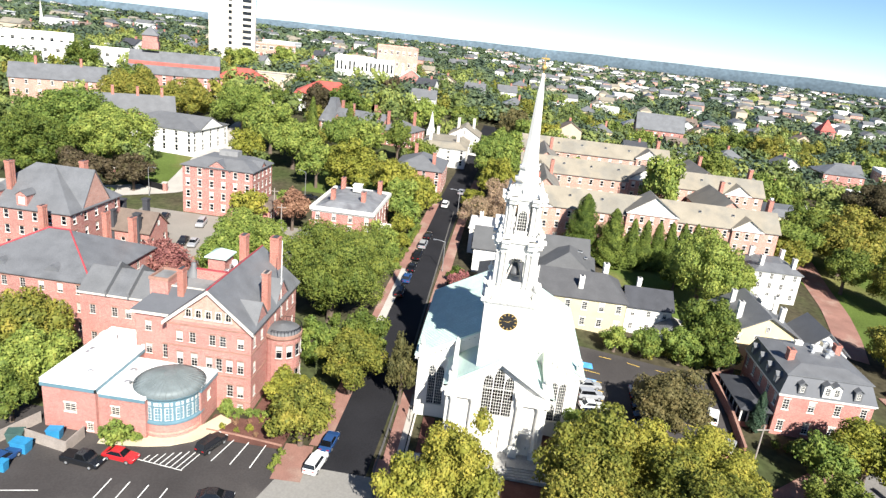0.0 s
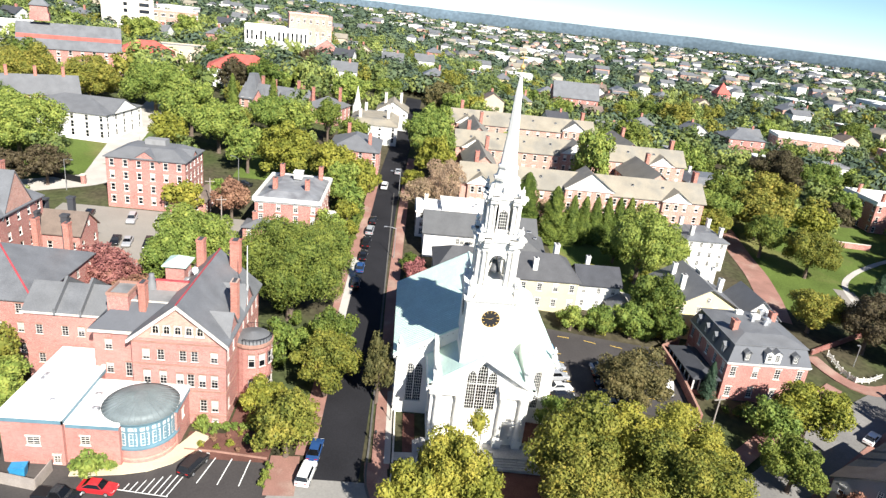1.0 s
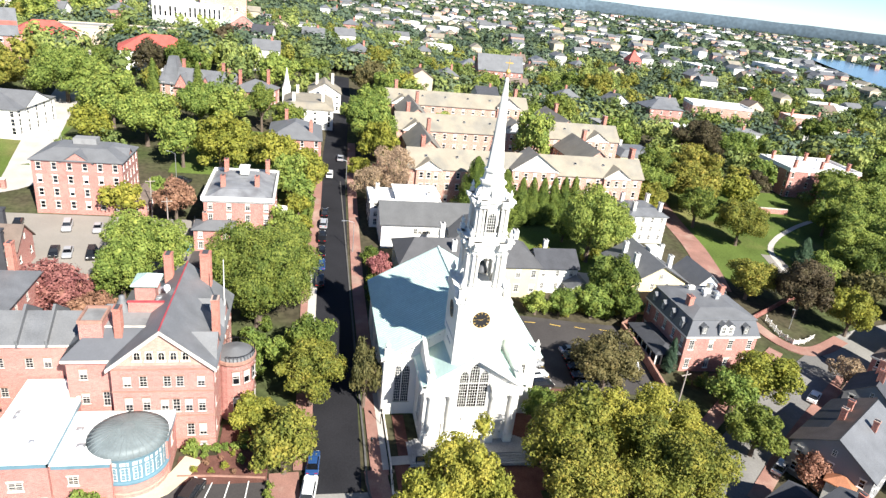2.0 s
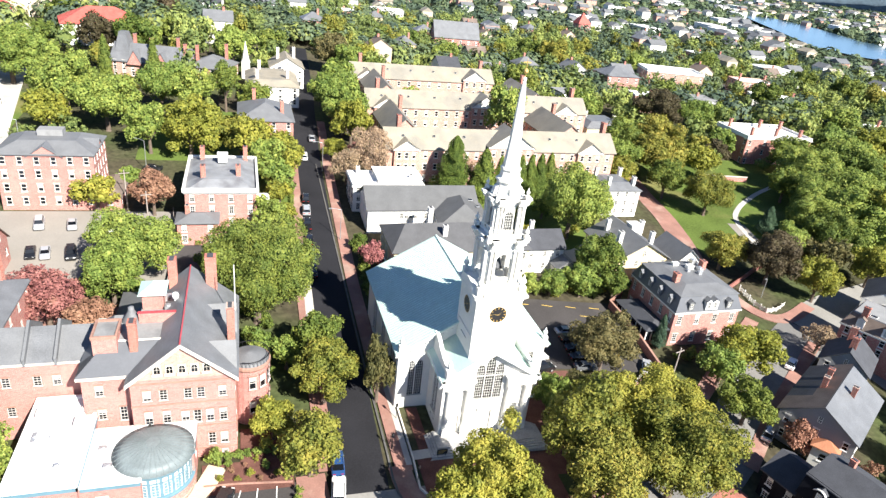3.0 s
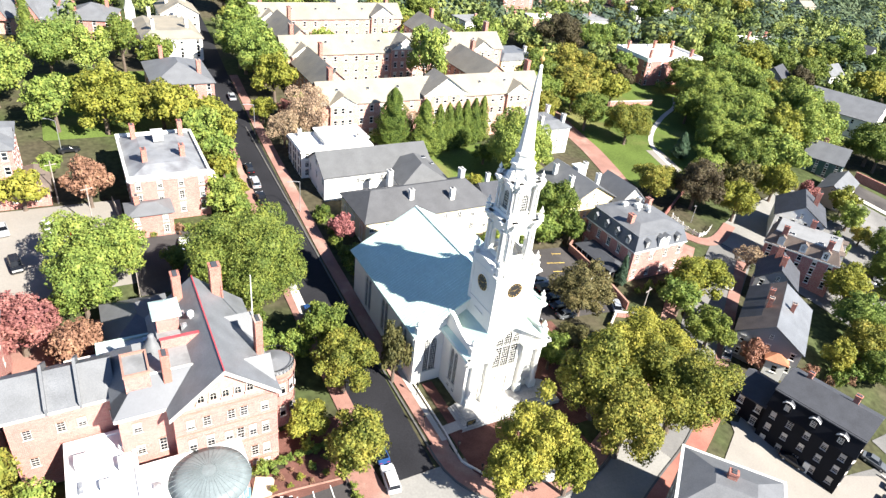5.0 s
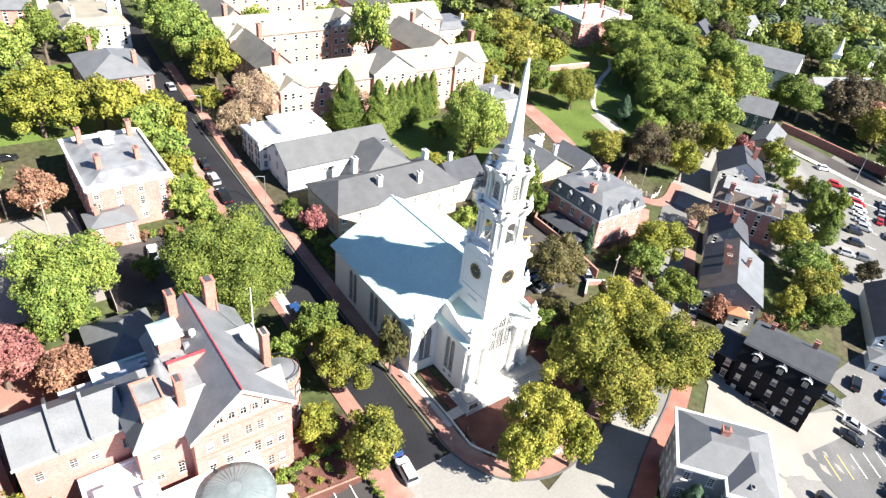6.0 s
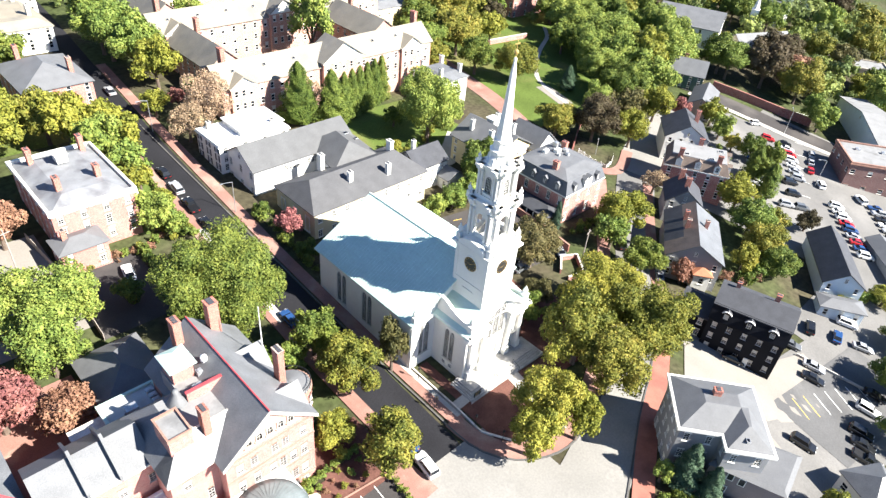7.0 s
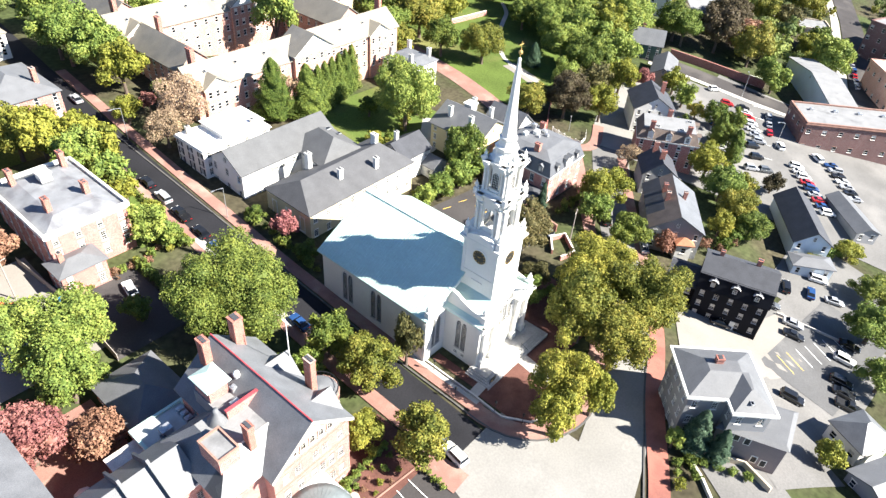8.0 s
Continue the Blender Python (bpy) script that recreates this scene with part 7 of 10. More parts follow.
for x in (-3.5, 3.5):
    dormer(rr, x, -8.4, 3.9 + 3.8, 0, 1.5, 2.0, 1.6, WHITE, BROWN_ROOF)
for y in (-5, 0, 5):
    dormer(rr, -5.7, y, 3.9 + 3.8, -90, 1.5, 2.0, 1.6, WHITE, BROWN_ROOF)
part("roof_deck", Shape().box(-4.4, -7.1, 10.18, 4.4, 7.1, 10.4), GREY_MEMBRANE, rr)
for x, y in ((-3.4, -3), (-3.4, 3.5), (2.5, -5.5)):
    skylight(rr, x, y, 10.4, 1.1, 1.5, WHITE)
house("white_gable_house", "white house with dark gabled roof", 112, 20.5, 36, 12.5, 12, 4.4, 8.2, "gable_x", WHITE, SHINGLE, 3, (3, 4), (0.9, 1.5), trim=WHITE, zb=-3.4, chimneys=((2, -3, 6, 10.0),))
house("low_grey_house", "low grey-roofed house behind the hedge", 150, 33, 20, 17, 8, 0.8, 3.2, "gable_x", TANWOOD, SLATE_PALE, 2, (5, 2), (0.9, 1.4), trim=WHITE, zb=-4.2)
house("green_house", "dark green clapboard house with grey gabled roof", 163, 47, 24, 9, 12, 3.2, 7.4, "gable_y", GREENWOOD, SLATE_PALE, 3, (3, 4), (0.9, 1.5), trim=WHITE, zb=-3.6, chimneys=((2, 2, 5, 8.6),))
bl = house("blue_house", "pale blue clapboard house with navy shingle roof", 95.8, -32.9, 31, 21, 8.8, -4.5, -1.4, "gable_x", BLUEWOOD, SHINGLE, 2, (5, 2), (0.9, 1.5), trim=WHITE, zb=-9.8)
house("blue_house_porch", "low grey-roofed porch with white windows", 82.4, -40.0, 31, 4.6, 9.4, -6.6, -5.6, "hip", BLUEWOOD, SLATE_PALE, 1, (2, 3), (1.0, 1.6), trim=WHITE, zb=-9.9)
sm = house("gatehouse", "small white house with grey hipped roof", 32.2, -61.8, -30, 7.6, 6.8, -3.6, -1.0, "hip", WHITE, SLATE, 1, (2, 2), (1.2, 1.6), trim=WHITE, zb=-8.0)
house("sheds", "grey shed roofs at the car park edge", 24.5, -68.5, -30, 12, 8, -3.2, -1.6, "gable_x", GREYWOOD, SLATE_PALE, 1, (3, 2), trim=WHITE, zb=-6.4, category="shed")
house("shed", "long low grey-roofed shelter in the car park", 118, -42, 40, 18, 6, -9.2, -7.8, "gable_x", GREYWOOD, SLATE_PALE, 1, (4, 2), trim=WHITE, category="shed")
fa = house("warehouse", "long red brick warehouse with pale flat roof", 173.4, -33.2, -55, 50, 16, -3.0, -2.6, "flat", BRICK_DULL, GREY_MEMBRANE, 2, (10, 4), (1.4, 1.6), trim=STONE, category="building", crown=STONE)
for i in range(6):
    roof_unit(fa, -20 + 8 * i, 3, -3.1 - fa.location.z, 1.4, 1.2, 0.8)
house("warehouse", "second brick block beyond the car park", 238, -40, -55, 36, 24, -4, -3, "flat", BRICK_PALE, MEMBRANE, 2, (7, 5), (1.4, 1.6), trim=STONE, category="building")
house("warehouse", "long low teal-sided building with pale roof", 197, -10, -55, 9, 44, -4.0, -1.0, "gable_x", BLUEWOOD, GREY_MEMBRANE, 1, (9, 2), trim=WHITE, category="building")
house("meeting_hall", "large hall with broad grey roof among trees", 212, 74, 20, 22, 26, 7.0, 12.0, "gable_y", STUCCO, SLATE_PALE, 2, (4, 5), trim=WHITE, category="hall")
house("chapel", "long grey-roofed chapel beside a small white steeple", 226, 48, -22, 28, 12, 1.6, 6.2, "gable_x", TANWOOD, SLATE_PALE, 2, (6, 3), trim=WHITE, category="chapel")
spr = thing("steeple", 243, 60, -1.5, 20, "small white steeple behind trees", "steeple")
part("steeple_base", Shape().box(-1.6, -1.6, -2, 1.6, 1.6, 12), WHITE, spr)
part("steeple_spire", Shape().lathe([(1.9, 12), (1.3, 12.6), (0.05, 19)], 0, 0, 8), WHITE, spr)
# houses beyond the park
house("brick_mansion", "square red brick mansion with white balustraded roof", 164, 131, -3, 29, 20, 13.8, 14.6, "flat", BRICK, MEMBRANE, 3, (5, 4), (1.0, 1.8), trim=LIME, crown=WHITE, zb=3.0, lip=0.9, chimneys=((-11, -7, 13, 17.2), (0, -7, 13, 17.2), (11, -7, 13, 17.2), (-11, 7, 13, 17.2), (3, 7, 13, 17.2), (12, 6, 13, 17.2)), chim_mat=BRICK_CHIM)
house("cream_house", "cream two-storey house with grey hipped roof and blue-white porch", 96, 143, 0, 16, 15, 12.0, 14.0, "hipflat", YELLOW, SLATE, 2, (4, 4), (1.0, 1.7), trim=WHITE, crown=WHITE, zb=4.0, chimneys=((-4, 3, 11, 16), (5, -3, 11, 16)), chim_mat=WHITE)
house("brick_mansion", "white-roofed brick mansion among trees", 196, 246, -14, 32, 18, 17.0, 17.6, "flat", BRICK_PALE, MEMBRANE, 3, (5, 4), trim=LIME, crown=WHITE, lip=0.9, zb=4)
house("brick_house", "brick house with dark roof in the trees", 150, 226, 0, 18, 16, 17, 21, "hip", BRICK, SLATE, 3, (4, 4), trim=LIME)

house("brick_mansion", "brown brick mansion with pale flat roof behind trees", 258, 252, -10, 22, 16, 13.0, 13.6, "flat", BRICK_PALE, MEMBRANE, 3, (5, 4), trim=LIME, chimneys=((-8, 0, 12, 17), (8, 0, 12, 17)))
house("white_block", "long white flat-roofed house among trees", 243, 214, -25, 26, 13, 11.5, 12, "flat", WHITE, MEMBRANE, 2, (6, 3), trim=WHITE, chimneys=((9, 0, 11, 15),))
house("white_block", "white flat-roofed terrace with brick chimneys", 262, 158, -12, 32, 14, 9.8, 10.4, "flat", STUCCO, MEMBRANE, 2, (7, 3), trim=WHITE, chimneys=((-6, 0, 9, 14), (6, 2, 9, 14)))
house("flat_roofed_block", "long low block with grey gravel roof", 271, 18, -62, 24, 14, -6.5, -5.8, "flat", TANWOOD, GREY_MEMBRANE, 2, (6, 3), trim=WHITE, category="building")
house("warehouse", "tall red brick building with flat roof by the lower street", 282, -26, -20, 34, 24, 2.0, 3.0, "flat", BRICK_DULL, GREY_MEMBRANE, 4, (8, 5), (1.4, 1.8), trim=STONE, category="building")
house("warehouse", "red brick corner block with grey roof", 232, -58, -20, 24, 18, -4.0, -3.2, "flat", BRICK_DULL, GREY_MEMBRANE, 3, (5, 4), (1.4, 1.7), trim=STONE, category="building")
for x, y, rz, mt in ((276, 62, 10, WHITE), (292, 96, 30, TANWOOD), (250, 108, 5, WHITE), (312, 130, 15, STUCCO), (330, 72, -10, WHITE), (215, 110, 20, GREYWOOD), (300, 46, 25, BLUEWOOD)):
    b0 = land(x, y)
    house("garden_house", "gabled wooden house half hidden in trees", x, y, rz, 11, 9, b0 + 6.2, b0 + 9.8, "gable_x" if x % 4 else "gable_y", mt, SLATE_PALE if mt is WHITE else SHINGLE, 2, (3, 2), (0.9, 1.4), trim=WHITE, group="houses beyond the lane")

# ---- trees ----
def ball_points(n):
    """Even directions over a sphere, with the faces of a coarse ball."""
    bm = bmesh.new()
    bmesh.ops.create_icosphere(bm, subdivisions=n, radius=1.0)
    v = np.array([x.co for x in bm.verts])
    f = np.array([[q.index for q in x.verts] for x in bm.faces])
    bm.free()
    return v, f


BALL, BALL_COARSE = ball_points(2), ball_points(1)


def leaf_mesh(name, mat, r, rz, lobes, leaf, cover, seed, kind="broad", keep=1.0, ball=BALL, loose=0.6):
    """A crown: small leaves set over the boughs of an uneven outline, round a dense leafy heart."""
    g = np.random.default_rng(seed)
    heart_v, heart_f = [], []
    if kind == "broad":
        n1 = max(6, lobes // 2)
        k = np.arange(n1) + 0.5
        up = 1 - 1.45 * k / n1
        a = k * 2.39996 + g.uniform(-0.5, 0.5, n1)
        d = np.stack([np.sqrt(1 - up * up) * np.cos(a), np.sqrt(1 - up * up) * np.sin(a), up], 1) + g.normal(size=(n1, 3)) * 0.13
        c1 = np.vstack([d * g.uniform(0.52, 0.80, (n1, 1)), [[0, 0, 0.05]]])
        r1 = np.append(g.uniform(0.17, 0.34, n1), 0.60)
        sub = 9
        d2 = g.normal(size=((n1 + 1) * sub, 3)) + np.repeat(np.vstack([d, [[0, 0, 0.6]]]), sub, axis=0) * 0.9 + (0, 0, 0.3)
        d2 /= np.linalg.norm(d2, axis=1)[:, None]
        r2 = np.repeat(r1, sub) * g.uniform(0.22, 0.46, (n1 + 1) * sub)
        c = np.vstack([c1, np.repeat(c1, sub, axis=0) + d2 * (np.repeat(r1, sub) * 0.92)[:, None]])
        lr = np.concatenate([r1, r2])
        reach = np.quantile(np.linalg.norm(c[:, :2], axis=1) + lr, 0.93)
        c, lr = c / reach, lr / reach
        area = 4 * math.pi * (lr * r) ** 2
        n = (area * cover / (leaf * leaf)).astype(int)
        own = np.repeat(np.arange(len(c)), n)
        q = g.normal(size=(len(own), 3))
        q /= np.linalg.norm(q, axis=1)[:, None]
        rad = 0.72 + 0.55 * g.random(len(own)) ** 1.4
        p = c[own] + q * (lr[own] * rad)[:, None]
        inside = np.zeros(len(p), bool)
        for k in range(len(c)):
            inside |= (np.linalg.norm(p - c[k], axis=1) < lr[k] * 0.86) & (own != k)
        ok = ~inside & (p[:, 2] > -0.86) & (g.random(len(p)) < keep)
        p, q = p[ok] * (r, r, rz), q[ok]
        if keep == 1.0:
            for k in range(len(c1)):
                heart_f.append(ball[1] + len(heart_v) * len(ball[0]))
                heart_v.append((ball[0] * (lr[k] * g.uniform(0.62, 0.82, (len(ball[0]), 1))) + c[k]) * (r, r, rz))
    else:
        n = int(math.pi * r * rz * 2 * cover / (leaf * leaf))
        h = g.random(n) ** 1.25
        a = g.uniform(0, 2 * math.pi, n)
        wave = 1 + 0.16 * np.sin(h * 26 + 3 * np.sin(a * 2)) + 0.12 * np.sin(a * 5 + h * 9)
        rr = r * wave * (1 - h) ** 0.62 * g.uniform(0.78, 1.05, n) * np.minimum(1, 0.55 + h * 4)
        p = np.stack([rr * np.cos(a), rr * np.sin(a), (2 * h - 1) * rz], 1)
        q = np.stack([np.cos(a), np.sin(a), 0.5 + 0 * a], 1)
        v, f = BALL
        hh = (v[:, 2] + 1) / 2
        w = (1 - hh) ** 0.62 * np.minimum(1, 0.55 + hh * 4) * 0.74
        flat = np.maximum(np.linalg.norm(v[:, :2], axis=1), 1e-6)
        heart_v.append(np.stack([v[:, 0] / flat * w * r, v[:, 1] / flat * w * r, v[:, 2] * rz * 0.97], 1))
        heart_f.append(f)
    n = len(p)
    nrm = q + g.normal(size=(n, 3)) * loose + (0, 0, 0.22)
    nrm /= np.linalg.norm(nrm, axis=1)[:, None]
    u = np.cross(nrm, g.normal(size=(n, 3)))
    u /= np.linalg.norm(u, axis=1)[:, None]
    v = np.cross(nrm, u)
    size = leaf * g.uniform(0.6, 1.3, (n, 1))
    vs = np.empty((n, 3, 3))
    vs[:, 0] = p - u * size * 0.62 - v * size * 0.30
    vs[:, 1] = p + u * size * g.uniform(0.35, 0.62, (n, 1)) - v * size * g.uniform(0.25, 0.55, (n, 1))
    vs[:, 2] = p + v * size * g.uniform(0.55, 0.85, (n, 1)) + u * size * g.uniform(-0.2, 0.2, (n, 1))
    hv = np.vstack(heart_v) if heart_v else np.zeros((0, 3))
    hf = np.vstack(heart_f) + 3 * n if heart_f else np.zeros((0, 3), int)
    co = np.vstack([vs.reshape(-1, 3), hv])
    idx = np.concatenate([np.arange(3 * n), hf.ravel()]).astype(np.int32)
    m = len(idx) // 3
    me = bpy.data.meshes.new(name)
    me.vertices.add(len(co))
    me.vertices.foreach_set("co", co.ravel())
    me.loops.add(3 * m)
    me.loops.foreach_set("vertex_index", idx)
    me.polygons.add(m)
    me.polygons.foreach_set("loop_start", np.arange(0, 3 * m, 3))
    me.polygons.foreach_set("loop_total", np.full(m, 3))
    me.materials.append(mat)
    me.update(calc_edges=True)
    return me


def trunk_shape(h, r, spread, seed, kind="broad"):
    g = random.Random(seed)
    s = Shape()
    base = 0.05 * r + 0.12
    if kind != "broad":
        return s.rod((0, 0, -0.4), (0, 0, h * 1.6), base, 0.04, 7)
    fork = h * 0.5
    s.rod((0, 0, -0.4), (0, 0, 0.3), base * 1.5, base * 1.1, 8).rod((0, 0, 0.3), (0.1, 0, fork), base * 1.1, base * 0.8, 8)
    for i in range(6):
        a = i * 1.05 + g.uniform(-0.3, 0.3)
        k = spread * g.uniform(0.35, 0.62)
        mid = (0.1 + k * 0.5 * math.cos(a), k * 0.5 * math.sin(a), fork + h * 0.28)
        end = (0.1 + k * math.cos(a), k * math.sin(a), h * g.uniform(1.0, 1.25))
        s.rod((0.1, 0, fork - 0.2), mid, base * 0.6, base * 0.4, 5).rod(mid, end, base * 0.4, base * 0.12, 4)
        for j in range(2):
            b = a + g.uniform(-1.2, 1.2)
            s.rod(mid, (mid[0] + k * 0.5 * math.cos(b), mid[1] + k * 0.5 * math.sin(b), mid[2] + h * g.uniform(0.1, 0.4)), base * 0.22, 0.03, 3)
    return s


SPECIES = {
    "green": (G_GREEN, "broadleaf tree in full green leaf"), "deep": (G_DEEP, "dark green broadleaf tree with dense crown"),
    "yellow": (G_YELLOW, "broadleaf tree turning yellow-green"), "ochre": (G_OCHRE, "broadleaf tree with ochre-tinged autumn crown"),
    "rust": (G_RUST, "small tree in rust-orange autumn leaf"), "purple": (G_PURPLE, "broad tree with copper-red leaves"),
    "dark": (G_DARK, "beech tree with dark bronze-green leaves"), "bare": (G_BARE, "thinning brown tree with bare twigs"),
    "olive": (G_OLIVE, "spreading tree with dull olive-brown leaves"), "conifer": (G_CONIFER, "tall columnar evergreen tree with dense needles"), "spruce": (G_SPRUCE, "pointed spruce tree with blue-green needles"),
}
CROWNS = {}
TREES = []


def tree(x, y, r, dz, species, fine=0, tall=None, note=""):
    """A tree at (x, y): crown radius r, its middle dz above the ground. fine: 2 near, 1 middle, 0 far."""
    mat, label = SPECIES[species]
    column = species in ("conifer", "spruce")
    size = min((2.5, 4.0, 6.0, 8.5, 12.0), key=lambda s: abs(s - r))
    leaf = (0.8 if species == "bare" else 1.0) * {3: 0.28, 2: 0.34, 1: 0.48, 0: 0.66}[fine] * (0.8 if size < 3 else 1.0)
    var = random.randrange(4 if fine > 1 else 3)
    key = (species, size, fine, var)
    rz = tall or (dz * 0.95 if column else min(r * 0.95, dz * 0.92))
    if key not in CROWNS:
        seed = 101 * len(CROWNS) + 7
        if column:
            CROWNS[key] = leaf_mesh("crown", mat, size, size * 3, 0, leaf * 0.85, 3.4, seed, "column")
        else:
            CROWNS[key] = leaf_mesh("crown", mat, size, size * 0.9, int(24 + size * 2.2), leaf, 1.1 if species != "bare" else 1.5, seed, "broad", 0.55 if species == "bare" else 1.0, loose=0.6 if fine > 1 else 0.45)
    z = land(x, y)
    t = thing("tree", x, y, z, random.uniform(0, 360), label + (" " + note if note else ""), "tree", "trees")
    base_rz = size * 3 if column else size * 0.9
    cr = part("crown", CROWNS[key], None, t)
    cr.matrix_basis = Matrix.LocRotScale((0, 0, dz + (0.4 if column else 0)), None, (r / size, r / size, rz / base_rz))
    tk = (species, size, "trunk", column)
    if tk not in CROWNS:
        CROWNS[tk] = trunk_shape(size, size, size, len(CROWNS), "column" if column else "broad").mesh("trunk", BARK)
    tr = part("trunk", CROWNS[tk], None, t)
    tr.matrix_basis = Matrix.LocRotScale((0, 0, 0), None, (r / size, r / size, dz / size))
    TREES.append((x, y, r))
    return t


# near the church and the college
tree(-32.9, 27.8, 10.9, 11.2, "deep", 3, 11.0, "beside the side street")
tree(-23.4, 5.6, 6.0, 6.6, "ochre", 3, 5.8, "on the sidewalk")
tree(-23.4, 15.4, 4.4, 5.6, "deep", 3, 4.8)
tree(-26.8, -9.4, 4.9, 5.0, "ochre", 3, 4.6, "at the car park corner")
tree(-31.4, -1.6, 3.5, 3.6, "yellow", 3, 3.2)
tree(-15.0, 4.9, 2.9, 6.2, "olive", 3, 5.4, "on the sidewalk before the church")
tree(-4.6, -19.6, 5.4, 8.2, "yellow", 3, 6.6, "in the churchyard")
tree(-9.4, -22.0, 4.6, 6.6, "yellow", 3, 5.4, "at the churchyard corner")
tree(-1.2, -24.4, 4.4, 6.8, "yellow", 3, 5.6)
tree(12.6, -13.6, 7.0, 8.8, "ochre", 3, 7.2, "in the churchyard")
tree(24.6, -19.8, 9.0, 9.8, "ochre", 3, 8.0, "over the main street")
tree(11.2, -21.6, 6.4, 8.2, "ochre", 3, 6.6)
tree(29.4, -9.0, 8.0, 7.8, "yellow", 3, 6.4)
tree(20.6, -10.0, 6.4, 8.2, "yellow", 3, 6.2)
tree(12.6, -1.4, 3.4, 5.0, "green", 3, 3.8)
tree(29.0, 10.4, 6.4, 6.4, "olive", 3, 5.6, "in the church car park")
tree(19.0, 1.0, 3.4, 4.0, "olive", 3, 3.0)
tree(-28.6, 14.6, 3.0, 3.2, "green", 3, 3.0)
tree(132.0, 5.6, 4.2, 5.2, "deep", 2)
tree(122.4, 0.6, 3.4, 5.4, "conifer", 2, 5.2)
tree(116.0, -6.6, 3.2, 5.4, "conifer", 2, 5.2)
tree(134.6, 0.0, 3.8, 4.8, "deep", 2)
tree(42.0, 38.2, 6.4, 7.8, "deep", 2, 6.8)
tree(36.6, 35.0, 4.4, 4.4, "green", 2)
tree(43.8, 33.0, 3.6, 4.6, "deep", 2)
tree(29.4, 35.2, 3.6, 3.4, "green", 2)
tree(23.6, 34.8, 3.2, 3.0, "green", 2)
tree(46.4, 62.6, 8.6, 11.0, "green", 2, 9.4, "on the garden lawn")
tree(59.8, 7.8, 6.8, 5.8, "yellow", 2, 5.4, "beside the mansard house")
tree(52.0, 4.6, 4.6, 5.0, "green", 2, 4.2)
tree(50.2, -5.2, 5.2, 5.2, "deep", 2, 4.8)
tree(56.4, -12.2, 3.3, 3.4, "rust", 2, 3.0)
tree(45.6, 16.2, 1.5, 4.0, "spruce", 2, 3.8)
tree(-55.0, 42.6, 8.2, 7.4, "green", 2, 6.6, "behind the stable building")
tree(-57.6, 35.0, 5.6, 6.2, "green", 2, 5.6)
tree(-66.6, 28.8, 6.4, 6.2, "purple", 2, 5.0, "in the back yard")
tree(-59.4, 23.6, 4.4, 5.0, "rust", 2, 4.2)
tree(-9.2, 44.2, 2.8, 4.0, "purple", 2, 3.2)
tree(-33.0, 17.0, 3.0, 3.2, "green", 2, 3.0)
tree(-10.4, 36.6, 2.6, 2.6, "deep", 2)
tree(-10.2, 53.0, 2.4, 2.2, "deep", 2)
tree(-73.3, -1.2, 6.8, 7.6, "ochre", 2, 6.8)
tree(-67.2, -8.0, 5.6, 5.6, "green", 2)
tree(-66.2, -14.4, 3.6, 4.6, "deep", 2)
tree(5.4, -40.2, 2.6, 5.0, "spruce", 2, 4.8)
tree(6.0, -44.0, 2.0, 4.0, "spruce", 2, 4.0)
tree(3.2, -37.6, 2.0, 3.0, "green", 2)
tree(22.0, -58.5, 2.9, 2.8, "yellow", 2)
tree(68.2, -57.4, 6.2, 5.2, "green", 2)
tree(54.4, -62.6, 5.2, 4.6, "green", 2)
tree(84.0, -54.4, 5.4, 4.0, "deep", 2)
tree(98.0, -46.2, 4.6, 3.0, "yellow", 2)
tree(-6.4, 136.0, 8.4, 9.6, "green", 1, 8.4, "arching over the side street")
tree(-3.0, 127.0, 7.0, 9.0, "green", 1, 8.0)
tree(-3.4, 115.0, 6.2, 8.2, "yellow", 1, 7.0)
tree(-32.0, 96.0, 6.8, 8.0, "yellow", 1, 7.0)
tree(-29.0, 85.6, 5.6, 7.0, "green", 1, 6.0)
tree(-24.4, 86.0, 5.0, 7.0, "yellow", 1, 5.6)
# along the garden, evergreens
for i in range(6):
    tree(33.6 + 3.6 * i, 82.8 + 1.2 * i, 3.0, 6.8, "conifer", 2, 6.8)
tree(20.8, 85.4, 5.6, 8.4, "conifer", 2, 8.0)
tree(28.0, 80.8, 4.8, 7.8, "conifer", 2, 7.8)
tree(27.6, 88.6, 3.0, 7.0, "bare", 2)
# side street and gardens opposite
tree(-1.2, 91.0, 6.2, 8.2, "bare", 3, 7.2)
tree(-8.6, 87.6, 4.4, 5.6, "bare", 3, 5.0)
tree(-10.4, 101.4, 3.8, 4.4, "yellow", 2)
tree(-3.6, 103.6, 2.2, 3.4, "purple", 2)
tree(-4.5, 124.0, 7.8, 8.6, "green", 1)
tree(-6.9, 141.0, 7.8, 8.6, "green", 1)
tree(-2.0, 158.0, 7.0, 9.0, "green", 1)
tree(5.5, 188.0, 6.8, 9.0, "green", 1)
tree(-25.5, 93.6, 6.0, 6.8, "yellow", 1)
tree(-26.2, 79.0, 4.8, 5.0, "green", 1)
tree(-35.4, 100.6, 6.2, 7.6, "ochre", 1)
tree(-48.2, 101.4, 8.6, 8.6, "yellow", 1)
tree(-58.6, 104.0, 6.5, 8.0, "green", 1)
tree(-71.1, 119.4, 9.4, 9.0, "green", 1)
tree(-58.0, 133.4, 8.4, 10.0, "green", 1)
tree(-48.7, 128.0, 6.4, 11.0, "green", 1)
tree(-40.0, 140.0, 5.8, 10.0, "deep", 1)
tree(-84.3, 115.0, 6.2, 7.0, "yellow", 1)
tree(-66.0, 70.6, 4.8, 4.8, "yellow", 1, 4.4)
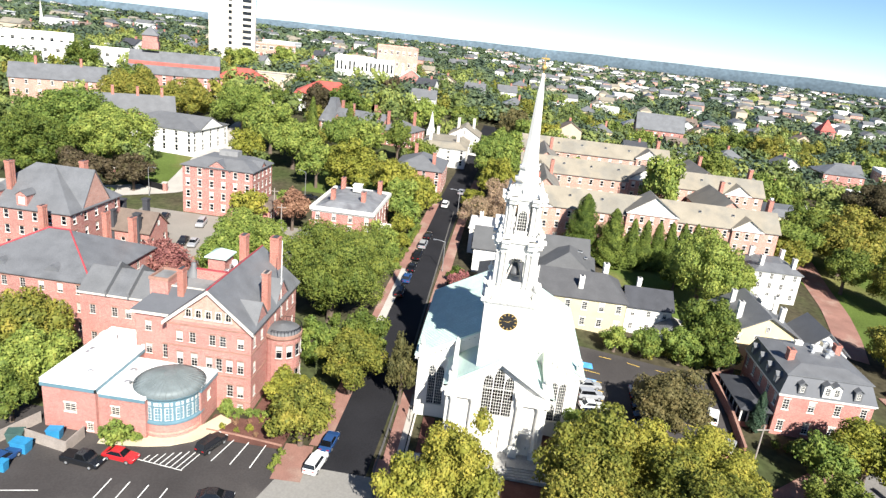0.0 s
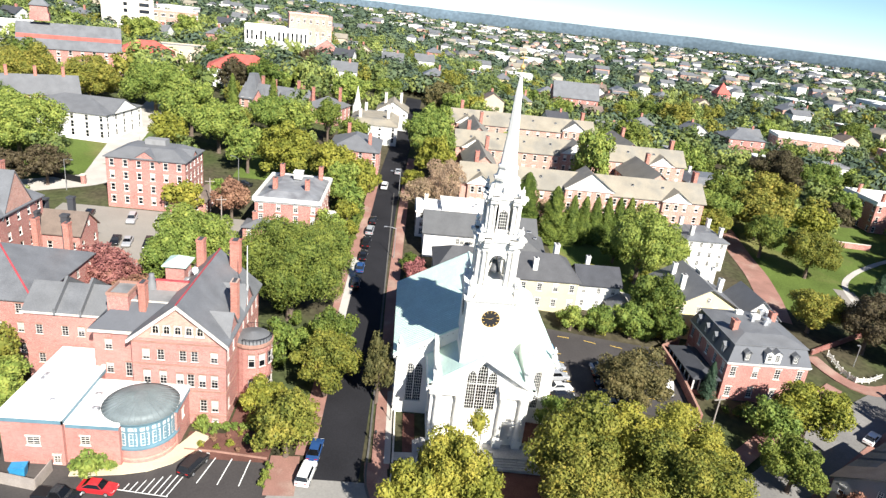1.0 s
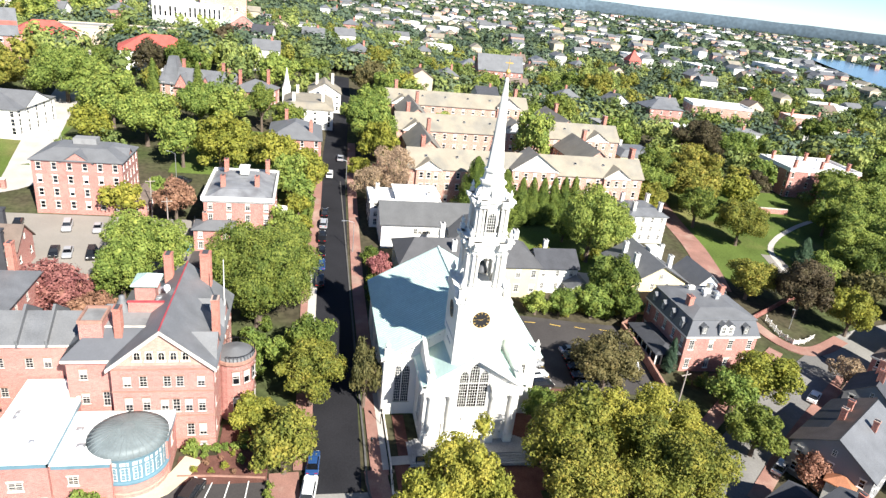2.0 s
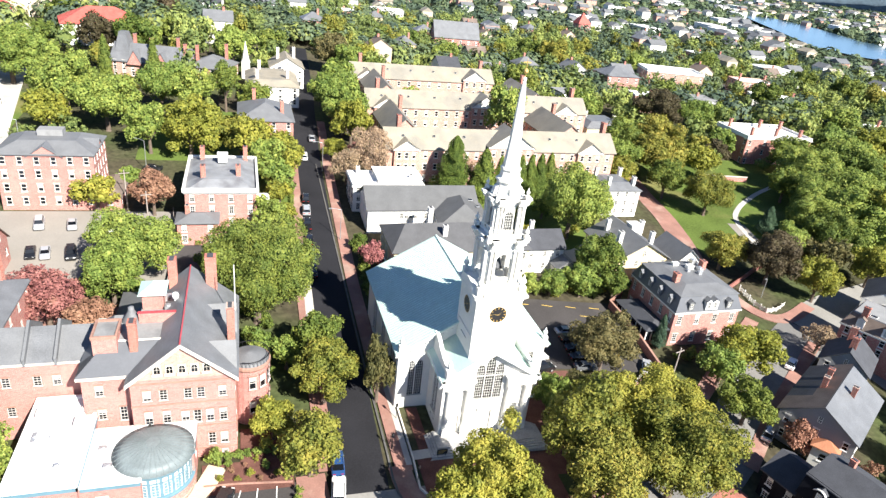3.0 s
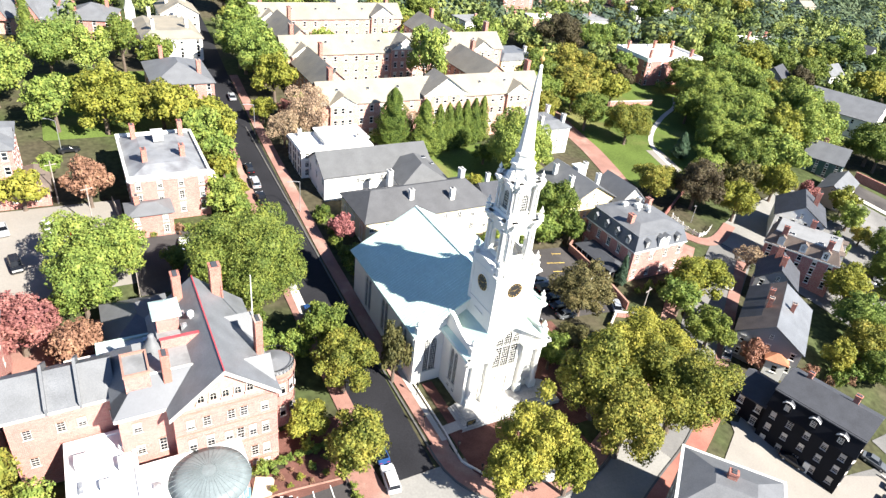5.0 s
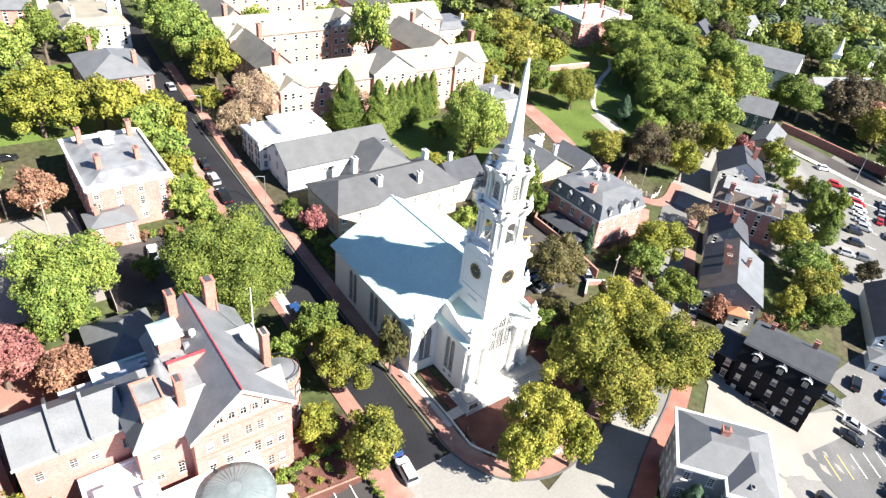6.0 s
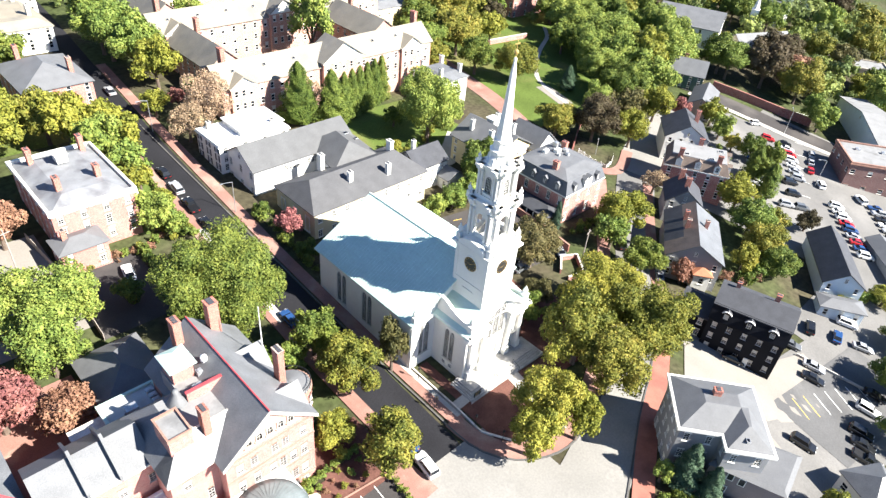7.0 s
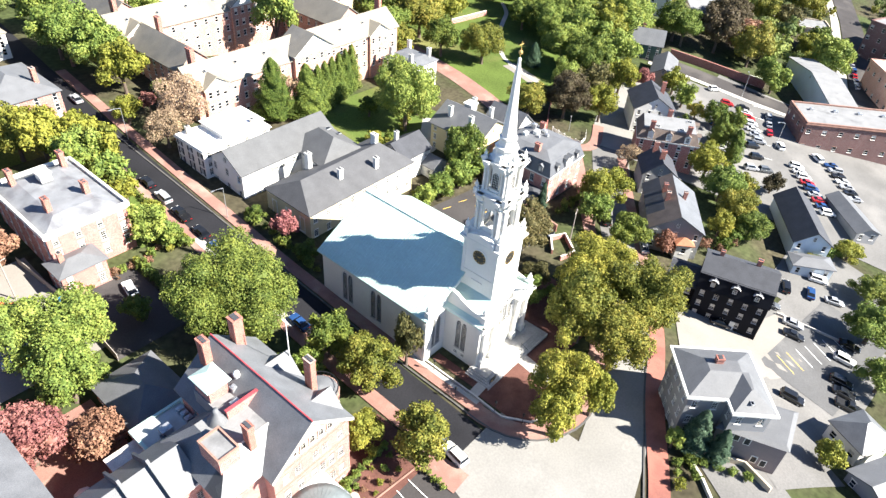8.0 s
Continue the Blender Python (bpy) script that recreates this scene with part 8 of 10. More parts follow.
tree(-54.3, 69.0, 5.2, 6.8, "rust", 1, 4.8)
tree(-61.0, 82.6, 3.0, 3.4, "green", 1)
tree(-77.9, 163.0, 2.9, 8.0, "conifer", 1)
tree(-63.3, 164.0, 2.9, 8.0, "conifer", 1)
tree(-29.8, 60.6, 4.6, 4.4, "green", 2)
tree(-27.2, 57.0, 3.2, 3.0, "green", 2)
tree(-25.4, 66.0, 2.6, 2.6, "yellow", 2)
tree(-26.7, 74.0, 3.4, 4.2, "yellow", 1)
tree(-41.8, 44.0, 2.8, 3.0, "deep", 2)
tree(-137.0, 104.9, 15.0, 11.0, "green", 1, 10.0)
tree(-118.0, 96.0, 11.0, 10.5, "green", 1, 9.5)
tree(-134.0, 82.0, 10.5, 9.6, "deep", 1, 9.0)
tree(-111.6, 71.0, 7.6, 7.0, "dark", 1)
tree(-103.6, 81.0, 5.6, 6.0, "dark", 1)
tree(-151.1, 160.0, 11.4, 10.0, "ochre", 1)
tree(-127.0, 158.0, 12.0, 10.0, "ochre", 1)
tree(-104.0, 158.0, 11.5, 10.0, "green", 1)
tree(-84.0, 134.0, 9.1, 10.0, "green", 1)
tree(-112.0, 30.0, 6.6, 6.6, "deep", 1)
# park and lanes on the far side
tree(98.3, 104.0, 9.4, 9.0, "ochre", 1)
tree(99.9, 77.0, 7.4, 8.0, "ochre", 2, 7.4, "beside the park walk")
tree(92.6, 89.0, 6.6, 7.4, "deep", 2)
tree(82.8, 46.0, 6.4, 5.6, "ochre", 2)
tree(91.4, 38.6, 7.4, 7.8, "dark", 2, 7.2, "at the park corner")
tree(99.2, 30.6, 5.4, 6.4, "yellow", 2, 5.8)
tree(137.0, 73.0, 8.5, 8.6, "green", 2)
tree(140.0, 62.0, 10.0, 9.4, "green", 1)
tree(150.0, 74.0, 11.0, 9.6, "green", 1)
tree(135.0, 46.0, 9.4, 8.8, "green", 1)
tree(152.0, 92.0, 11.0, 9.0, "green", 1)
tree(160.0, 110.0, 9.8, 8.2, "deep", 1)
tree(182.0, 104.0, 12.0, 9.2, "green", 1)
tree(113.0, 64.8, 2.8, 4.4, "spruce", 2)
tree(125.0, 61.0, 8.4, 8.2, "green", 2)
tree(121.0, 49.0, 8.4, 8.4, "deep", 2)
tree(122.6, 36.4, 6.0, 6.4, "yellow", 2)
tree(183.0, 73.0, 10.6, 9.4, "green", 1)
tree(164.0, 58.0, 9.6, 9.0, "green", 1)
tree(187.0, 46.3, 9.6, 8.0, "deep", 1)
tree(208.0, 24.0, 10.0, 8.0, "rust", 1)
tree(182.9, 3.0, 6.2, 6.0, "green", 1)
tree(220.0, 36.0, 9.8, 9.0, "dark", 1)
tree(135.6, 33.4, 3.4, 3.8, "purple", 1)
tree(124.0, -2.6, 4.2, 4.6, "deep", 2)
tree(98.0, -5.0, 6.2, 5.6, "yellow", 2)
tree(91.0, -12.4, 6.2, 5.8, "green", 2)
tree(86.4, -18.4, 5.8, 5.0, "ochre", 2)
tree(81.6, -24.6, 5.2, 4.4, "deep", 2)
tree(75.2, -18.6, 3.8, 3.8, "yellow", 2)
tree(100.6, -15.4, 4.2, 3.6, "ochre", 2)
tree(110.1, -21.0, 3.4, 3.4, "dark", 2)
tree(82.8, 11.8, 3.8, 4.6, "bare", 2)
tree(110.0, 8.0, 4.6, 5.0, "deep", 2)
tree(135.0, 18.6, 4.4, 4.6, "green", 2)
tree(141.6, 25.0, 4.8, 5.2, "yellow", 2)
tree(131.4, 12.0, 3.6, 3.6, "ochre", 2)
tree(240.0, 4.0, 8.0, 5.4, "yellow", 1)
tree(112.0, 126.0, 9.6, 9.0, "ochre", 1)
tree(92.0, 118.0, 9.4, 9.0, "deep", 1)
tree(84.0, 104.0, 7.4, 8.0, "green", 1)
tree(104.0, 132.0, 6.0, 7.6, "green", 1)
tree(56.0, 66.5, 5.6, 7.6, "green", 2)
tree(34.0, 62.0, 2.2, 2.0, "yellow", 2)
tree(44.0, 74.0, 3.0, 3.4, "deep", 2)
tree(46.0, 116.0, 7.2, 17.0, "green", 1, 9.4, "in the dormitory court")
tree(38.0, 112.0, 3.4, 4.4, "ochre", 1)
tree(24.0, 150.0, 6.0, 7.0, "green", 1)
tree(50.0, 150.0, 7.4, 9.0, "green", 1)
tree(30.0, 112.0, 4.0, 5.0, "rust", 1)
tree(78.0, 93.0, 3.6, 4.6, "yellow", 1)
tree(81.0, 98.0, 5.4, 6.4, "ochre", 1)
tree(136.0, 163.0, 11.0, 9.6, "dark", 1, 9.4, "beside the street")
tree(150.0, 157.0, 8.0, 9.4, "green", 1)
tree(103.0, 46.0, 6.0, 7.0, "green", 2)
tree(147.0, 57.0, 9.5, 9.6, "yellow", 1, 9.0)
tree(186.5, 7.0, 5.2, 6.4, "green", 1, 5.8, "above the retaining wall")
tree(198.0, 18.0, 8.4, 9.0, "ochre", 1)
tree(186.0, 42.0, 7.4, 8.4, "green", 1)
tree(173.0, 56.0, 7.0, 8.0, "green", 1)


# ---- woods and gardens beyond: scattered trees ----
def near_line(x, y, pts, w):
    p = Vector((x, y))
    for a, b in zip(pts, pts[1:]):
        a, b = Vector(a), Vector(b)
        t = max(0, min(1, (p - a).dot(b - a) / (b - a).length_squared))
        if (p - a.lerp(b, t)).length < w:
            return True
    return False


def free(x, y, r):
    for cx, cy, rz, w, d in FOOT:
        c, s = math.cos(radians(rz)), math.sin(radians(rz))
        u, v = (x - cx) * c + (y - cy) * s, -(x - cx) * s + (y - cy) * c
        if abs(u) < w / 2 + r * 0.75 and abs(v) < d / 2 + r * 0.75:
            return False
    if near_line(x, y, SIDE_STREET, 6.5 + r * 0.3) or near_line(x, y, MAIN_STREET, 8 + r * 0.4) or near_line(x, y, [(-150, 70), (-110, 78), (-94, 88), (-100, 120), (-108, 170), (-116, 240)], 7):
        return False
    if 92 < x < 172 + r and -70 < y < 26 - (x - 100) * 0.02:
        return False
    if near_line(x, y, LANE, 6 + r * 0.5) or near_line(x, y, LOWER_STREET, 9 + r * 0.5) or near_line(x, y, UPPER_ROAD, 5 + r * 0.4):
        return False
    if 86 < x < 150 and 52 < y < 128 and abs((y - 52) - (x - 88) * 1.1) < 15:
        return False
    return all((x - a) ** 2 + (y - b) ** 2 > (0.62 * (r + q)) ** 2 for a, b, q in TREES)


def in_sight(x, y):
    if x < -64 - 0.66 * (y + 86) or x > max(60 + 0.75 * (y + 86), 350) or (y < 96 and -95 < x < 84):
        return False
    return y > -12 or x > 200


def scatter_trees():
    g = random.Random(5)
    kinds = ["green"] * 6 + ["ochre"] * 2 + ["yellow"] + ["deep"] * 6 + ["olive", "dark"]
    n = 0
    for _ in range(5200):
        y = g.uniform(96, 330) if g.random() < 0.6 else g.uniform(-10, 130)
        x = g.uniform(-260, 330) if y > 130 else g.uniform(84, 330)
        if not in_sight(x, y):
            continue
        r = g.uniform(4.5, 9.0)
        if not free(x, y, r):
            continue
        tree(x, y, r, r * g.uniform(0.95, 1.25), g.choice(kinds), 0)
        n += 1
        if n >= 130:
            break
    rest = {"green": [], "ochre": [], "deep": []}
    for _ in range(16000):
        y = g.uniform(96, 470) if g.random() < 0.7 else g.uniform(-20, 130)
        x = g.uniform(-320, 420) if y > 130 or g.random() < 0.3 else g.uniform(84, 360)
        if not in_sight(x, y):
            continue
        r = g.uniform(2.4, 7.5)
        if 84 < x < 205 and y < 112:
            continue
        if free(x, y, r):
            TREES.append((x, y, r))
            rest[g.choice(("green", "green", "deep", "deep", "deep", "ochre"))].append((x, y, r))
        if sum(len(v) for v in rest.values()) > 1500:
            break
    for k, v in rest.items():
        # green and deep kinds take the leaf colours paled for haze
        woodland({"green": G_WOOD, "deep": G_WOOD_DEEP, "ochre": G_OCHRE}[k], v, 40 + len(v))
    return n


def woodland(mat, spots, seed, name="woodland", label="mixed garden trees and thickets between the houses", leaf=1.0):
    """Trees that stand too close together to tell apart, as one mass of leaves."""
    parts = [leaf_mesh("tmp", mat, 1.0, 1.0, 13, leaf / 7.2, 0.66, seed + k, ball=BALL_COARSE, loose=0.38) for k in range(5)]
    co, tri = [], []
    for me in parts:
        a = np.empty(3 * len(me.vertices))
        me.vertices.foreach_get("co", a)
        co.append(a.reshape(-1, 3))
        i = np.empty(len(me.loops), np.int32)
        me.loops.foreach_get("vertex_index", i)
        tri.append(i.reshape(-1, 3))
        bpy.data.meshes.remove(me)
    g = np.random.default_rng(seed)
    out, faces, count = [], [], 0
    for x, y, r in spots:
        a = g.uniform(0, 6.28)
        k = g.integers(5)
        p = co[k]
        faces.append(tri[k] + count)
        count += len(p)
        c, s = math.cos(a), math.sin(a)
        h = r * g.uniform(0.9, 1.25)
        out.append(np.stack([x + r * (c * p[:, 0] - s * p[:, 1]), y + r * (s * p[:, 0] + c * p[:, 1]), land(x, y) + h * 0.85 + h * p[:, 2]], 1))
    me = bpy.data.meshes.new(name)
    me.from_pydata(np.vstack(out).tolist(), [], np.vstack(faces).tolist())
    me.materials.append(mat)
    return solo(name, me, mat, label, "woods", kind="stuff")


# ---- the town beyond ----
def plain_window(parent, mesh, m):
    return part("window", mesh, None, parent, m=m)


FARWIN = Shape().box(-0.5, -0.06, 0, 0.5, 0.04, 1.5).mesh("window", GLASS)


def far_house(name, label, w, d, e, r, roof, wall_mat, roof_mat, x, y, rz, glazed=True):
    h = thing(name, x, y, land(x, y), rz, label, "house", "houses beyond the church")
    part("wall", Shape().box(-w / 2, -d / 2, -3, w / 2, d / 2, e), wall_mat, h)
    if roof == "hip":
        part("roof", hip_roof(-w / 2, -d / 2, w / 2, d / 2, e, r), roof_mat, h)
    elif roof == "flat":
        part("roof", Shape().box(-w / 2 - 0.3, -d / 2 - 0.3, e, w / 2 + 0.3, d / 2 + 0.3, e + 0.5), roof_mat, h)
    else:
        part("roof", gable_roof(-w / 2, -d / 2, w / 2, d / 2, e, r, "x", 0.4), roof_mat, h)
        for s in (-1, 1):
            g = Shape().extrude([(-d / 2, e), (d / 2, e), (0, r)], "x", s * (w / 2 - 0.1) - 0.1, s * (w / 2 - 0.1) + 0.1)
            part("gable", g, wall_mat, h)
    part("chimney", Shape().box(w * 0.2 - 0.5, -0.5, e, w * 0.2 + 0.5, 0.5, r + 1.6), BRICK_CHIM, h)
    for k in range(2 if glazed else 0):
        for i in range(3):
            plain_window(h, FARWIN, pose(-w / 2 + w * (i + 0.5) / 3, -d / 2, 1.0 + 3.1 * k))
        for i in range(2):
            plain_window(h, FARWIN, pose(-w / 2, -d / 2 + d * (i + 0.5) / 2, 1.0 + 3.1 * k, 0, 0, -90))
    return h


def town():
    g = random.Random(11)
    styles = [("gable", WHITE, SLATE_PALE, "white clapboard house with grey gabled roof"), ("hip", BRICK, SLATE, "red brick house with dark hipped roof"), ("gable", TANWOOD, BROWN_ROOF, "tan house with brown shingle roof"),
              ("flat", BRICK_PALE, MEMBRANE, "salmon brick block with white flat roof"), ("hip", YELLOW, SLATE_PALE, "cream house with pale hipped roof"), ("gable", WHITE, SHINGLE, "white house with black shingle roof"), ("flat", STUCCO, GREY_MEMBRANE, "pale rendered block with flat roof")]
    made = []
    for roof, wm, rm, label in styles:
        made.append((roof, wm, rm, label, g.uniform(10, 14), g.uniform(9, 13), g.uniform(7, 9.5)))
    n = 0
    first = {}
    for _ in range(2500):
        y = g.uniform(190, 620)
        x = g.uniform(-380, 420)
        if abs(x + 4) > 60 + 0.66 * (y + 86):
            continue
        if any((x - cx) ** 2 + (y - cy) ** 2 < (max(w, d) * 0.6 + 11) ** 2 for cx, cy, rz, w, d in FOOT):
            continue
        k = g.randrange(len(made))
        roof, wm, rm, label, w, d, e = made[k]
        rz = g.choice((0, 90, 4, 94, -6)) + g.uniform(-3, 3)
        FOOT.append((x, y, rz, w, d))
        k = (k, y < 330)
        if k not in first:
            first[k] = far_house("house", label, w, d, e, e + (0.6 if roof == "flat" else 3.6), roof, wm, rm, x, y, rz, y < 330)
        else:
            copy_thing(first[k], pose(x, y, land(x, y), 0, 0, rz))
        n += 1
        if n >= 90:
            break


# landmarks of the campus on the hill
lt = house("library_tower", "tall cream concrete library tower with stacked dark windows", -181, 331, 20, 27, 27, 84, 85, "flat", LIME, GREY_MEMBRANE, 2, (1, 1), (0.1, 0.1), category="tower", zb=22, lip=1.2, sides="")
for k in range(15):
    for x, w in ((-1.2, 2.0), (8.6, 5.2)):
        part("window", Shape().box(x - w / 2, -13.6, 6 + 3.6 * k, x + w / 2, -13.45, 7.9 + 3.6 * k), GLASS, lt)
part("pier", Shape().box(-13.6, -14.2, 0, -3.2, -13.4, 63), LIME, lt)
part("pier", Shape().box(0.8, -14.2, 0, 5.0, -13.4, 63), LIME, lt)
part("pier", Shape().box(11.8, -14.2, 0, 13.6, -13.4, 63), LIME, lt)
house("modern_block", "stepped orange brick modern block with ribbon windows", -163, 358, 18, 26, 18, 40, 41, "flat", BRICK_PALE, MEMBRANE, 4, (6, 4), (2.6, 1.6), category="building", zb=22)
house("science_hall", "long white hall with tall columns and flat roof", -90, 306, 12, 34, 20, 40, 41, "flat", WHITE, MEMBRANE, 2, (14, 6), (1.2, 5.0), category="building", zb=22)
house("science_block", "red brick block with white upper storeys", -74, 322, 12, 24, 22, 48, 49, "flat", BRICK_PALE, MEMBRANE, 4, (7, 5), (1.2, 1.8), category="building", zb=22)
house("theatre", "red brick theatre with green copper roof", -62, 304, 12, 20, 16, 30, 37, "gable_y", BRICK, COPPER, 2, (4, 3), category="building", zb=22)
house("red_roofed_hall", "white hall with red tile hipped roof", -88, 222, 14, 30, 20, 26, 31.5, "hip", STUCCO, RED_TILE, 3, (7, 4), category="building", zb=20)
house("red_roofed_hall", "second hall with red tile roof", -136, 236, 20, 24, 16, 27, 32, "hip", BRICK_PALE, RED_TILE, 3, (5, 3), category="building", zb=20)
sl = house("sayles_hall", "large brick hall with slate roof banded in red", -158, 212, 22, 38, 18, 28, 37, "gable_x", BRICK, SLATE, 3, (9, 4), (1.2, 2.2), category="building", zb=18)
part("tower", Shape().box(-14, -3, 20, -7, 4, 23).box(-13.6, -2.6, 23, -7.4, 3.6, 26), BRICK, sl)
part("tower_roof", hip_roof(-13.6, -2.6, -7.4, 3.6, 26, 30), SLATE, sl)
part("roof_band", Shape().solid([(-19.2, -6.0, 13.35), (19.2, -6.0, 13.35), (19.2, -4.6, 14.75), (-19.2, -4.6, 14.75)], [(0, 1, 2, 3)]), RED_TILE, sl)
house("long_hall", "long pale hall with grey roof on the campus green", -112, 262, 14, 52, 14, 29, 30, "flat", TANWOOD, GREY_MEMBRANE, 2, (12, 4), category="building", zb=20)
house("grey_block", "pale grey modern block with flat roof", -262, 262, 34, 34, 22, 36, 37, "flat", STUCCO, MEMBRANE, 3, (8, 5), (1.8, 1.8), category="building", zb=20)
house("long_hall", "white glass-roofed hall between trees", -214, 240, 26, 46, 20, 33, 34, "flat", WHITE, MEMBRANE, 3, (9, 5), (1.8, 1.6), category="building", zb=20)
house("brick_row_house", "brick row with slate roof and chimneys", -139, 138, 30, 32, 12, 21, 26, "gable_x", BRICK, SLATE_PALE, 3, (8, 3), category="building", zb=12, chimneys=((-12, 0, 24, 29), (-4, 0, 24, 29), (4, 0, 24, 29), (12, 0, 24, 29)))
house("brick_row_house", "brick row house with dark roof and cupola", -186, 170, 30, 34, 12, 25, 30, "gable_x", BRICK_PALE, SLATE, 3, (8, 3), category="building", zb=14, chimneys=((-8, 0, 28, 33), (8, 0, 28, 33)))
house("white_block", "long low white building among trees", 69, 428, -6, 24, 14, 19, 20, "flat", WHITE, MEMBRANE, 2, (5, 3), category="building", zb=10)
house("brick_church", "brick church with slate gable", 84, 300, -4, 26, 14, 20, 28, "gable_x", BRICK, SLATE, 2, (6, 3), category="church", zb=10)
rt = house("brick_tower", "red brick tower by the waterfront", 247, 458, 0, 11, 11, 18, 27, "hip", BRICK, RED_TILE, 3, (2, 2), category="tower", zb=-4)
for x, y, zb, h in ((-33.5, 182, 14, 14), (-358, 397, 22, 30), (-66, 300, 24, 16)):
    sp_ = thing("far_steeple", x, y, zb, 0, "white wooden steeple among trees", "steeple", "white steeples")
    part("steeple_base", Shape().box(-1.5, -1.5, -2, 1.5, 1.5, h * 0.45), WHITE, sp_)
    part("steeple_spire", Shape().lathe([(1.7, h * 0.45), (1.2, h * 0.55), (0.05, h)], 0, 0, 8), WHITE, sp_)
town()
scatter_trees()


def by_water(x, y):
    return any(in_water(x * k, y * k) for k in (1.0, 1.06, 1.12, 1.18))


def in_water(x, y):
    inside = False
    for (ax, ay), (bx_, by_) in zip(WATER_EDGE, WATER_EDGE[1:] + WATER_EDGE[:1]):
        if (ay > y) != (by_ > y) and x < ax + (y - ay) * (bx_ - ax) / (by_ - ay):
            inside = not inside
    return inside


def far_ground(x, y):
    d = math.hypot(x, y)
    roll = 0.0 if d < 300 else 6 * noise.noise(Vector((x / 500, y / 500, 0.3))) * min(1, (d - 300) / 600)
    return land(x, y) + roll - 0.009 * max(0, min(d, 3300) - 420) * min(1, max(0, d - 420) / 600)


def far_cover():
    """Woods and houses too far off to tell apart, out to the horizon."""
    # leaf colours of these woods carry the haze of distance
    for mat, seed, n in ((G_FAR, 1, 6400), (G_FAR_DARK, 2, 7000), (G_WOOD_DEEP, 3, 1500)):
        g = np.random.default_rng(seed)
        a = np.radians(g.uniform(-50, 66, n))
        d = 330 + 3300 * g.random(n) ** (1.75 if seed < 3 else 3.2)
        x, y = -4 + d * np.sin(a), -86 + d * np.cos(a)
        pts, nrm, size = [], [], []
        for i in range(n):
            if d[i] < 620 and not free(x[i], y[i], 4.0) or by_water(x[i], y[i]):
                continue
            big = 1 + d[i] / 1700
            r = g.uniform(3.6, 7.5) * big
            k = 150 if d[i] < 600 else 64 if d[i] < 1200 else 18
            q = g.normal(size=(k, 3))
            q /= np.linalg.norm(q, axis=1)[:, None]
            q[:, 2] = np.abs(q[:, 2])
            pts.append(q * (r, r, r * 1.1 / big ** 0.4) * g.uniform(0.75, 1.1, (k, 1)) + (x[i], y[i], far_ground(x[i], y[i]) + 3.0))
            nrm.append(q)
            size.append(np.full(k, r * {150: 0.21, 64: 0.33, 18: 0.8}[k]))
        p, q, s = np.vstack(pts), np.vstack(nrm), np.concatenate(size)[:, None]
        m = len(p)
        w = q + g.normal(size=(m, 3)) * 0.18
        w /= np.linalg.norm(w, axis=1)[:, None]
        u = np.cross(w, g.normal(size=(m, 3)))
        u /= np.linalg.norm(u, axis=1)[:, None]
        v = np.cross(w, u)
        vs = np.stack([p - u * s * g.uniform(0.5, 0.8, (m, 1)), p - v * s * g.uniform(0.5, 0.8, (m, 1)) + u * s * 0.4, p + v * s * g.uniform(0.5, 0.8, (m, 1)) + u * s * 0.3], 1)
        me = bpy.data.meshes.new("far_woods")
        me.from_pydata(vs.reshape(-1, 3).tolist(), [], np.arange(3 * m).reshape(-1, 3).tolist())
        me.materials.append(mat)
        solo("far_woods", me, mat, "distant woods and street trees out to the horizon, haze in their leaf colour", "woods", kind="stuff")
    for mat, roof, seed, n in ((WHITE, SLATE_PALE, 21, 460), (TANWOOD, TAN_ROOF, 22, 270), (BRICK_PALE, SLATE, 23, 230), (STUCCO, MEMBRANE, 24, 160)):
        r = random.Random(seed)
        s, t = Shape(), Shape()
        for _ in range(n):
            a = radians(r.uniform(-58, 62) if r.random() < 0.45 else r.uniform(-2, 52))
            d = 480 + 2700 * r.random() ** 1.25
            x, y = -4 + d * math.sin(a), -86 + d * math.cos(a)
            if by_water(x, y) or d < 620 and not free(x, y, 5):
                continue
            z = far_ground(x, y)
            k = 1 + d / 4000
            w, e, h = r.uniform(4, 7) * k, r.uniform(3.5, 5) * k, r.uniform(7.5, 10.5) * (1 + d / 3000)
            flat = seed == 24
            if flat:
                w, e = w * 1.9, e * 1.7
            if r.random() < 0.5:
                w, e = e, w
            s.box(x - w, y - e, z - 2, x + w, y + e, z + h)
            up = z + h + (0.6 if flat else 3.0)
            if flat:
                t.box(x - w - 0.4, y - e - 0.4, z + h, x + w + 0.4, y + e + 0.4, up)
            elif w > e:
                t.solid([(x - w, y - e - 0.5, z + h), (x + w, y - e - 0.5, z + h), (x + w, y + e + 0.5, z + h), (x - w, y + e + 0.5, z + h), (x - w, y, up), (x + w, y, up)], [(0, 1, 5, 4), (2, 3, 4, 5), (1, 2, 5), (3, 0, 4)])
            else:
                t.solid([(x - w - 0.5, y - e, z + h), (x + w + 0.5, y - e, z + h), (x + w + 0.5, y + e, z + h), (x - w - 0.5, y + e, z + h), (x, y - e, up), (x, y + e, up)], [(0, 1, 4), (1, 2, 5, 4), (2, 3, 5), (3, 0, 4, 5)])
        solo("far_houses", s, mat, "distant small houses of the town", "houses", kind="stuff")
        solo("far_roofs", t, roof, "distant roofs of the town", "roofs", kind="stuff")


far_cover()

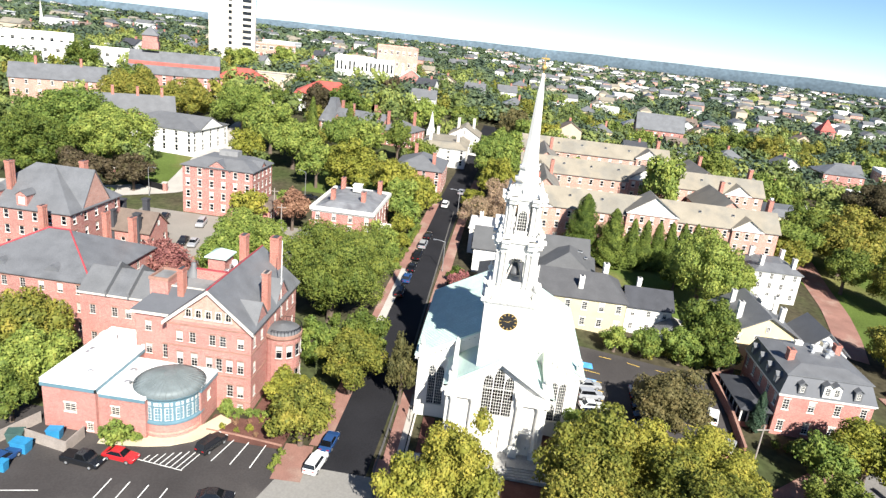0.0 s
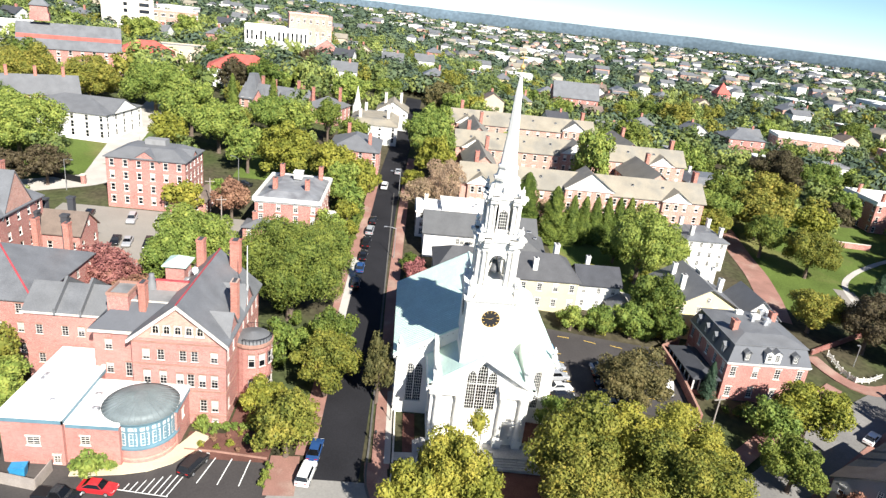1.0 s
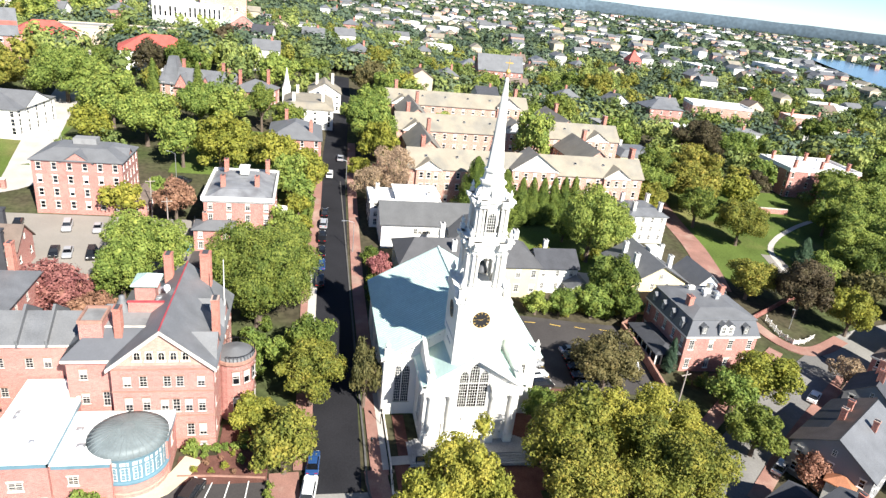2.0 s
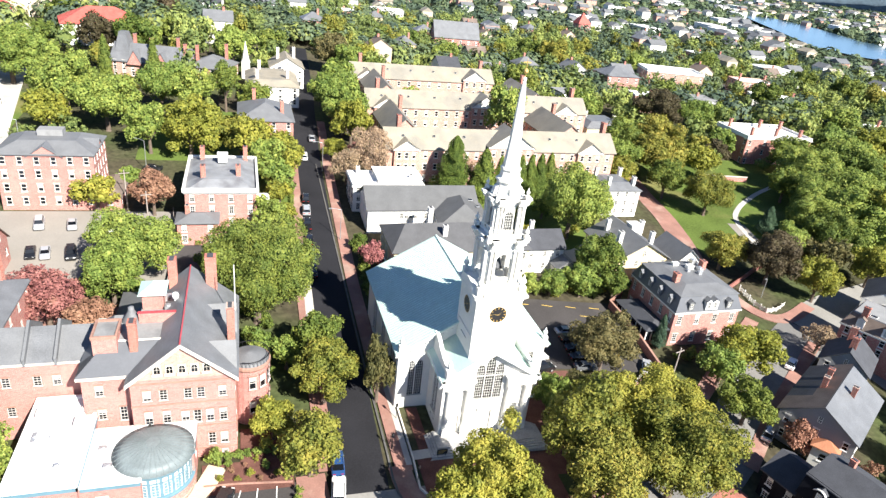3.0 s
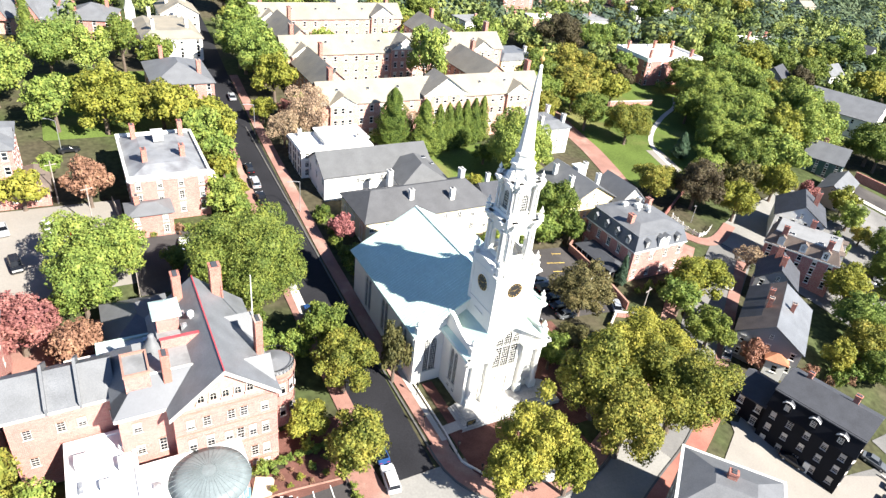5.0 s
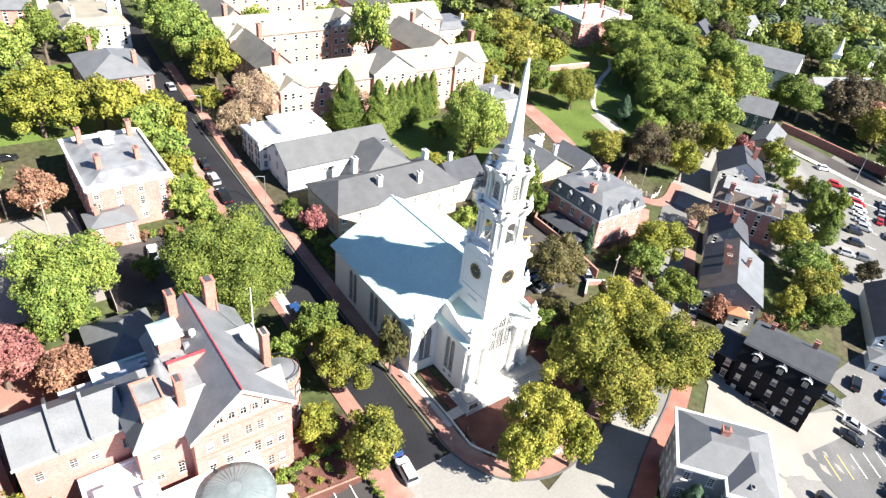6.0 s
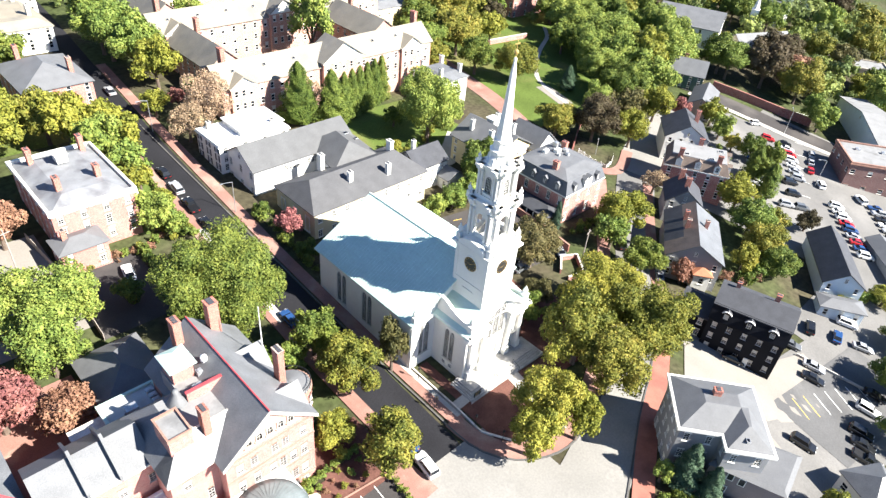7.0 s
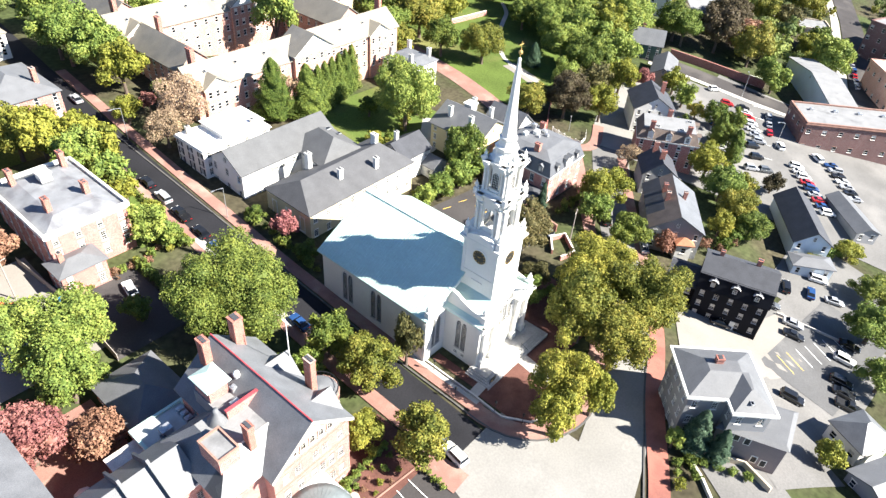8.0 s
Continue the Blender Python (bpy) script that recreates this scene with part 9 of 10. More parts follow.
# ---- vehicles ----
PAINT = {}
for nm, c in (("black", (0.012, 0.013, 0.015)), ("white", (0.75, 0.75, 0.74)), ("silver", (0.42, 0.43, 0.45)), ("red", (0.45, 0.02, 0.025)), ("blue", (0.02, 0.06, 0.17)), ("grey", (0.10, 0.105, 0.11))):
    PAINT[nm] = material(nm + "_car_paint", c, 0.22, 0.3 if nm == "silver" else 0.0, spots=((1.5, 0.05),), spec=0.7)
LENS_R = material("red_lamp_lens", (0.35, 0.01, 0.01), 0.2)
LENS_W = material("clear_lamp_lens", (0.7, 0.7, 0.68), 0.15)
CAR = {}


def car_meshes(kind, colour):
    if (kind, colour) in CAR:
        return CAR[(kind, colour)]
    L, W = {"saloon": (4.6, 1.8), "suv": (4.7, 1.9), "pickup": (5.5, 1.95)}[kind]
    hood, top = {"saloon": (0.92, 1.42), "suv": (1.08, 1.72), "pickup": (1.08, 1.78)}[kind]
    b = Shape()
    side = [(-L / 2, 0.42), (-L / 2 + 0.12, 0.25), (L / 2 - 0.15, 0.25), (L / 2, 0.45), (L / 2 - 0.03, 0.72), (L / 2 - 0.25, hood - 0.12), (L / 2 - 1.1, hood), (-L / 2 + (0.75 if kind != "suv" else 0.12), hood), (-L / 2 + 0.08, hood - 0.08)]
    n = len(side)
    rings = []
    for y, k, dz in ((-W / 2, 0.94, 0.06), (-W / 2 + 0.12, 1.0, 0.0), (W / 2 - 0.12, 1.0, 0.0), (W / 2, 0.94, 0.06)):
        rings.append([(x * k, y, z + (dz if z < 0.5 else -dz)) for x, z in side])
    pts = [p for r in rings for p in r]
    faces = [tuple(range(n)), tuple(range(4 * n - 1, 3 * n - 1, -1))]
    for r in range(3):
        faces += [(r * n + i, (r + 1) * n + i, (r + 1) * n + (i + 1) % n, r * n + (i + 1) % n) for i in range(n)]
    b.solid(pts, faces)
    x0, x1 = {"saloon": (-1.75, 0.95), "suv": (-2.2, 1.0), "pickup": (-0.6, 1.25)}[kind]
    t0, t1 = {"saloon": (-1.0, 0.25), "suv": (-1.95, 0.4), "pickup": (-0.35, 0.6)}[kind]
    g = Shape().solid([(x0, -W / 2 + 0.1, hood - 0.02), (x1, -W / 2 + 0.1, hood - 0.02), (x1, W / 2 - 0.1, hood - 0.02), (x0, W / 2 - 0.1, hood - 0.02), (t0, -W / 2 + 0.3, top - 0.05), (t1, -W / 2 + 0.3, top - 0.05), (t1, W / 2 - 0.3, top - 0.05), (t0, W / 2 - 0.3, top - 0.05)],
                      [(4, 5, 6, 7), (0, 1, 5, 4), (1, 2, 6, 5), (2, 3, 7, 6), (3, 0, 4, 7)])
    r = Shape().box(t0 - 0.05, -W / 2 + 0.27, top - 0.06, t1 + 0.05, W / 2 - 0.27, top)
    for s in (-1, 1):
        r.solid([(t0 - 0.05, s * (W / 2 - 0.3), top - 0.03), (x0, s * (W / 2 - 0.09), hood), (x0 + 0.14, s * (W / 2 - 0.09), hood), (t0 + 0.09, s * (W / 2 - 0.29), top - 0.03)], [(0, 1, 2, 3)])
        r.solid([(t1 - 0.05, s * (W / 2 - 0.29), top - 0.03), (x1 - 0.12, s * (W / 2 - 0.09), hood), (x1, s * (W / 2 - 0.09), hood), (t1 + 0.05, s * (W / 2 - 0.3), top - 0.03)], [(0, 1, 2, 3)])
    bed = None
    if kind == "pickup":
        bed = Shape().box(-L / 2 + 0.2, -W / 2 + 0.15, hood - 0.02, -0.75, W / 2 - 0.15, hood + 0.02).mesh("load_bed", IRON)
    lamp = Shape().box(-0.05, -0.2, -0.08, 0.05, 0.2, 0.08)
    CAR[(kind, colour)] = (b.mesh("body", PAINT[colour]), g.mesh("windows", GLASS), r.mesh("roof", PAINT[colour]), bed, L, W, hood)
    if "lamp_w" not in CAR:
        CAR["lamp_w"], CAR["lamp_r"] = lamp.mesh("headlight", LENS_W), lamp.mesh("taillight", LENS_R)
        CAR["tyre"] = Shape().rod((0, -0.11, 0), (0, 0.11, 0), 0.33, 0.33, 14).mesh("wheel", RUBBER)
        CAR["rim"] = Shape().rod((0, -0.12, 0), (0, 0.12, 0), 0.2, 0.2, 10).mesh("rim", STEEL)
    return CAR[(kind, colour)]


def car(x, y, rz, colour, kind="saloon", detail=True):
    """A parked vehicle; its length lies along local x."""
    body, glass, roof, bed, L, W, hood = car_meshes(kind, colour)
    dx, dy = math.cos(radians(rz)), math.sin(radians(rz))
    z = land(x, y) + 0.2
    slope = (land(x + dx, y + dy) - land(x - dx, y - dy)) / 2
    c = new("car")
    c.empty_display_size = 0.3
    c.matrix_basis = pose(x, y, z, 0, 0, rz) @ pose(0, 0, 0, 0, -math.degrees(math.atan(slope)), 0)
    tagged(c, "parked %s %s on asphalt" % (colour, {"saloon": "saloon car", "suv": "sport utility car", "pickup": "pickup truck"}[kind]), "car", "parked cars")
    part("body", body, None, c)
    part("window_glass", glass, None, c)
    part("roof", roof, None, c)
    if bed:
        part("load_bed", bed, None, c)
    for sx in (-1, 1):
        for sy in (-1, 1):
            w = part("wheel", CAR["tyre"], None, c, m=pose(sx * L * 0.3, sy * (W / 2 - 0.1), 0.3))
            if detail:
                part("rim", CAR["rim"], None, w)
                part("headlight" if sx > 0 else "taillight", CAR["lamp_w" if sx > 0 else "lamp_r"], None, c, m=pose(sx * (L / 2 - 0.09), sy * (W / 2 - 0.35), hood - 0.26))
    return c


# in front of the annex
car(-52.2, -20.0, -5, "black", "pickup")
car(-48.2, -18.1, -4, "red")
car(-38.2, -12.9, 71, "black", "suv")
car(-33.4, -22.4, 10, "black")
car(-61.4, -22.0, 80, "blue")
car(-23.4, -13.2, 82, "white", "suv")
car(-22.9, -8.2, 86, "blue")
car(-22.4, 24.6, 88, "blue")
# along the side street
car(-21.6, 43.3, 89, "black", "suv")
car(-21.3, 50.4, 89, "blue")
car(-21.1, 56.4, 88, "black")
car(-20.9, 63.6, 88, "black", "pickup")
car(-20.5, 70.8, 87, "silver", "suv")
car(-20.1, 77.4, 87, "black")
car(-18.4, 103.6, 87, "white", "suv")
car(-14.8, 118.0, 86, "silver")
# bleached lot
for x, y, c, k in ((-80.4, 53.0, "black", "saloon"), (-75.0, 52.4, "black", "saloon"), (-72.4, 52.2, "silver", "saloon"), (-67.8, 51.8, "black", "suv"), (-76.0, 63.9, "silver", "suv"), (-69.8, 63.7, "silver", "saloon"), (-62.2, 62.7, "white", "saloon"), (-86.0, 64.5, "black", "saloon")):
    car(x, y, -80, c, k)
for x, y, c, k in ((-57.4, 59.6, "red", "suv"), (-57.6, 57.0, "white", "saloon"), (-57.9, 54.6, "black", "suv"), (-57.6, 44.8, "black", "saloon"), (-60.6, 47.2, "silver", "saloon")):
    car(x, y, -18, c, k)
car(-57.0, 93.5, 5, "black", "saloon", False)
car(-39.6, 50.8, 80, "white")
# church car park
for i, c in enumerate(("silver", "silver", "white", "black")):
    car(17.0, 19.4 - 3.1 * i, 12, c, "suv" if i % 2 else "saloon")
for i, c in enumerate(("silver", "black", "black", "black", "grey")):
    car(26.8 - 0.2 * i, 21.2 - 2.7 * i, 0, c, "suv" if i == 1 else "saloon")
car(38.8, 17.6, 70, "white", "suv")
car(39.4, 10.0, 60, "silver")
car(55.4, 3.0, 40, "black")
car(73.6, 8.6, 37, "white")
car(40.2, -9.6, 28, "black", "suv")
car(53.8, -8.4, 35, "silver")
# lower car park
for x, y, c, k, r in ((59.2, -43.4, "silver", "saloon", -74), (55.6, -44.6, "black", "saloon", -76), (57.8, -55.3, "white", "suv", -80), (50.2, -56.3, "black", "suv", -80), (47.4, -57.6, "black", "saloon", -80), (63.4, -55.0, "black", "saloon", -80),
                      (35.8, -49.8, "black", "suv", -80), (70.6, -38.2, "black", "suv", 20), (73.8, -43.4, "blue", "saloon", 15), (80.8, -43.0, "white", "suv", -64), (76.0, -48.4, "silver", "saloon", -64), (44.2, -59.2, "black", "pickup", -78), (44.8, -31.6, "black", "saloon", -66), (61.0, -37.4, "grey", "saloon", -70)):
    car(x, y, r, c, k)
# the big sloping car park
g = random.Random(8)
for x0, y0, n, dx, dy, r in ((158, 4.5, 7, -3.3, -2.1, -58), (134, -21.8, 9, -2.3, -1.83, -54), (147, -29.5, 7, -2.4, -1.8, 130), (160.5, -4.0, 3, -6.0, -2.2, 24), (203, -22, 6, 4.2, -3.4, -40), (262, -8, 7, -5, -1.8, 20), (118, -4, 6, 3.4, 2.0, -58)):
    for i in range(n):
        car(x0 + dx * i + g.uniform(-0.2, 0.2), y0 + dy * i, r + g.uniform(-3, 3), g.choice(("white", "silver", "black", "white", "grey", "blue", "silver", "red")), g.choice(("saloon", "suv", "saloon")), False)
for x, y, r, c in ((132.6, -7.8, -46, "black"), (126.6, -11.2, -46, "black"), (121.2, -16.0, -46, "grey"), (154.6, 9.4, -58, "red"), (161.2, 17.0, -30, "white"), (147.4, -25.0, 50, "white"), (142.4, -14.0, 34, "white"), (118.0, -12.6, -46, "silver")):
    car(x, y, r, c, "suv", False)


# ---- street furniture, walls and hedges ----
def street_lamp(x, y, h, rz, arm=2.2):
    t = thing("street_lamp", x, y, land(x, y), rz, "grey steel street lamp with a single arm", "street lamp", "street lamps")
    part("pole", Shape().rod((0, 0, -0.3), (0, 0, h), 0.10, 0.06, 8), STEEL, t)
    part("arm", Shape().rod((0, 0, h - 0.1), (arm * 0.6, 0, h + 0.25), 0.05, 0.045, 6).rod((arm * 0.6, 0, h + 0.25), (arm, 0, h + 0.25), 0.045, 0.04, 6), STEEL, t)
    part("lamp_head", Shape().box(arm - 0.1, -0.14, h + 0.18, arm + 0.6, 0.14, h + 0.32), STEEL, t)


street_lamp(-14.0, 57.6, 7.6, 180)
street_lamp(-14.0, 96, 8.0, 180)
street_lamp(-58.5, 93, 8, 150)
street_lamp(-98, 79, 8, -20)
street_lamp(-89, 104, 8, 200)
street_lamp(140.6, -13.0, 9, 140)
street_lamp(166.0, 8.0, 9, 30)
street_lamp(86.0, 33.0, 5, 200, 0.6)


def utility_pole(x, y, h):
    t = thing("utility_pole", x, y, land(x, y), 15, "weathered wooden utility pole with crossarm", "utility pole", "utility poles")
    part("pole", Shape().rod((0, 0, -0.5), (0, 0, h), 0.16, 0.11, 8), FENCE, t)
    part("crossarm", Shape().box(-1.1, -0.06, h - 0.9, 1.1, 0.06, h - 0.76), FENCE, t)


utility_pole(-54.6, 61.4, 9.5)
utility_pole(-60.2, 72.0, 9.5)
utility_pole(41.5, 5.0, 9.0)


def wall_run(name, pts, h, w, mat, label, category="wall", cap=None):
    t = thing(name, *pts[0], land(*pts[0]), 0, label, category)
    ox, oy, oz = t.location
    s, c = Shape(), Shape()
    for (x0, y0), (x1, y1) in zip(pts, pts[1:]):
        d = Vector((x1 - x0, y1 - y0))
        k = max(1, int(d.length / 3))
        nn = Vector((-d.y, d.x)).normalized() * (w / 2)
        for i in range(k):
            a, b = Vector((x0, y0)) + d * (i / k), Vector((x0, y0)) + d * ((i + 1) / k)
            za, zb = land(*a) - oz, land(*b) - oz
            for sh, z0, z1, g_ in ((s, -0.6, h, 1.0), (c, h, h + 0.12, 1.3)):
                q = [(a - nn * g_, za), (b - nn * g_, zb), (b + nn * g_, zb), (a + nn * g_, za)]
                sh.solid([(p.x - ox, p.y - oy, z + z0) for p, z in q] + [(p.x - ox, p.y - oy, z + z1) for p, z in q], [(0, 3, 2, 1), (4, 5, 6, 7), (0, 1, 5, 4), (1, 2, 6, 5), (2, 3, 7, 6), (3, 0, 4, 7)])
    part("wall", s, mat, t)
    if cap:
        part("coping", c, cap, t)
    return t


wall_run("brick_wall", [(41.6, 9), (42.4, 20), (42.0, 30.4), (47, 34)], 1.9, 0.35, BRICK_DARK, "red brick boundary wall beside the car park", cap=STONE)
wall_run("brick_wall", [(33, 2.5), (37.5, 1.5), (41.5, 6.5), (37.5, 8), (33.5, 5)], 1.2, 0.3, BRICK, "low red brick garden enclosure with pale coping", cap=LIME)
wall_run("retaining_wall", [(172, 40), (177, 28), (181, 16), (185, 6)], 3.0, 0.8, BRICK_DARK, "tall dark retaining wall above the car park")
wall_run("churchyard_kerb", [(-11.9, 8), (-11.9, -8), (-12.2, -14), (-9.6, -18.2), (-5, -20.6)], 0.45, 0.25, LIME, "low pale stone edging round the churchyard beds", "kerb")
wall_run("brick_wall", [(78, 36), (92, 44), (104, 50)], 1.2, 0.35, BRICK_DARK, "low brick park wall beside the lane")


def picket_fence(pts, h, label):
    """White fence of posts, two rails a bay and pickets, following the land."""
    f = thing("park_fence", *pts[0], land(*pts[0]), 0, label, "fence")
    o = Vector(f.location)
    post = Shape().box(-0.09, -0.09, -0.3, 0.09, 0.09, h + 0.15).box(-0.13, -0.13, h + 0.15, 0.13, 0.13, h + 0.24).mesh("post", WHITE)
    picket = Shape().box(-0.045, -0.015, 0.1, 0.045, 0.015, h).mesh("picket", WHITE)
    for (x0, y0), (x1, y1) in zip(pts, pts[1:]):
        n = max(1, round(math.hypot(x1 - x0, y1 - y0) / 2.2))
        rz = math.degrees(math.atan2(y1 - y0, x1 - x0))
        for i in range(n):
            a = Vector((x0 + (x1 - x0) * i / n, y0 + (y1 - y0) * i / n, 0))
            b = Vector((x0 + (x1 - x0) * (i + 1) / n, y0 + (y1 - y0) * (i + 1) / n, 0))
            a.z, b.z = land(a.x, a.y) + 0.15, land(b.x, b.y) + 0.15
            part("post", post, None, f, m=pose(*(a - o), 0, 0, rz))
            for z in (0.25, h - 0.2):
                part("rail", Shape().rod(tuple(a - o + Vector((0, 0, z))), tuple(b - o + Vector((0, 0, z))), 0.05, 0.05, 4), WHITE, f)
            for j in range(1, 10):
                part("picket", picket, None, f, m=pose(*(a.lerp(b, j / 10) - o), 0, 0, rz))
    return f


picket_fence([(81.9, 36.2), (81.0, 29.7), (82.1, 26.5), (85.5, 27.0), (89.9, 29.3)], 1.1, "white wooden picket fence curving round the park corner")
wall_run("terrace_wall", [(117, 105.5), (127, 104.5), (137, 103.5)], 1.8, 0.5, BRICK, "low brick terrace wall below the mansion lawn", cap=LIME)
wall_run("board_fence", [(-62.5, -13.5), (-66, -22), (-61, -25.6)], 1.8, 0.12, FENCE, "weathered grey board fence round the bin yard", "fence")
wall_run("board_fence", [(-62, -17.4), (-55.4, -18.6), (-55.2, -15)], 1.8, 0.12, FENCE, "grey board screen fence beside the annex", "fence")
wall_run("board_fence", [(-49.2, 38), (-48.8, 54), (-50.4, 70)], 1.6, 0.12, FENCE, "wooden fence at the edge of the bleached lot", "fence")
wall_run("retaining_wall", [(59.7, -39.6), (61.7, -46.6), (63.9, -54.6)], 0.7, 0.3, CONCRETE, "low concrete retaining wall between two car parks")
wall_run("bed_wall", [(-40.6, -9.4), (-36.4, -9.5), (-29.2, -10.2)], 0.35, 0.2, STONE, "low brown kerb wall below the planting bed")
wall_run("stone_wall", [(5, -41), (9, -48), (7, -53)], 1.3, 0.4, TANWOOD, "pale yellow stone garden wall", "wall")
wall_run("iron_fence", [(-96, 84), (-118, 90), (-135, 98)], 1.8, 0.06, IRON, "black iron railing along the lawn", "fence")
for i in range(5):
    x, y = -96 - 9.6 * i, 84 + 3.2 * i
    p = thing("gate_pier", x, y, land(x, y), 0, "square red brick fence pier with stone cap", "pier", "brick fence piers")
    part("shaft", Shape().box(-0.5, -0.5, -0.5, 0.5, 0.5, 2.4), BRICK, p)
    part("cap", Shape().box(-0.65, -0.65, 2.4, 0.65, 0.65, 2.65), LIME, p)


def bin_(x, y, rz, mat, label, w=1.1, d=0.8, h=1.2):
    t = thing("waste_bin", x, y, land(x, y) + 0.1, rz, label, "bin", "waste bins")
    part("tub", Shape().prism([(-w / 2 * 0.85, -d / 2 * 0.85), (w / 2 * 0.85, -d / 2 * 0.85), (w / 2 * 0.85, d / 2 * 0.85), (-w / 2 * 0.85, d / 2 * 0.85)], 0, h, [(-w / 2, -d / 2), (w / 2, -d / 2), (w / 2, d / 2), (-w / 2, d / 2)]), mat, t)
    part("lid", Shape().box(-w / 2 - 0.04, -d / 2 - 0.04, h, w / 2 + 0.04, d / 2 + 0.04, h + 0.12), mat, t)


bin_(-58.6, -16.2, 10, BIN_BLUE, "blue plastic waste bin by the fence", 1.8, 1.3, 1.4)
bin_(-60.8, -19.6, 0, BIN_BLUE, "blue recycling container in the bin yard", 2.2, 1.5, 1.5)
bin_(-62.8, -18.0, 20, GREENWOOD, "dark green waste container", 2.0, 1.5, 1.5)
bin_(-60.6, -23.4, 0, BIN_BLUE, "blue plastic bin behind the fence", 1.4, 1.0, 1.3)
bin_(-49.6, 55.4, 12, BIN_BLUE, "blue bin beside the brick extension", 1.6, 1.2, 1.4)
for x, y in ((-64.6, 18.6), (-61.8, 16.0)):
    u = thing("parasol", x, y, land(x, y) + 0.1, 0, "closed-weave white garden parasol over a table", "parasol", "garden parasols")
    part("pole", Shape().rod((0, 0, 0), (0, 0, 2.4), 0.04, 0.04, 6), STEEL, u)
    part("canopy", Shape().lathe([(1.3, 2.0), (0.7, 2.35), (0.04, 2.6)], 0, 0, 8), WHITE, u)
    part("table", Shape().lathe([(0.6, 0.7), (0.6, 0.76)], 0, 0, 12), WHITE, u)
for x, y in ((-12.2, -12.6), (-12.6, 0.5), (-11.0, -17.4), (-14.6, -6.0)):
    b = thing("lamp_post", x, y, land(x, y) + 0.2, 0, "short black iron lamp post in the churchyard", "lamp post", "churchyard lamp posts")
    part("post", Shape().rod((0, 0, 0), (0, 0, 2.2), 0.06, 0.04, 8), IRON, b)
    part("lantern", Shape().lathe([(0.1, 2.2), (0.2, 2.35), (0.22, 2.7), (0.05, 2.9)], 0, 0, 8), IRON, b)
sign = thing("notice_sign", -7.6, -8.6, land(-7.6, -8.6), 0, "small dark notice board with gilt lettering on posts", "sign")
part("post", Shape().rod((-0.6, 0, 0), (-0.6, 0, 1.6), 0.05, 0.05).rod((0.6, 0, 0), (0.6, 0, 1.6), 0.05, 0.05), IRON, sign)
part("board", Shape().box(-0.8, -0.06, 0.8, 0.8, 0.0, 1.7), BLACK_DIAL, sign)
for i in range(3):
    part("lettering", Shape().box(-0.6, -0.08, 1.45 - 0.22 * i, 0.6 - 0.2 * i, -0.06, 1.53 - 0.22 * i), GOLD, sign)


# ---- shrubs and hedges ----
SHRUB = {}


def shrub(x, y, r, species, h=None):
    mat = SPECIES[species][0]
    k = (species, random.randrange(3))
    if k not in SHRUB:
        SHRUB[k] = leaf_mesh("shrub", mat, 1.2, 1.0, 12, 0.21, 0.9, 300 + len(SHRUB), ball=BALL_COARSE)
    h = h or r
    ob = new("shrub", SHRUB[k])
    ob.matrix_basis = Matrix.LocRotScale((x, y, land(x, y) + h * 0.7 + 0.1), Euler((0, 0, random.uniform(0, 6))), (r / 1.2, r / 1.2, h))
    return tagged(ob, "rounded garden shrub with %s leaves" % {"green": "fresh green", "deep": "dark green", "yellow": "yellow-green", "rust": "rust-orange", "ochre": "ochre", "purple": "copper-red"}[species], "shrub", "garden shrubs")


g = random.Random(21)
for x, y, r, kind in ((-38.6, -8.6, 0.6, "yellow"), (-37.2, -7.2, 0.7, "rust"), (-36.4, -8.9, 0.55, "ochre"), (-34.8, -8.2, 0.8, "yellow"), (-33.4, -9.2, 0.6, "rust"), (-32.6, -7.0, 0.7, "green"), (-31.2, -8.6, 0.6, "yellow"),
                      (-37.6, -6.0, 0.6, "green"), (-35.4, -6.4, 0.5, "rust"), (-30.4, -6.0, 0.7, "deep"), (-33.9, -5.6, 0.5, "yellow")):
    shrub(x, y, r, kind)
shrub(-39.3, -5.4, 1.0, "green", 1.9)
shrub(-50.4, -15.6, 2.3, "green", 2.3)
for i in range(9):
    shrub(-40.2 + 1.3 * i, -4.9 + 0.1 * i, 0.8, "green")
for i in range(6):
    shrub(-52.6 + 0.9 * i, -14.8 + 0.15 * i, 0.8, "green", 0.7)
for i in range(14):
    shrub(23 + 1.5 * i + g.uniform(-0.5, 0.5), 35.5 + g.uniform(-1, 2.5), g.uniform(1.2, 2.2), g.choice(("green", "deep", "green", "yellow")))
for i in range(10):
    shrub(-10.6 + g.uniform(-0.4, 0.4), 33 + 2.4 * i, g.uniform(0.9, 1.7), g.choice(("deep", "green", "deep")))
for i in range(10):
    shrub(27.5 + 3 * i + g.uniform(-1, 1), 57 + g.uniform(-2, 2) + 1.2 * i, g.uniform(0.9, 2.0), g.choice(("green", "yellow", "deep", "ochre")))
for i in range(12):
    shrub(48 + 1.8 * i, 13 - 0.2 * i + g.uniform(-1, 1), g.uniform(0.8, 1.4), g.choice(("green", "deep", "rust")))
for i in range(10):
    shrub(12 + g.uniform(0, 12), -3 + g.uniform(-5, 7), g.uniform(0.7, 1.3), g.choice(("rust", "deep", "green")))
for i in range(10):
    shrub(-33.5 + g.uniform(-1.5, 3), 8 + 2.2 * i, g.uniform(1.0, 1.8), g.choice(("green", "deep", "green")))
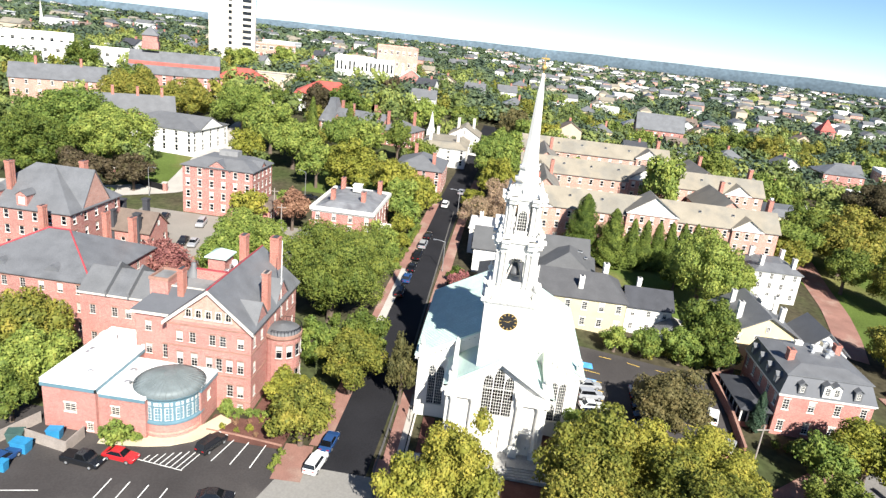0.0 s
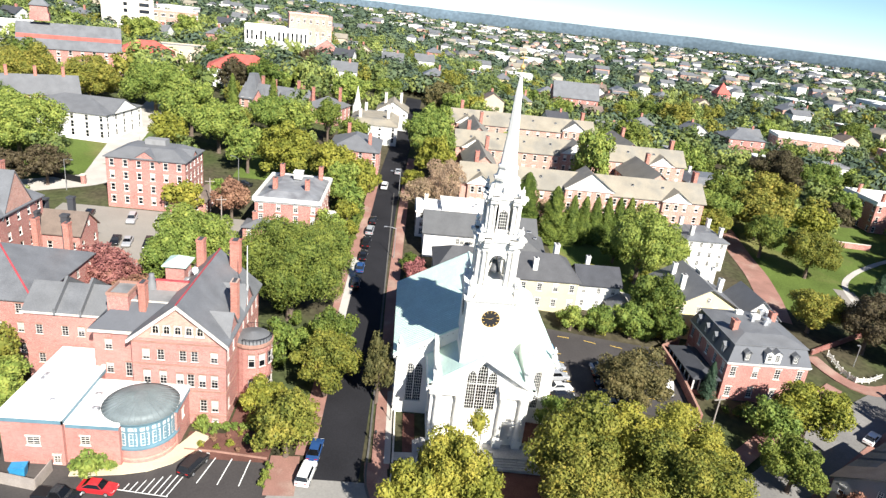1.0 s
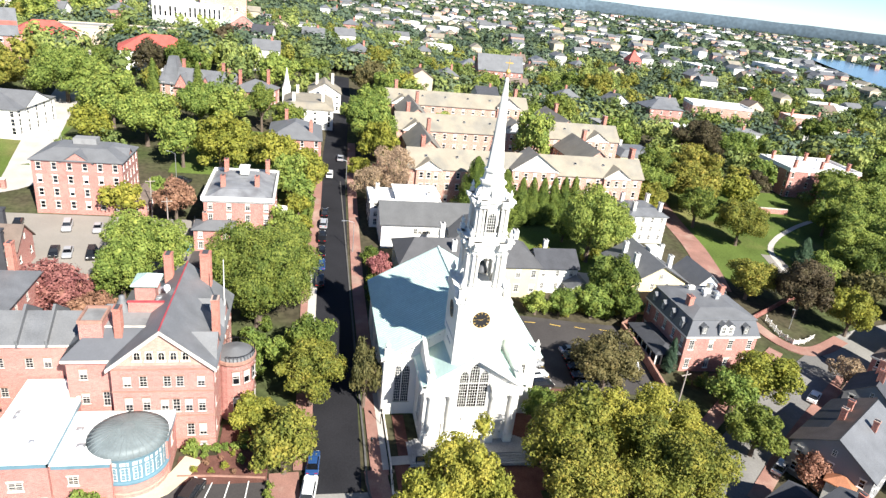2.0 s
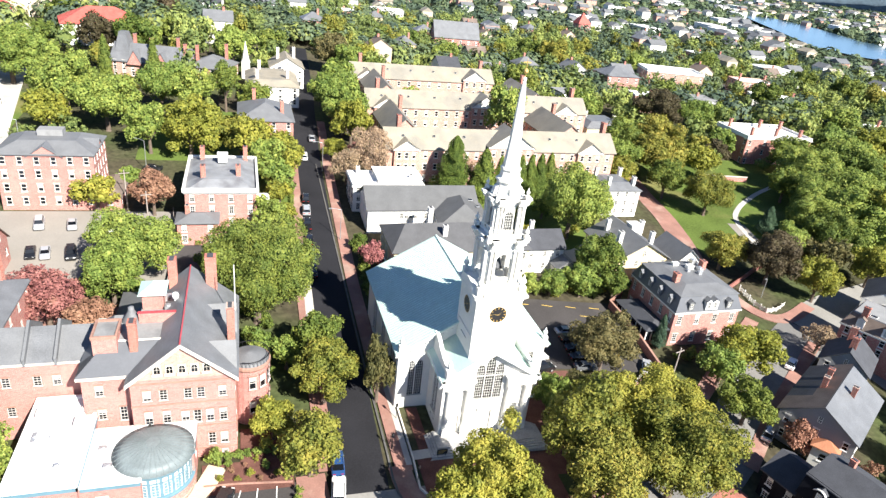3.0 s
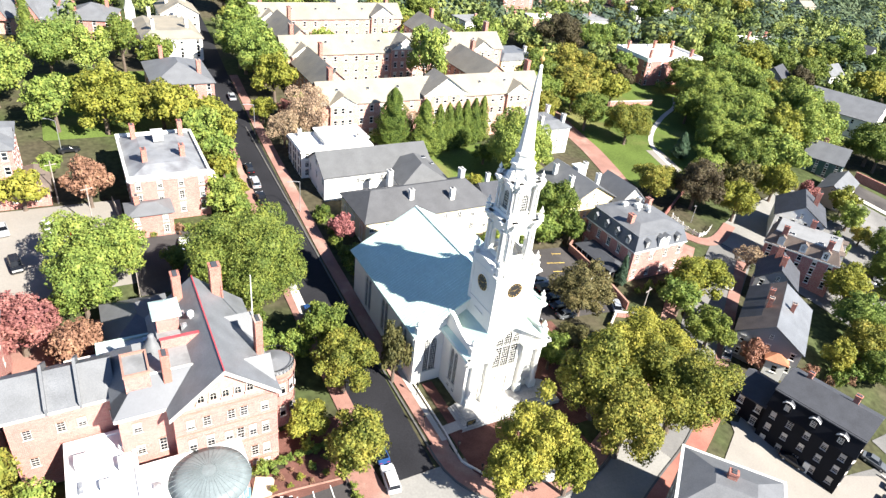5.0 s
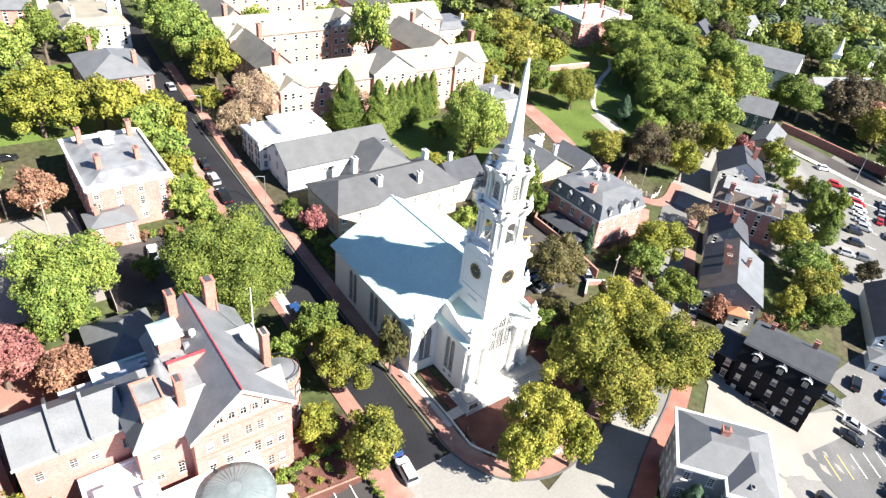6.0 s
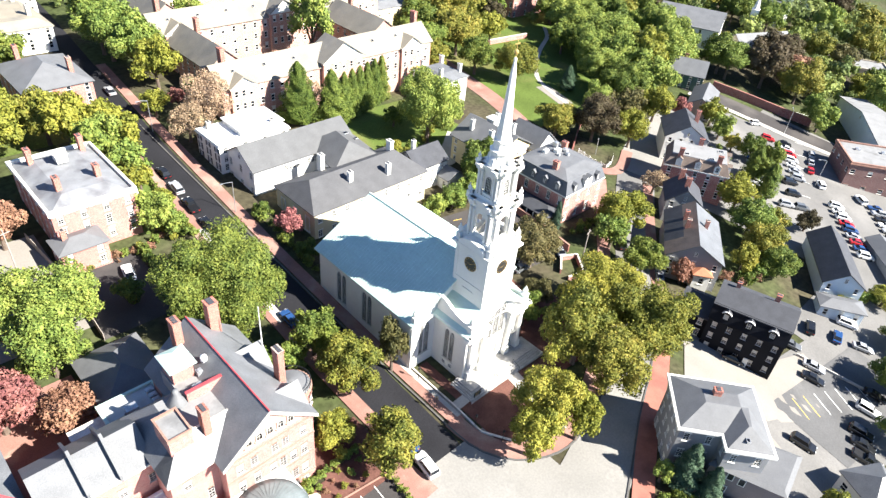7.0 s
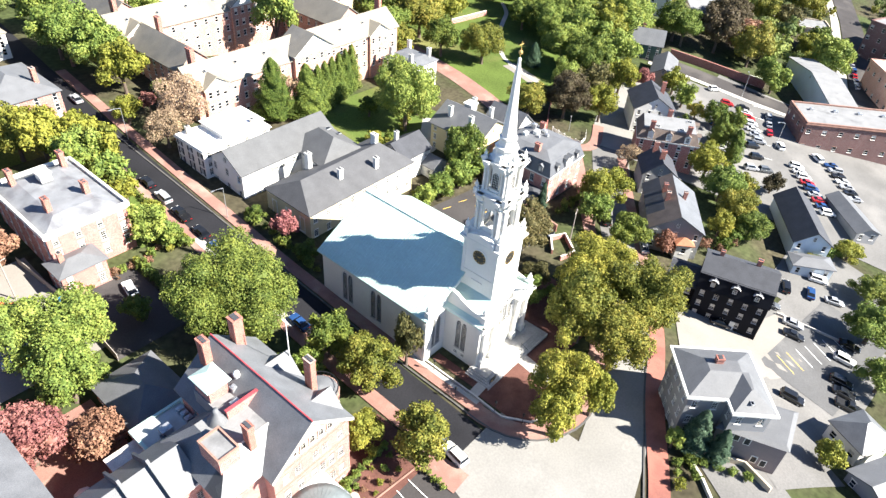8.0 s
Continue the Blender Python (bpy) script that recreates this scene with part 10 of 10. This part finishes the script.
for i in range(14):
    shrub(-46 + 1.6 * i, 56.5 + g.uniform(-1, 1), g.uniform(0.8, 1.5), g.choice(("green", "yellow", "deep", "rust")))
for i in range(12):
    shrub(-26 + g.uniform(-4, 2), 55 + 2.3 * i, g.uniform(0.7, 1.5), g.choice(("green", "yellow", "deep")))
for i in range(5):
    shrub(3.0 + 0.9 * i, -40.6 - 2.2 * i, 1.0, "green")
for i in range(16):
    shrub(84 + 1.3 * i, -38 - 0.55 * i + g.uniform(-1, 1), g.uniform(1.0, 2.0), g.choice(("yellow", "green", "deep")))
for i in range(16):
    shrub(66 + 1.7 * i, -20 - 0.2 * i + g.uniform(-2, 2), g.uniform(1.2, 2.4), g.choice(("green", "deep", "yellow", "rust")))


def hedge(pts, w, h, label="clipped dark green hedge"):
    p = []
    rr = random.Random(len(pts) * 7 + int(pts[0][0]))
    co = Shape()
    spots = []
    for (x0, y0), (x1, y1) in zip(pts, pts[1:]):
        d = math.hypot(x1 - x0, y1 - y0)
        k = int(d / 0.9)
        spots += [(x0 + (x1 - x0) * i / k + rr.uniform(-0.2, 0.2), y0 + (y1 - y0) * i / k + rr.uniform(-0.2, 0.2), w * 0.62) for i in range(k)]
    ob = woodland(G_DEEP, spots, 77, "hedge", label, 1.7)
    ob["kind"] = ""
    ob["category"] = "hedge"
    return ob


shrub(0.7, -39.8, 0.9, "green", 1.0)
shrub(-1.2, -40.6, 0.8, "green", 0.9)
shrub(2.2, -41.4, 1.3, "deep", 1.4)
shrub(0.4, -43.0, 1.2, "deep", 1.2)
shrub(-3.0, -41.8, 1.3, "yellow", 1.3)
wall_run("garden_wall", [(3.4, -40.6), (0.9, -44.1), (-2.6, -47.6)], 0.8, 0.4, LIME, "low pale stone garden wall beside the bed", "wall")
hedge([(-28.7, -15.4), (-28.5, -11.4)], 1.2, 1.1, "clipped hedge in a kerbed planter")
hedge([(-35.2, 30), (-35.0, 56)], 2.2, 2.2)
hedge([(-24.6, 60), (-23.2, 84)], 1.2, 1.2)
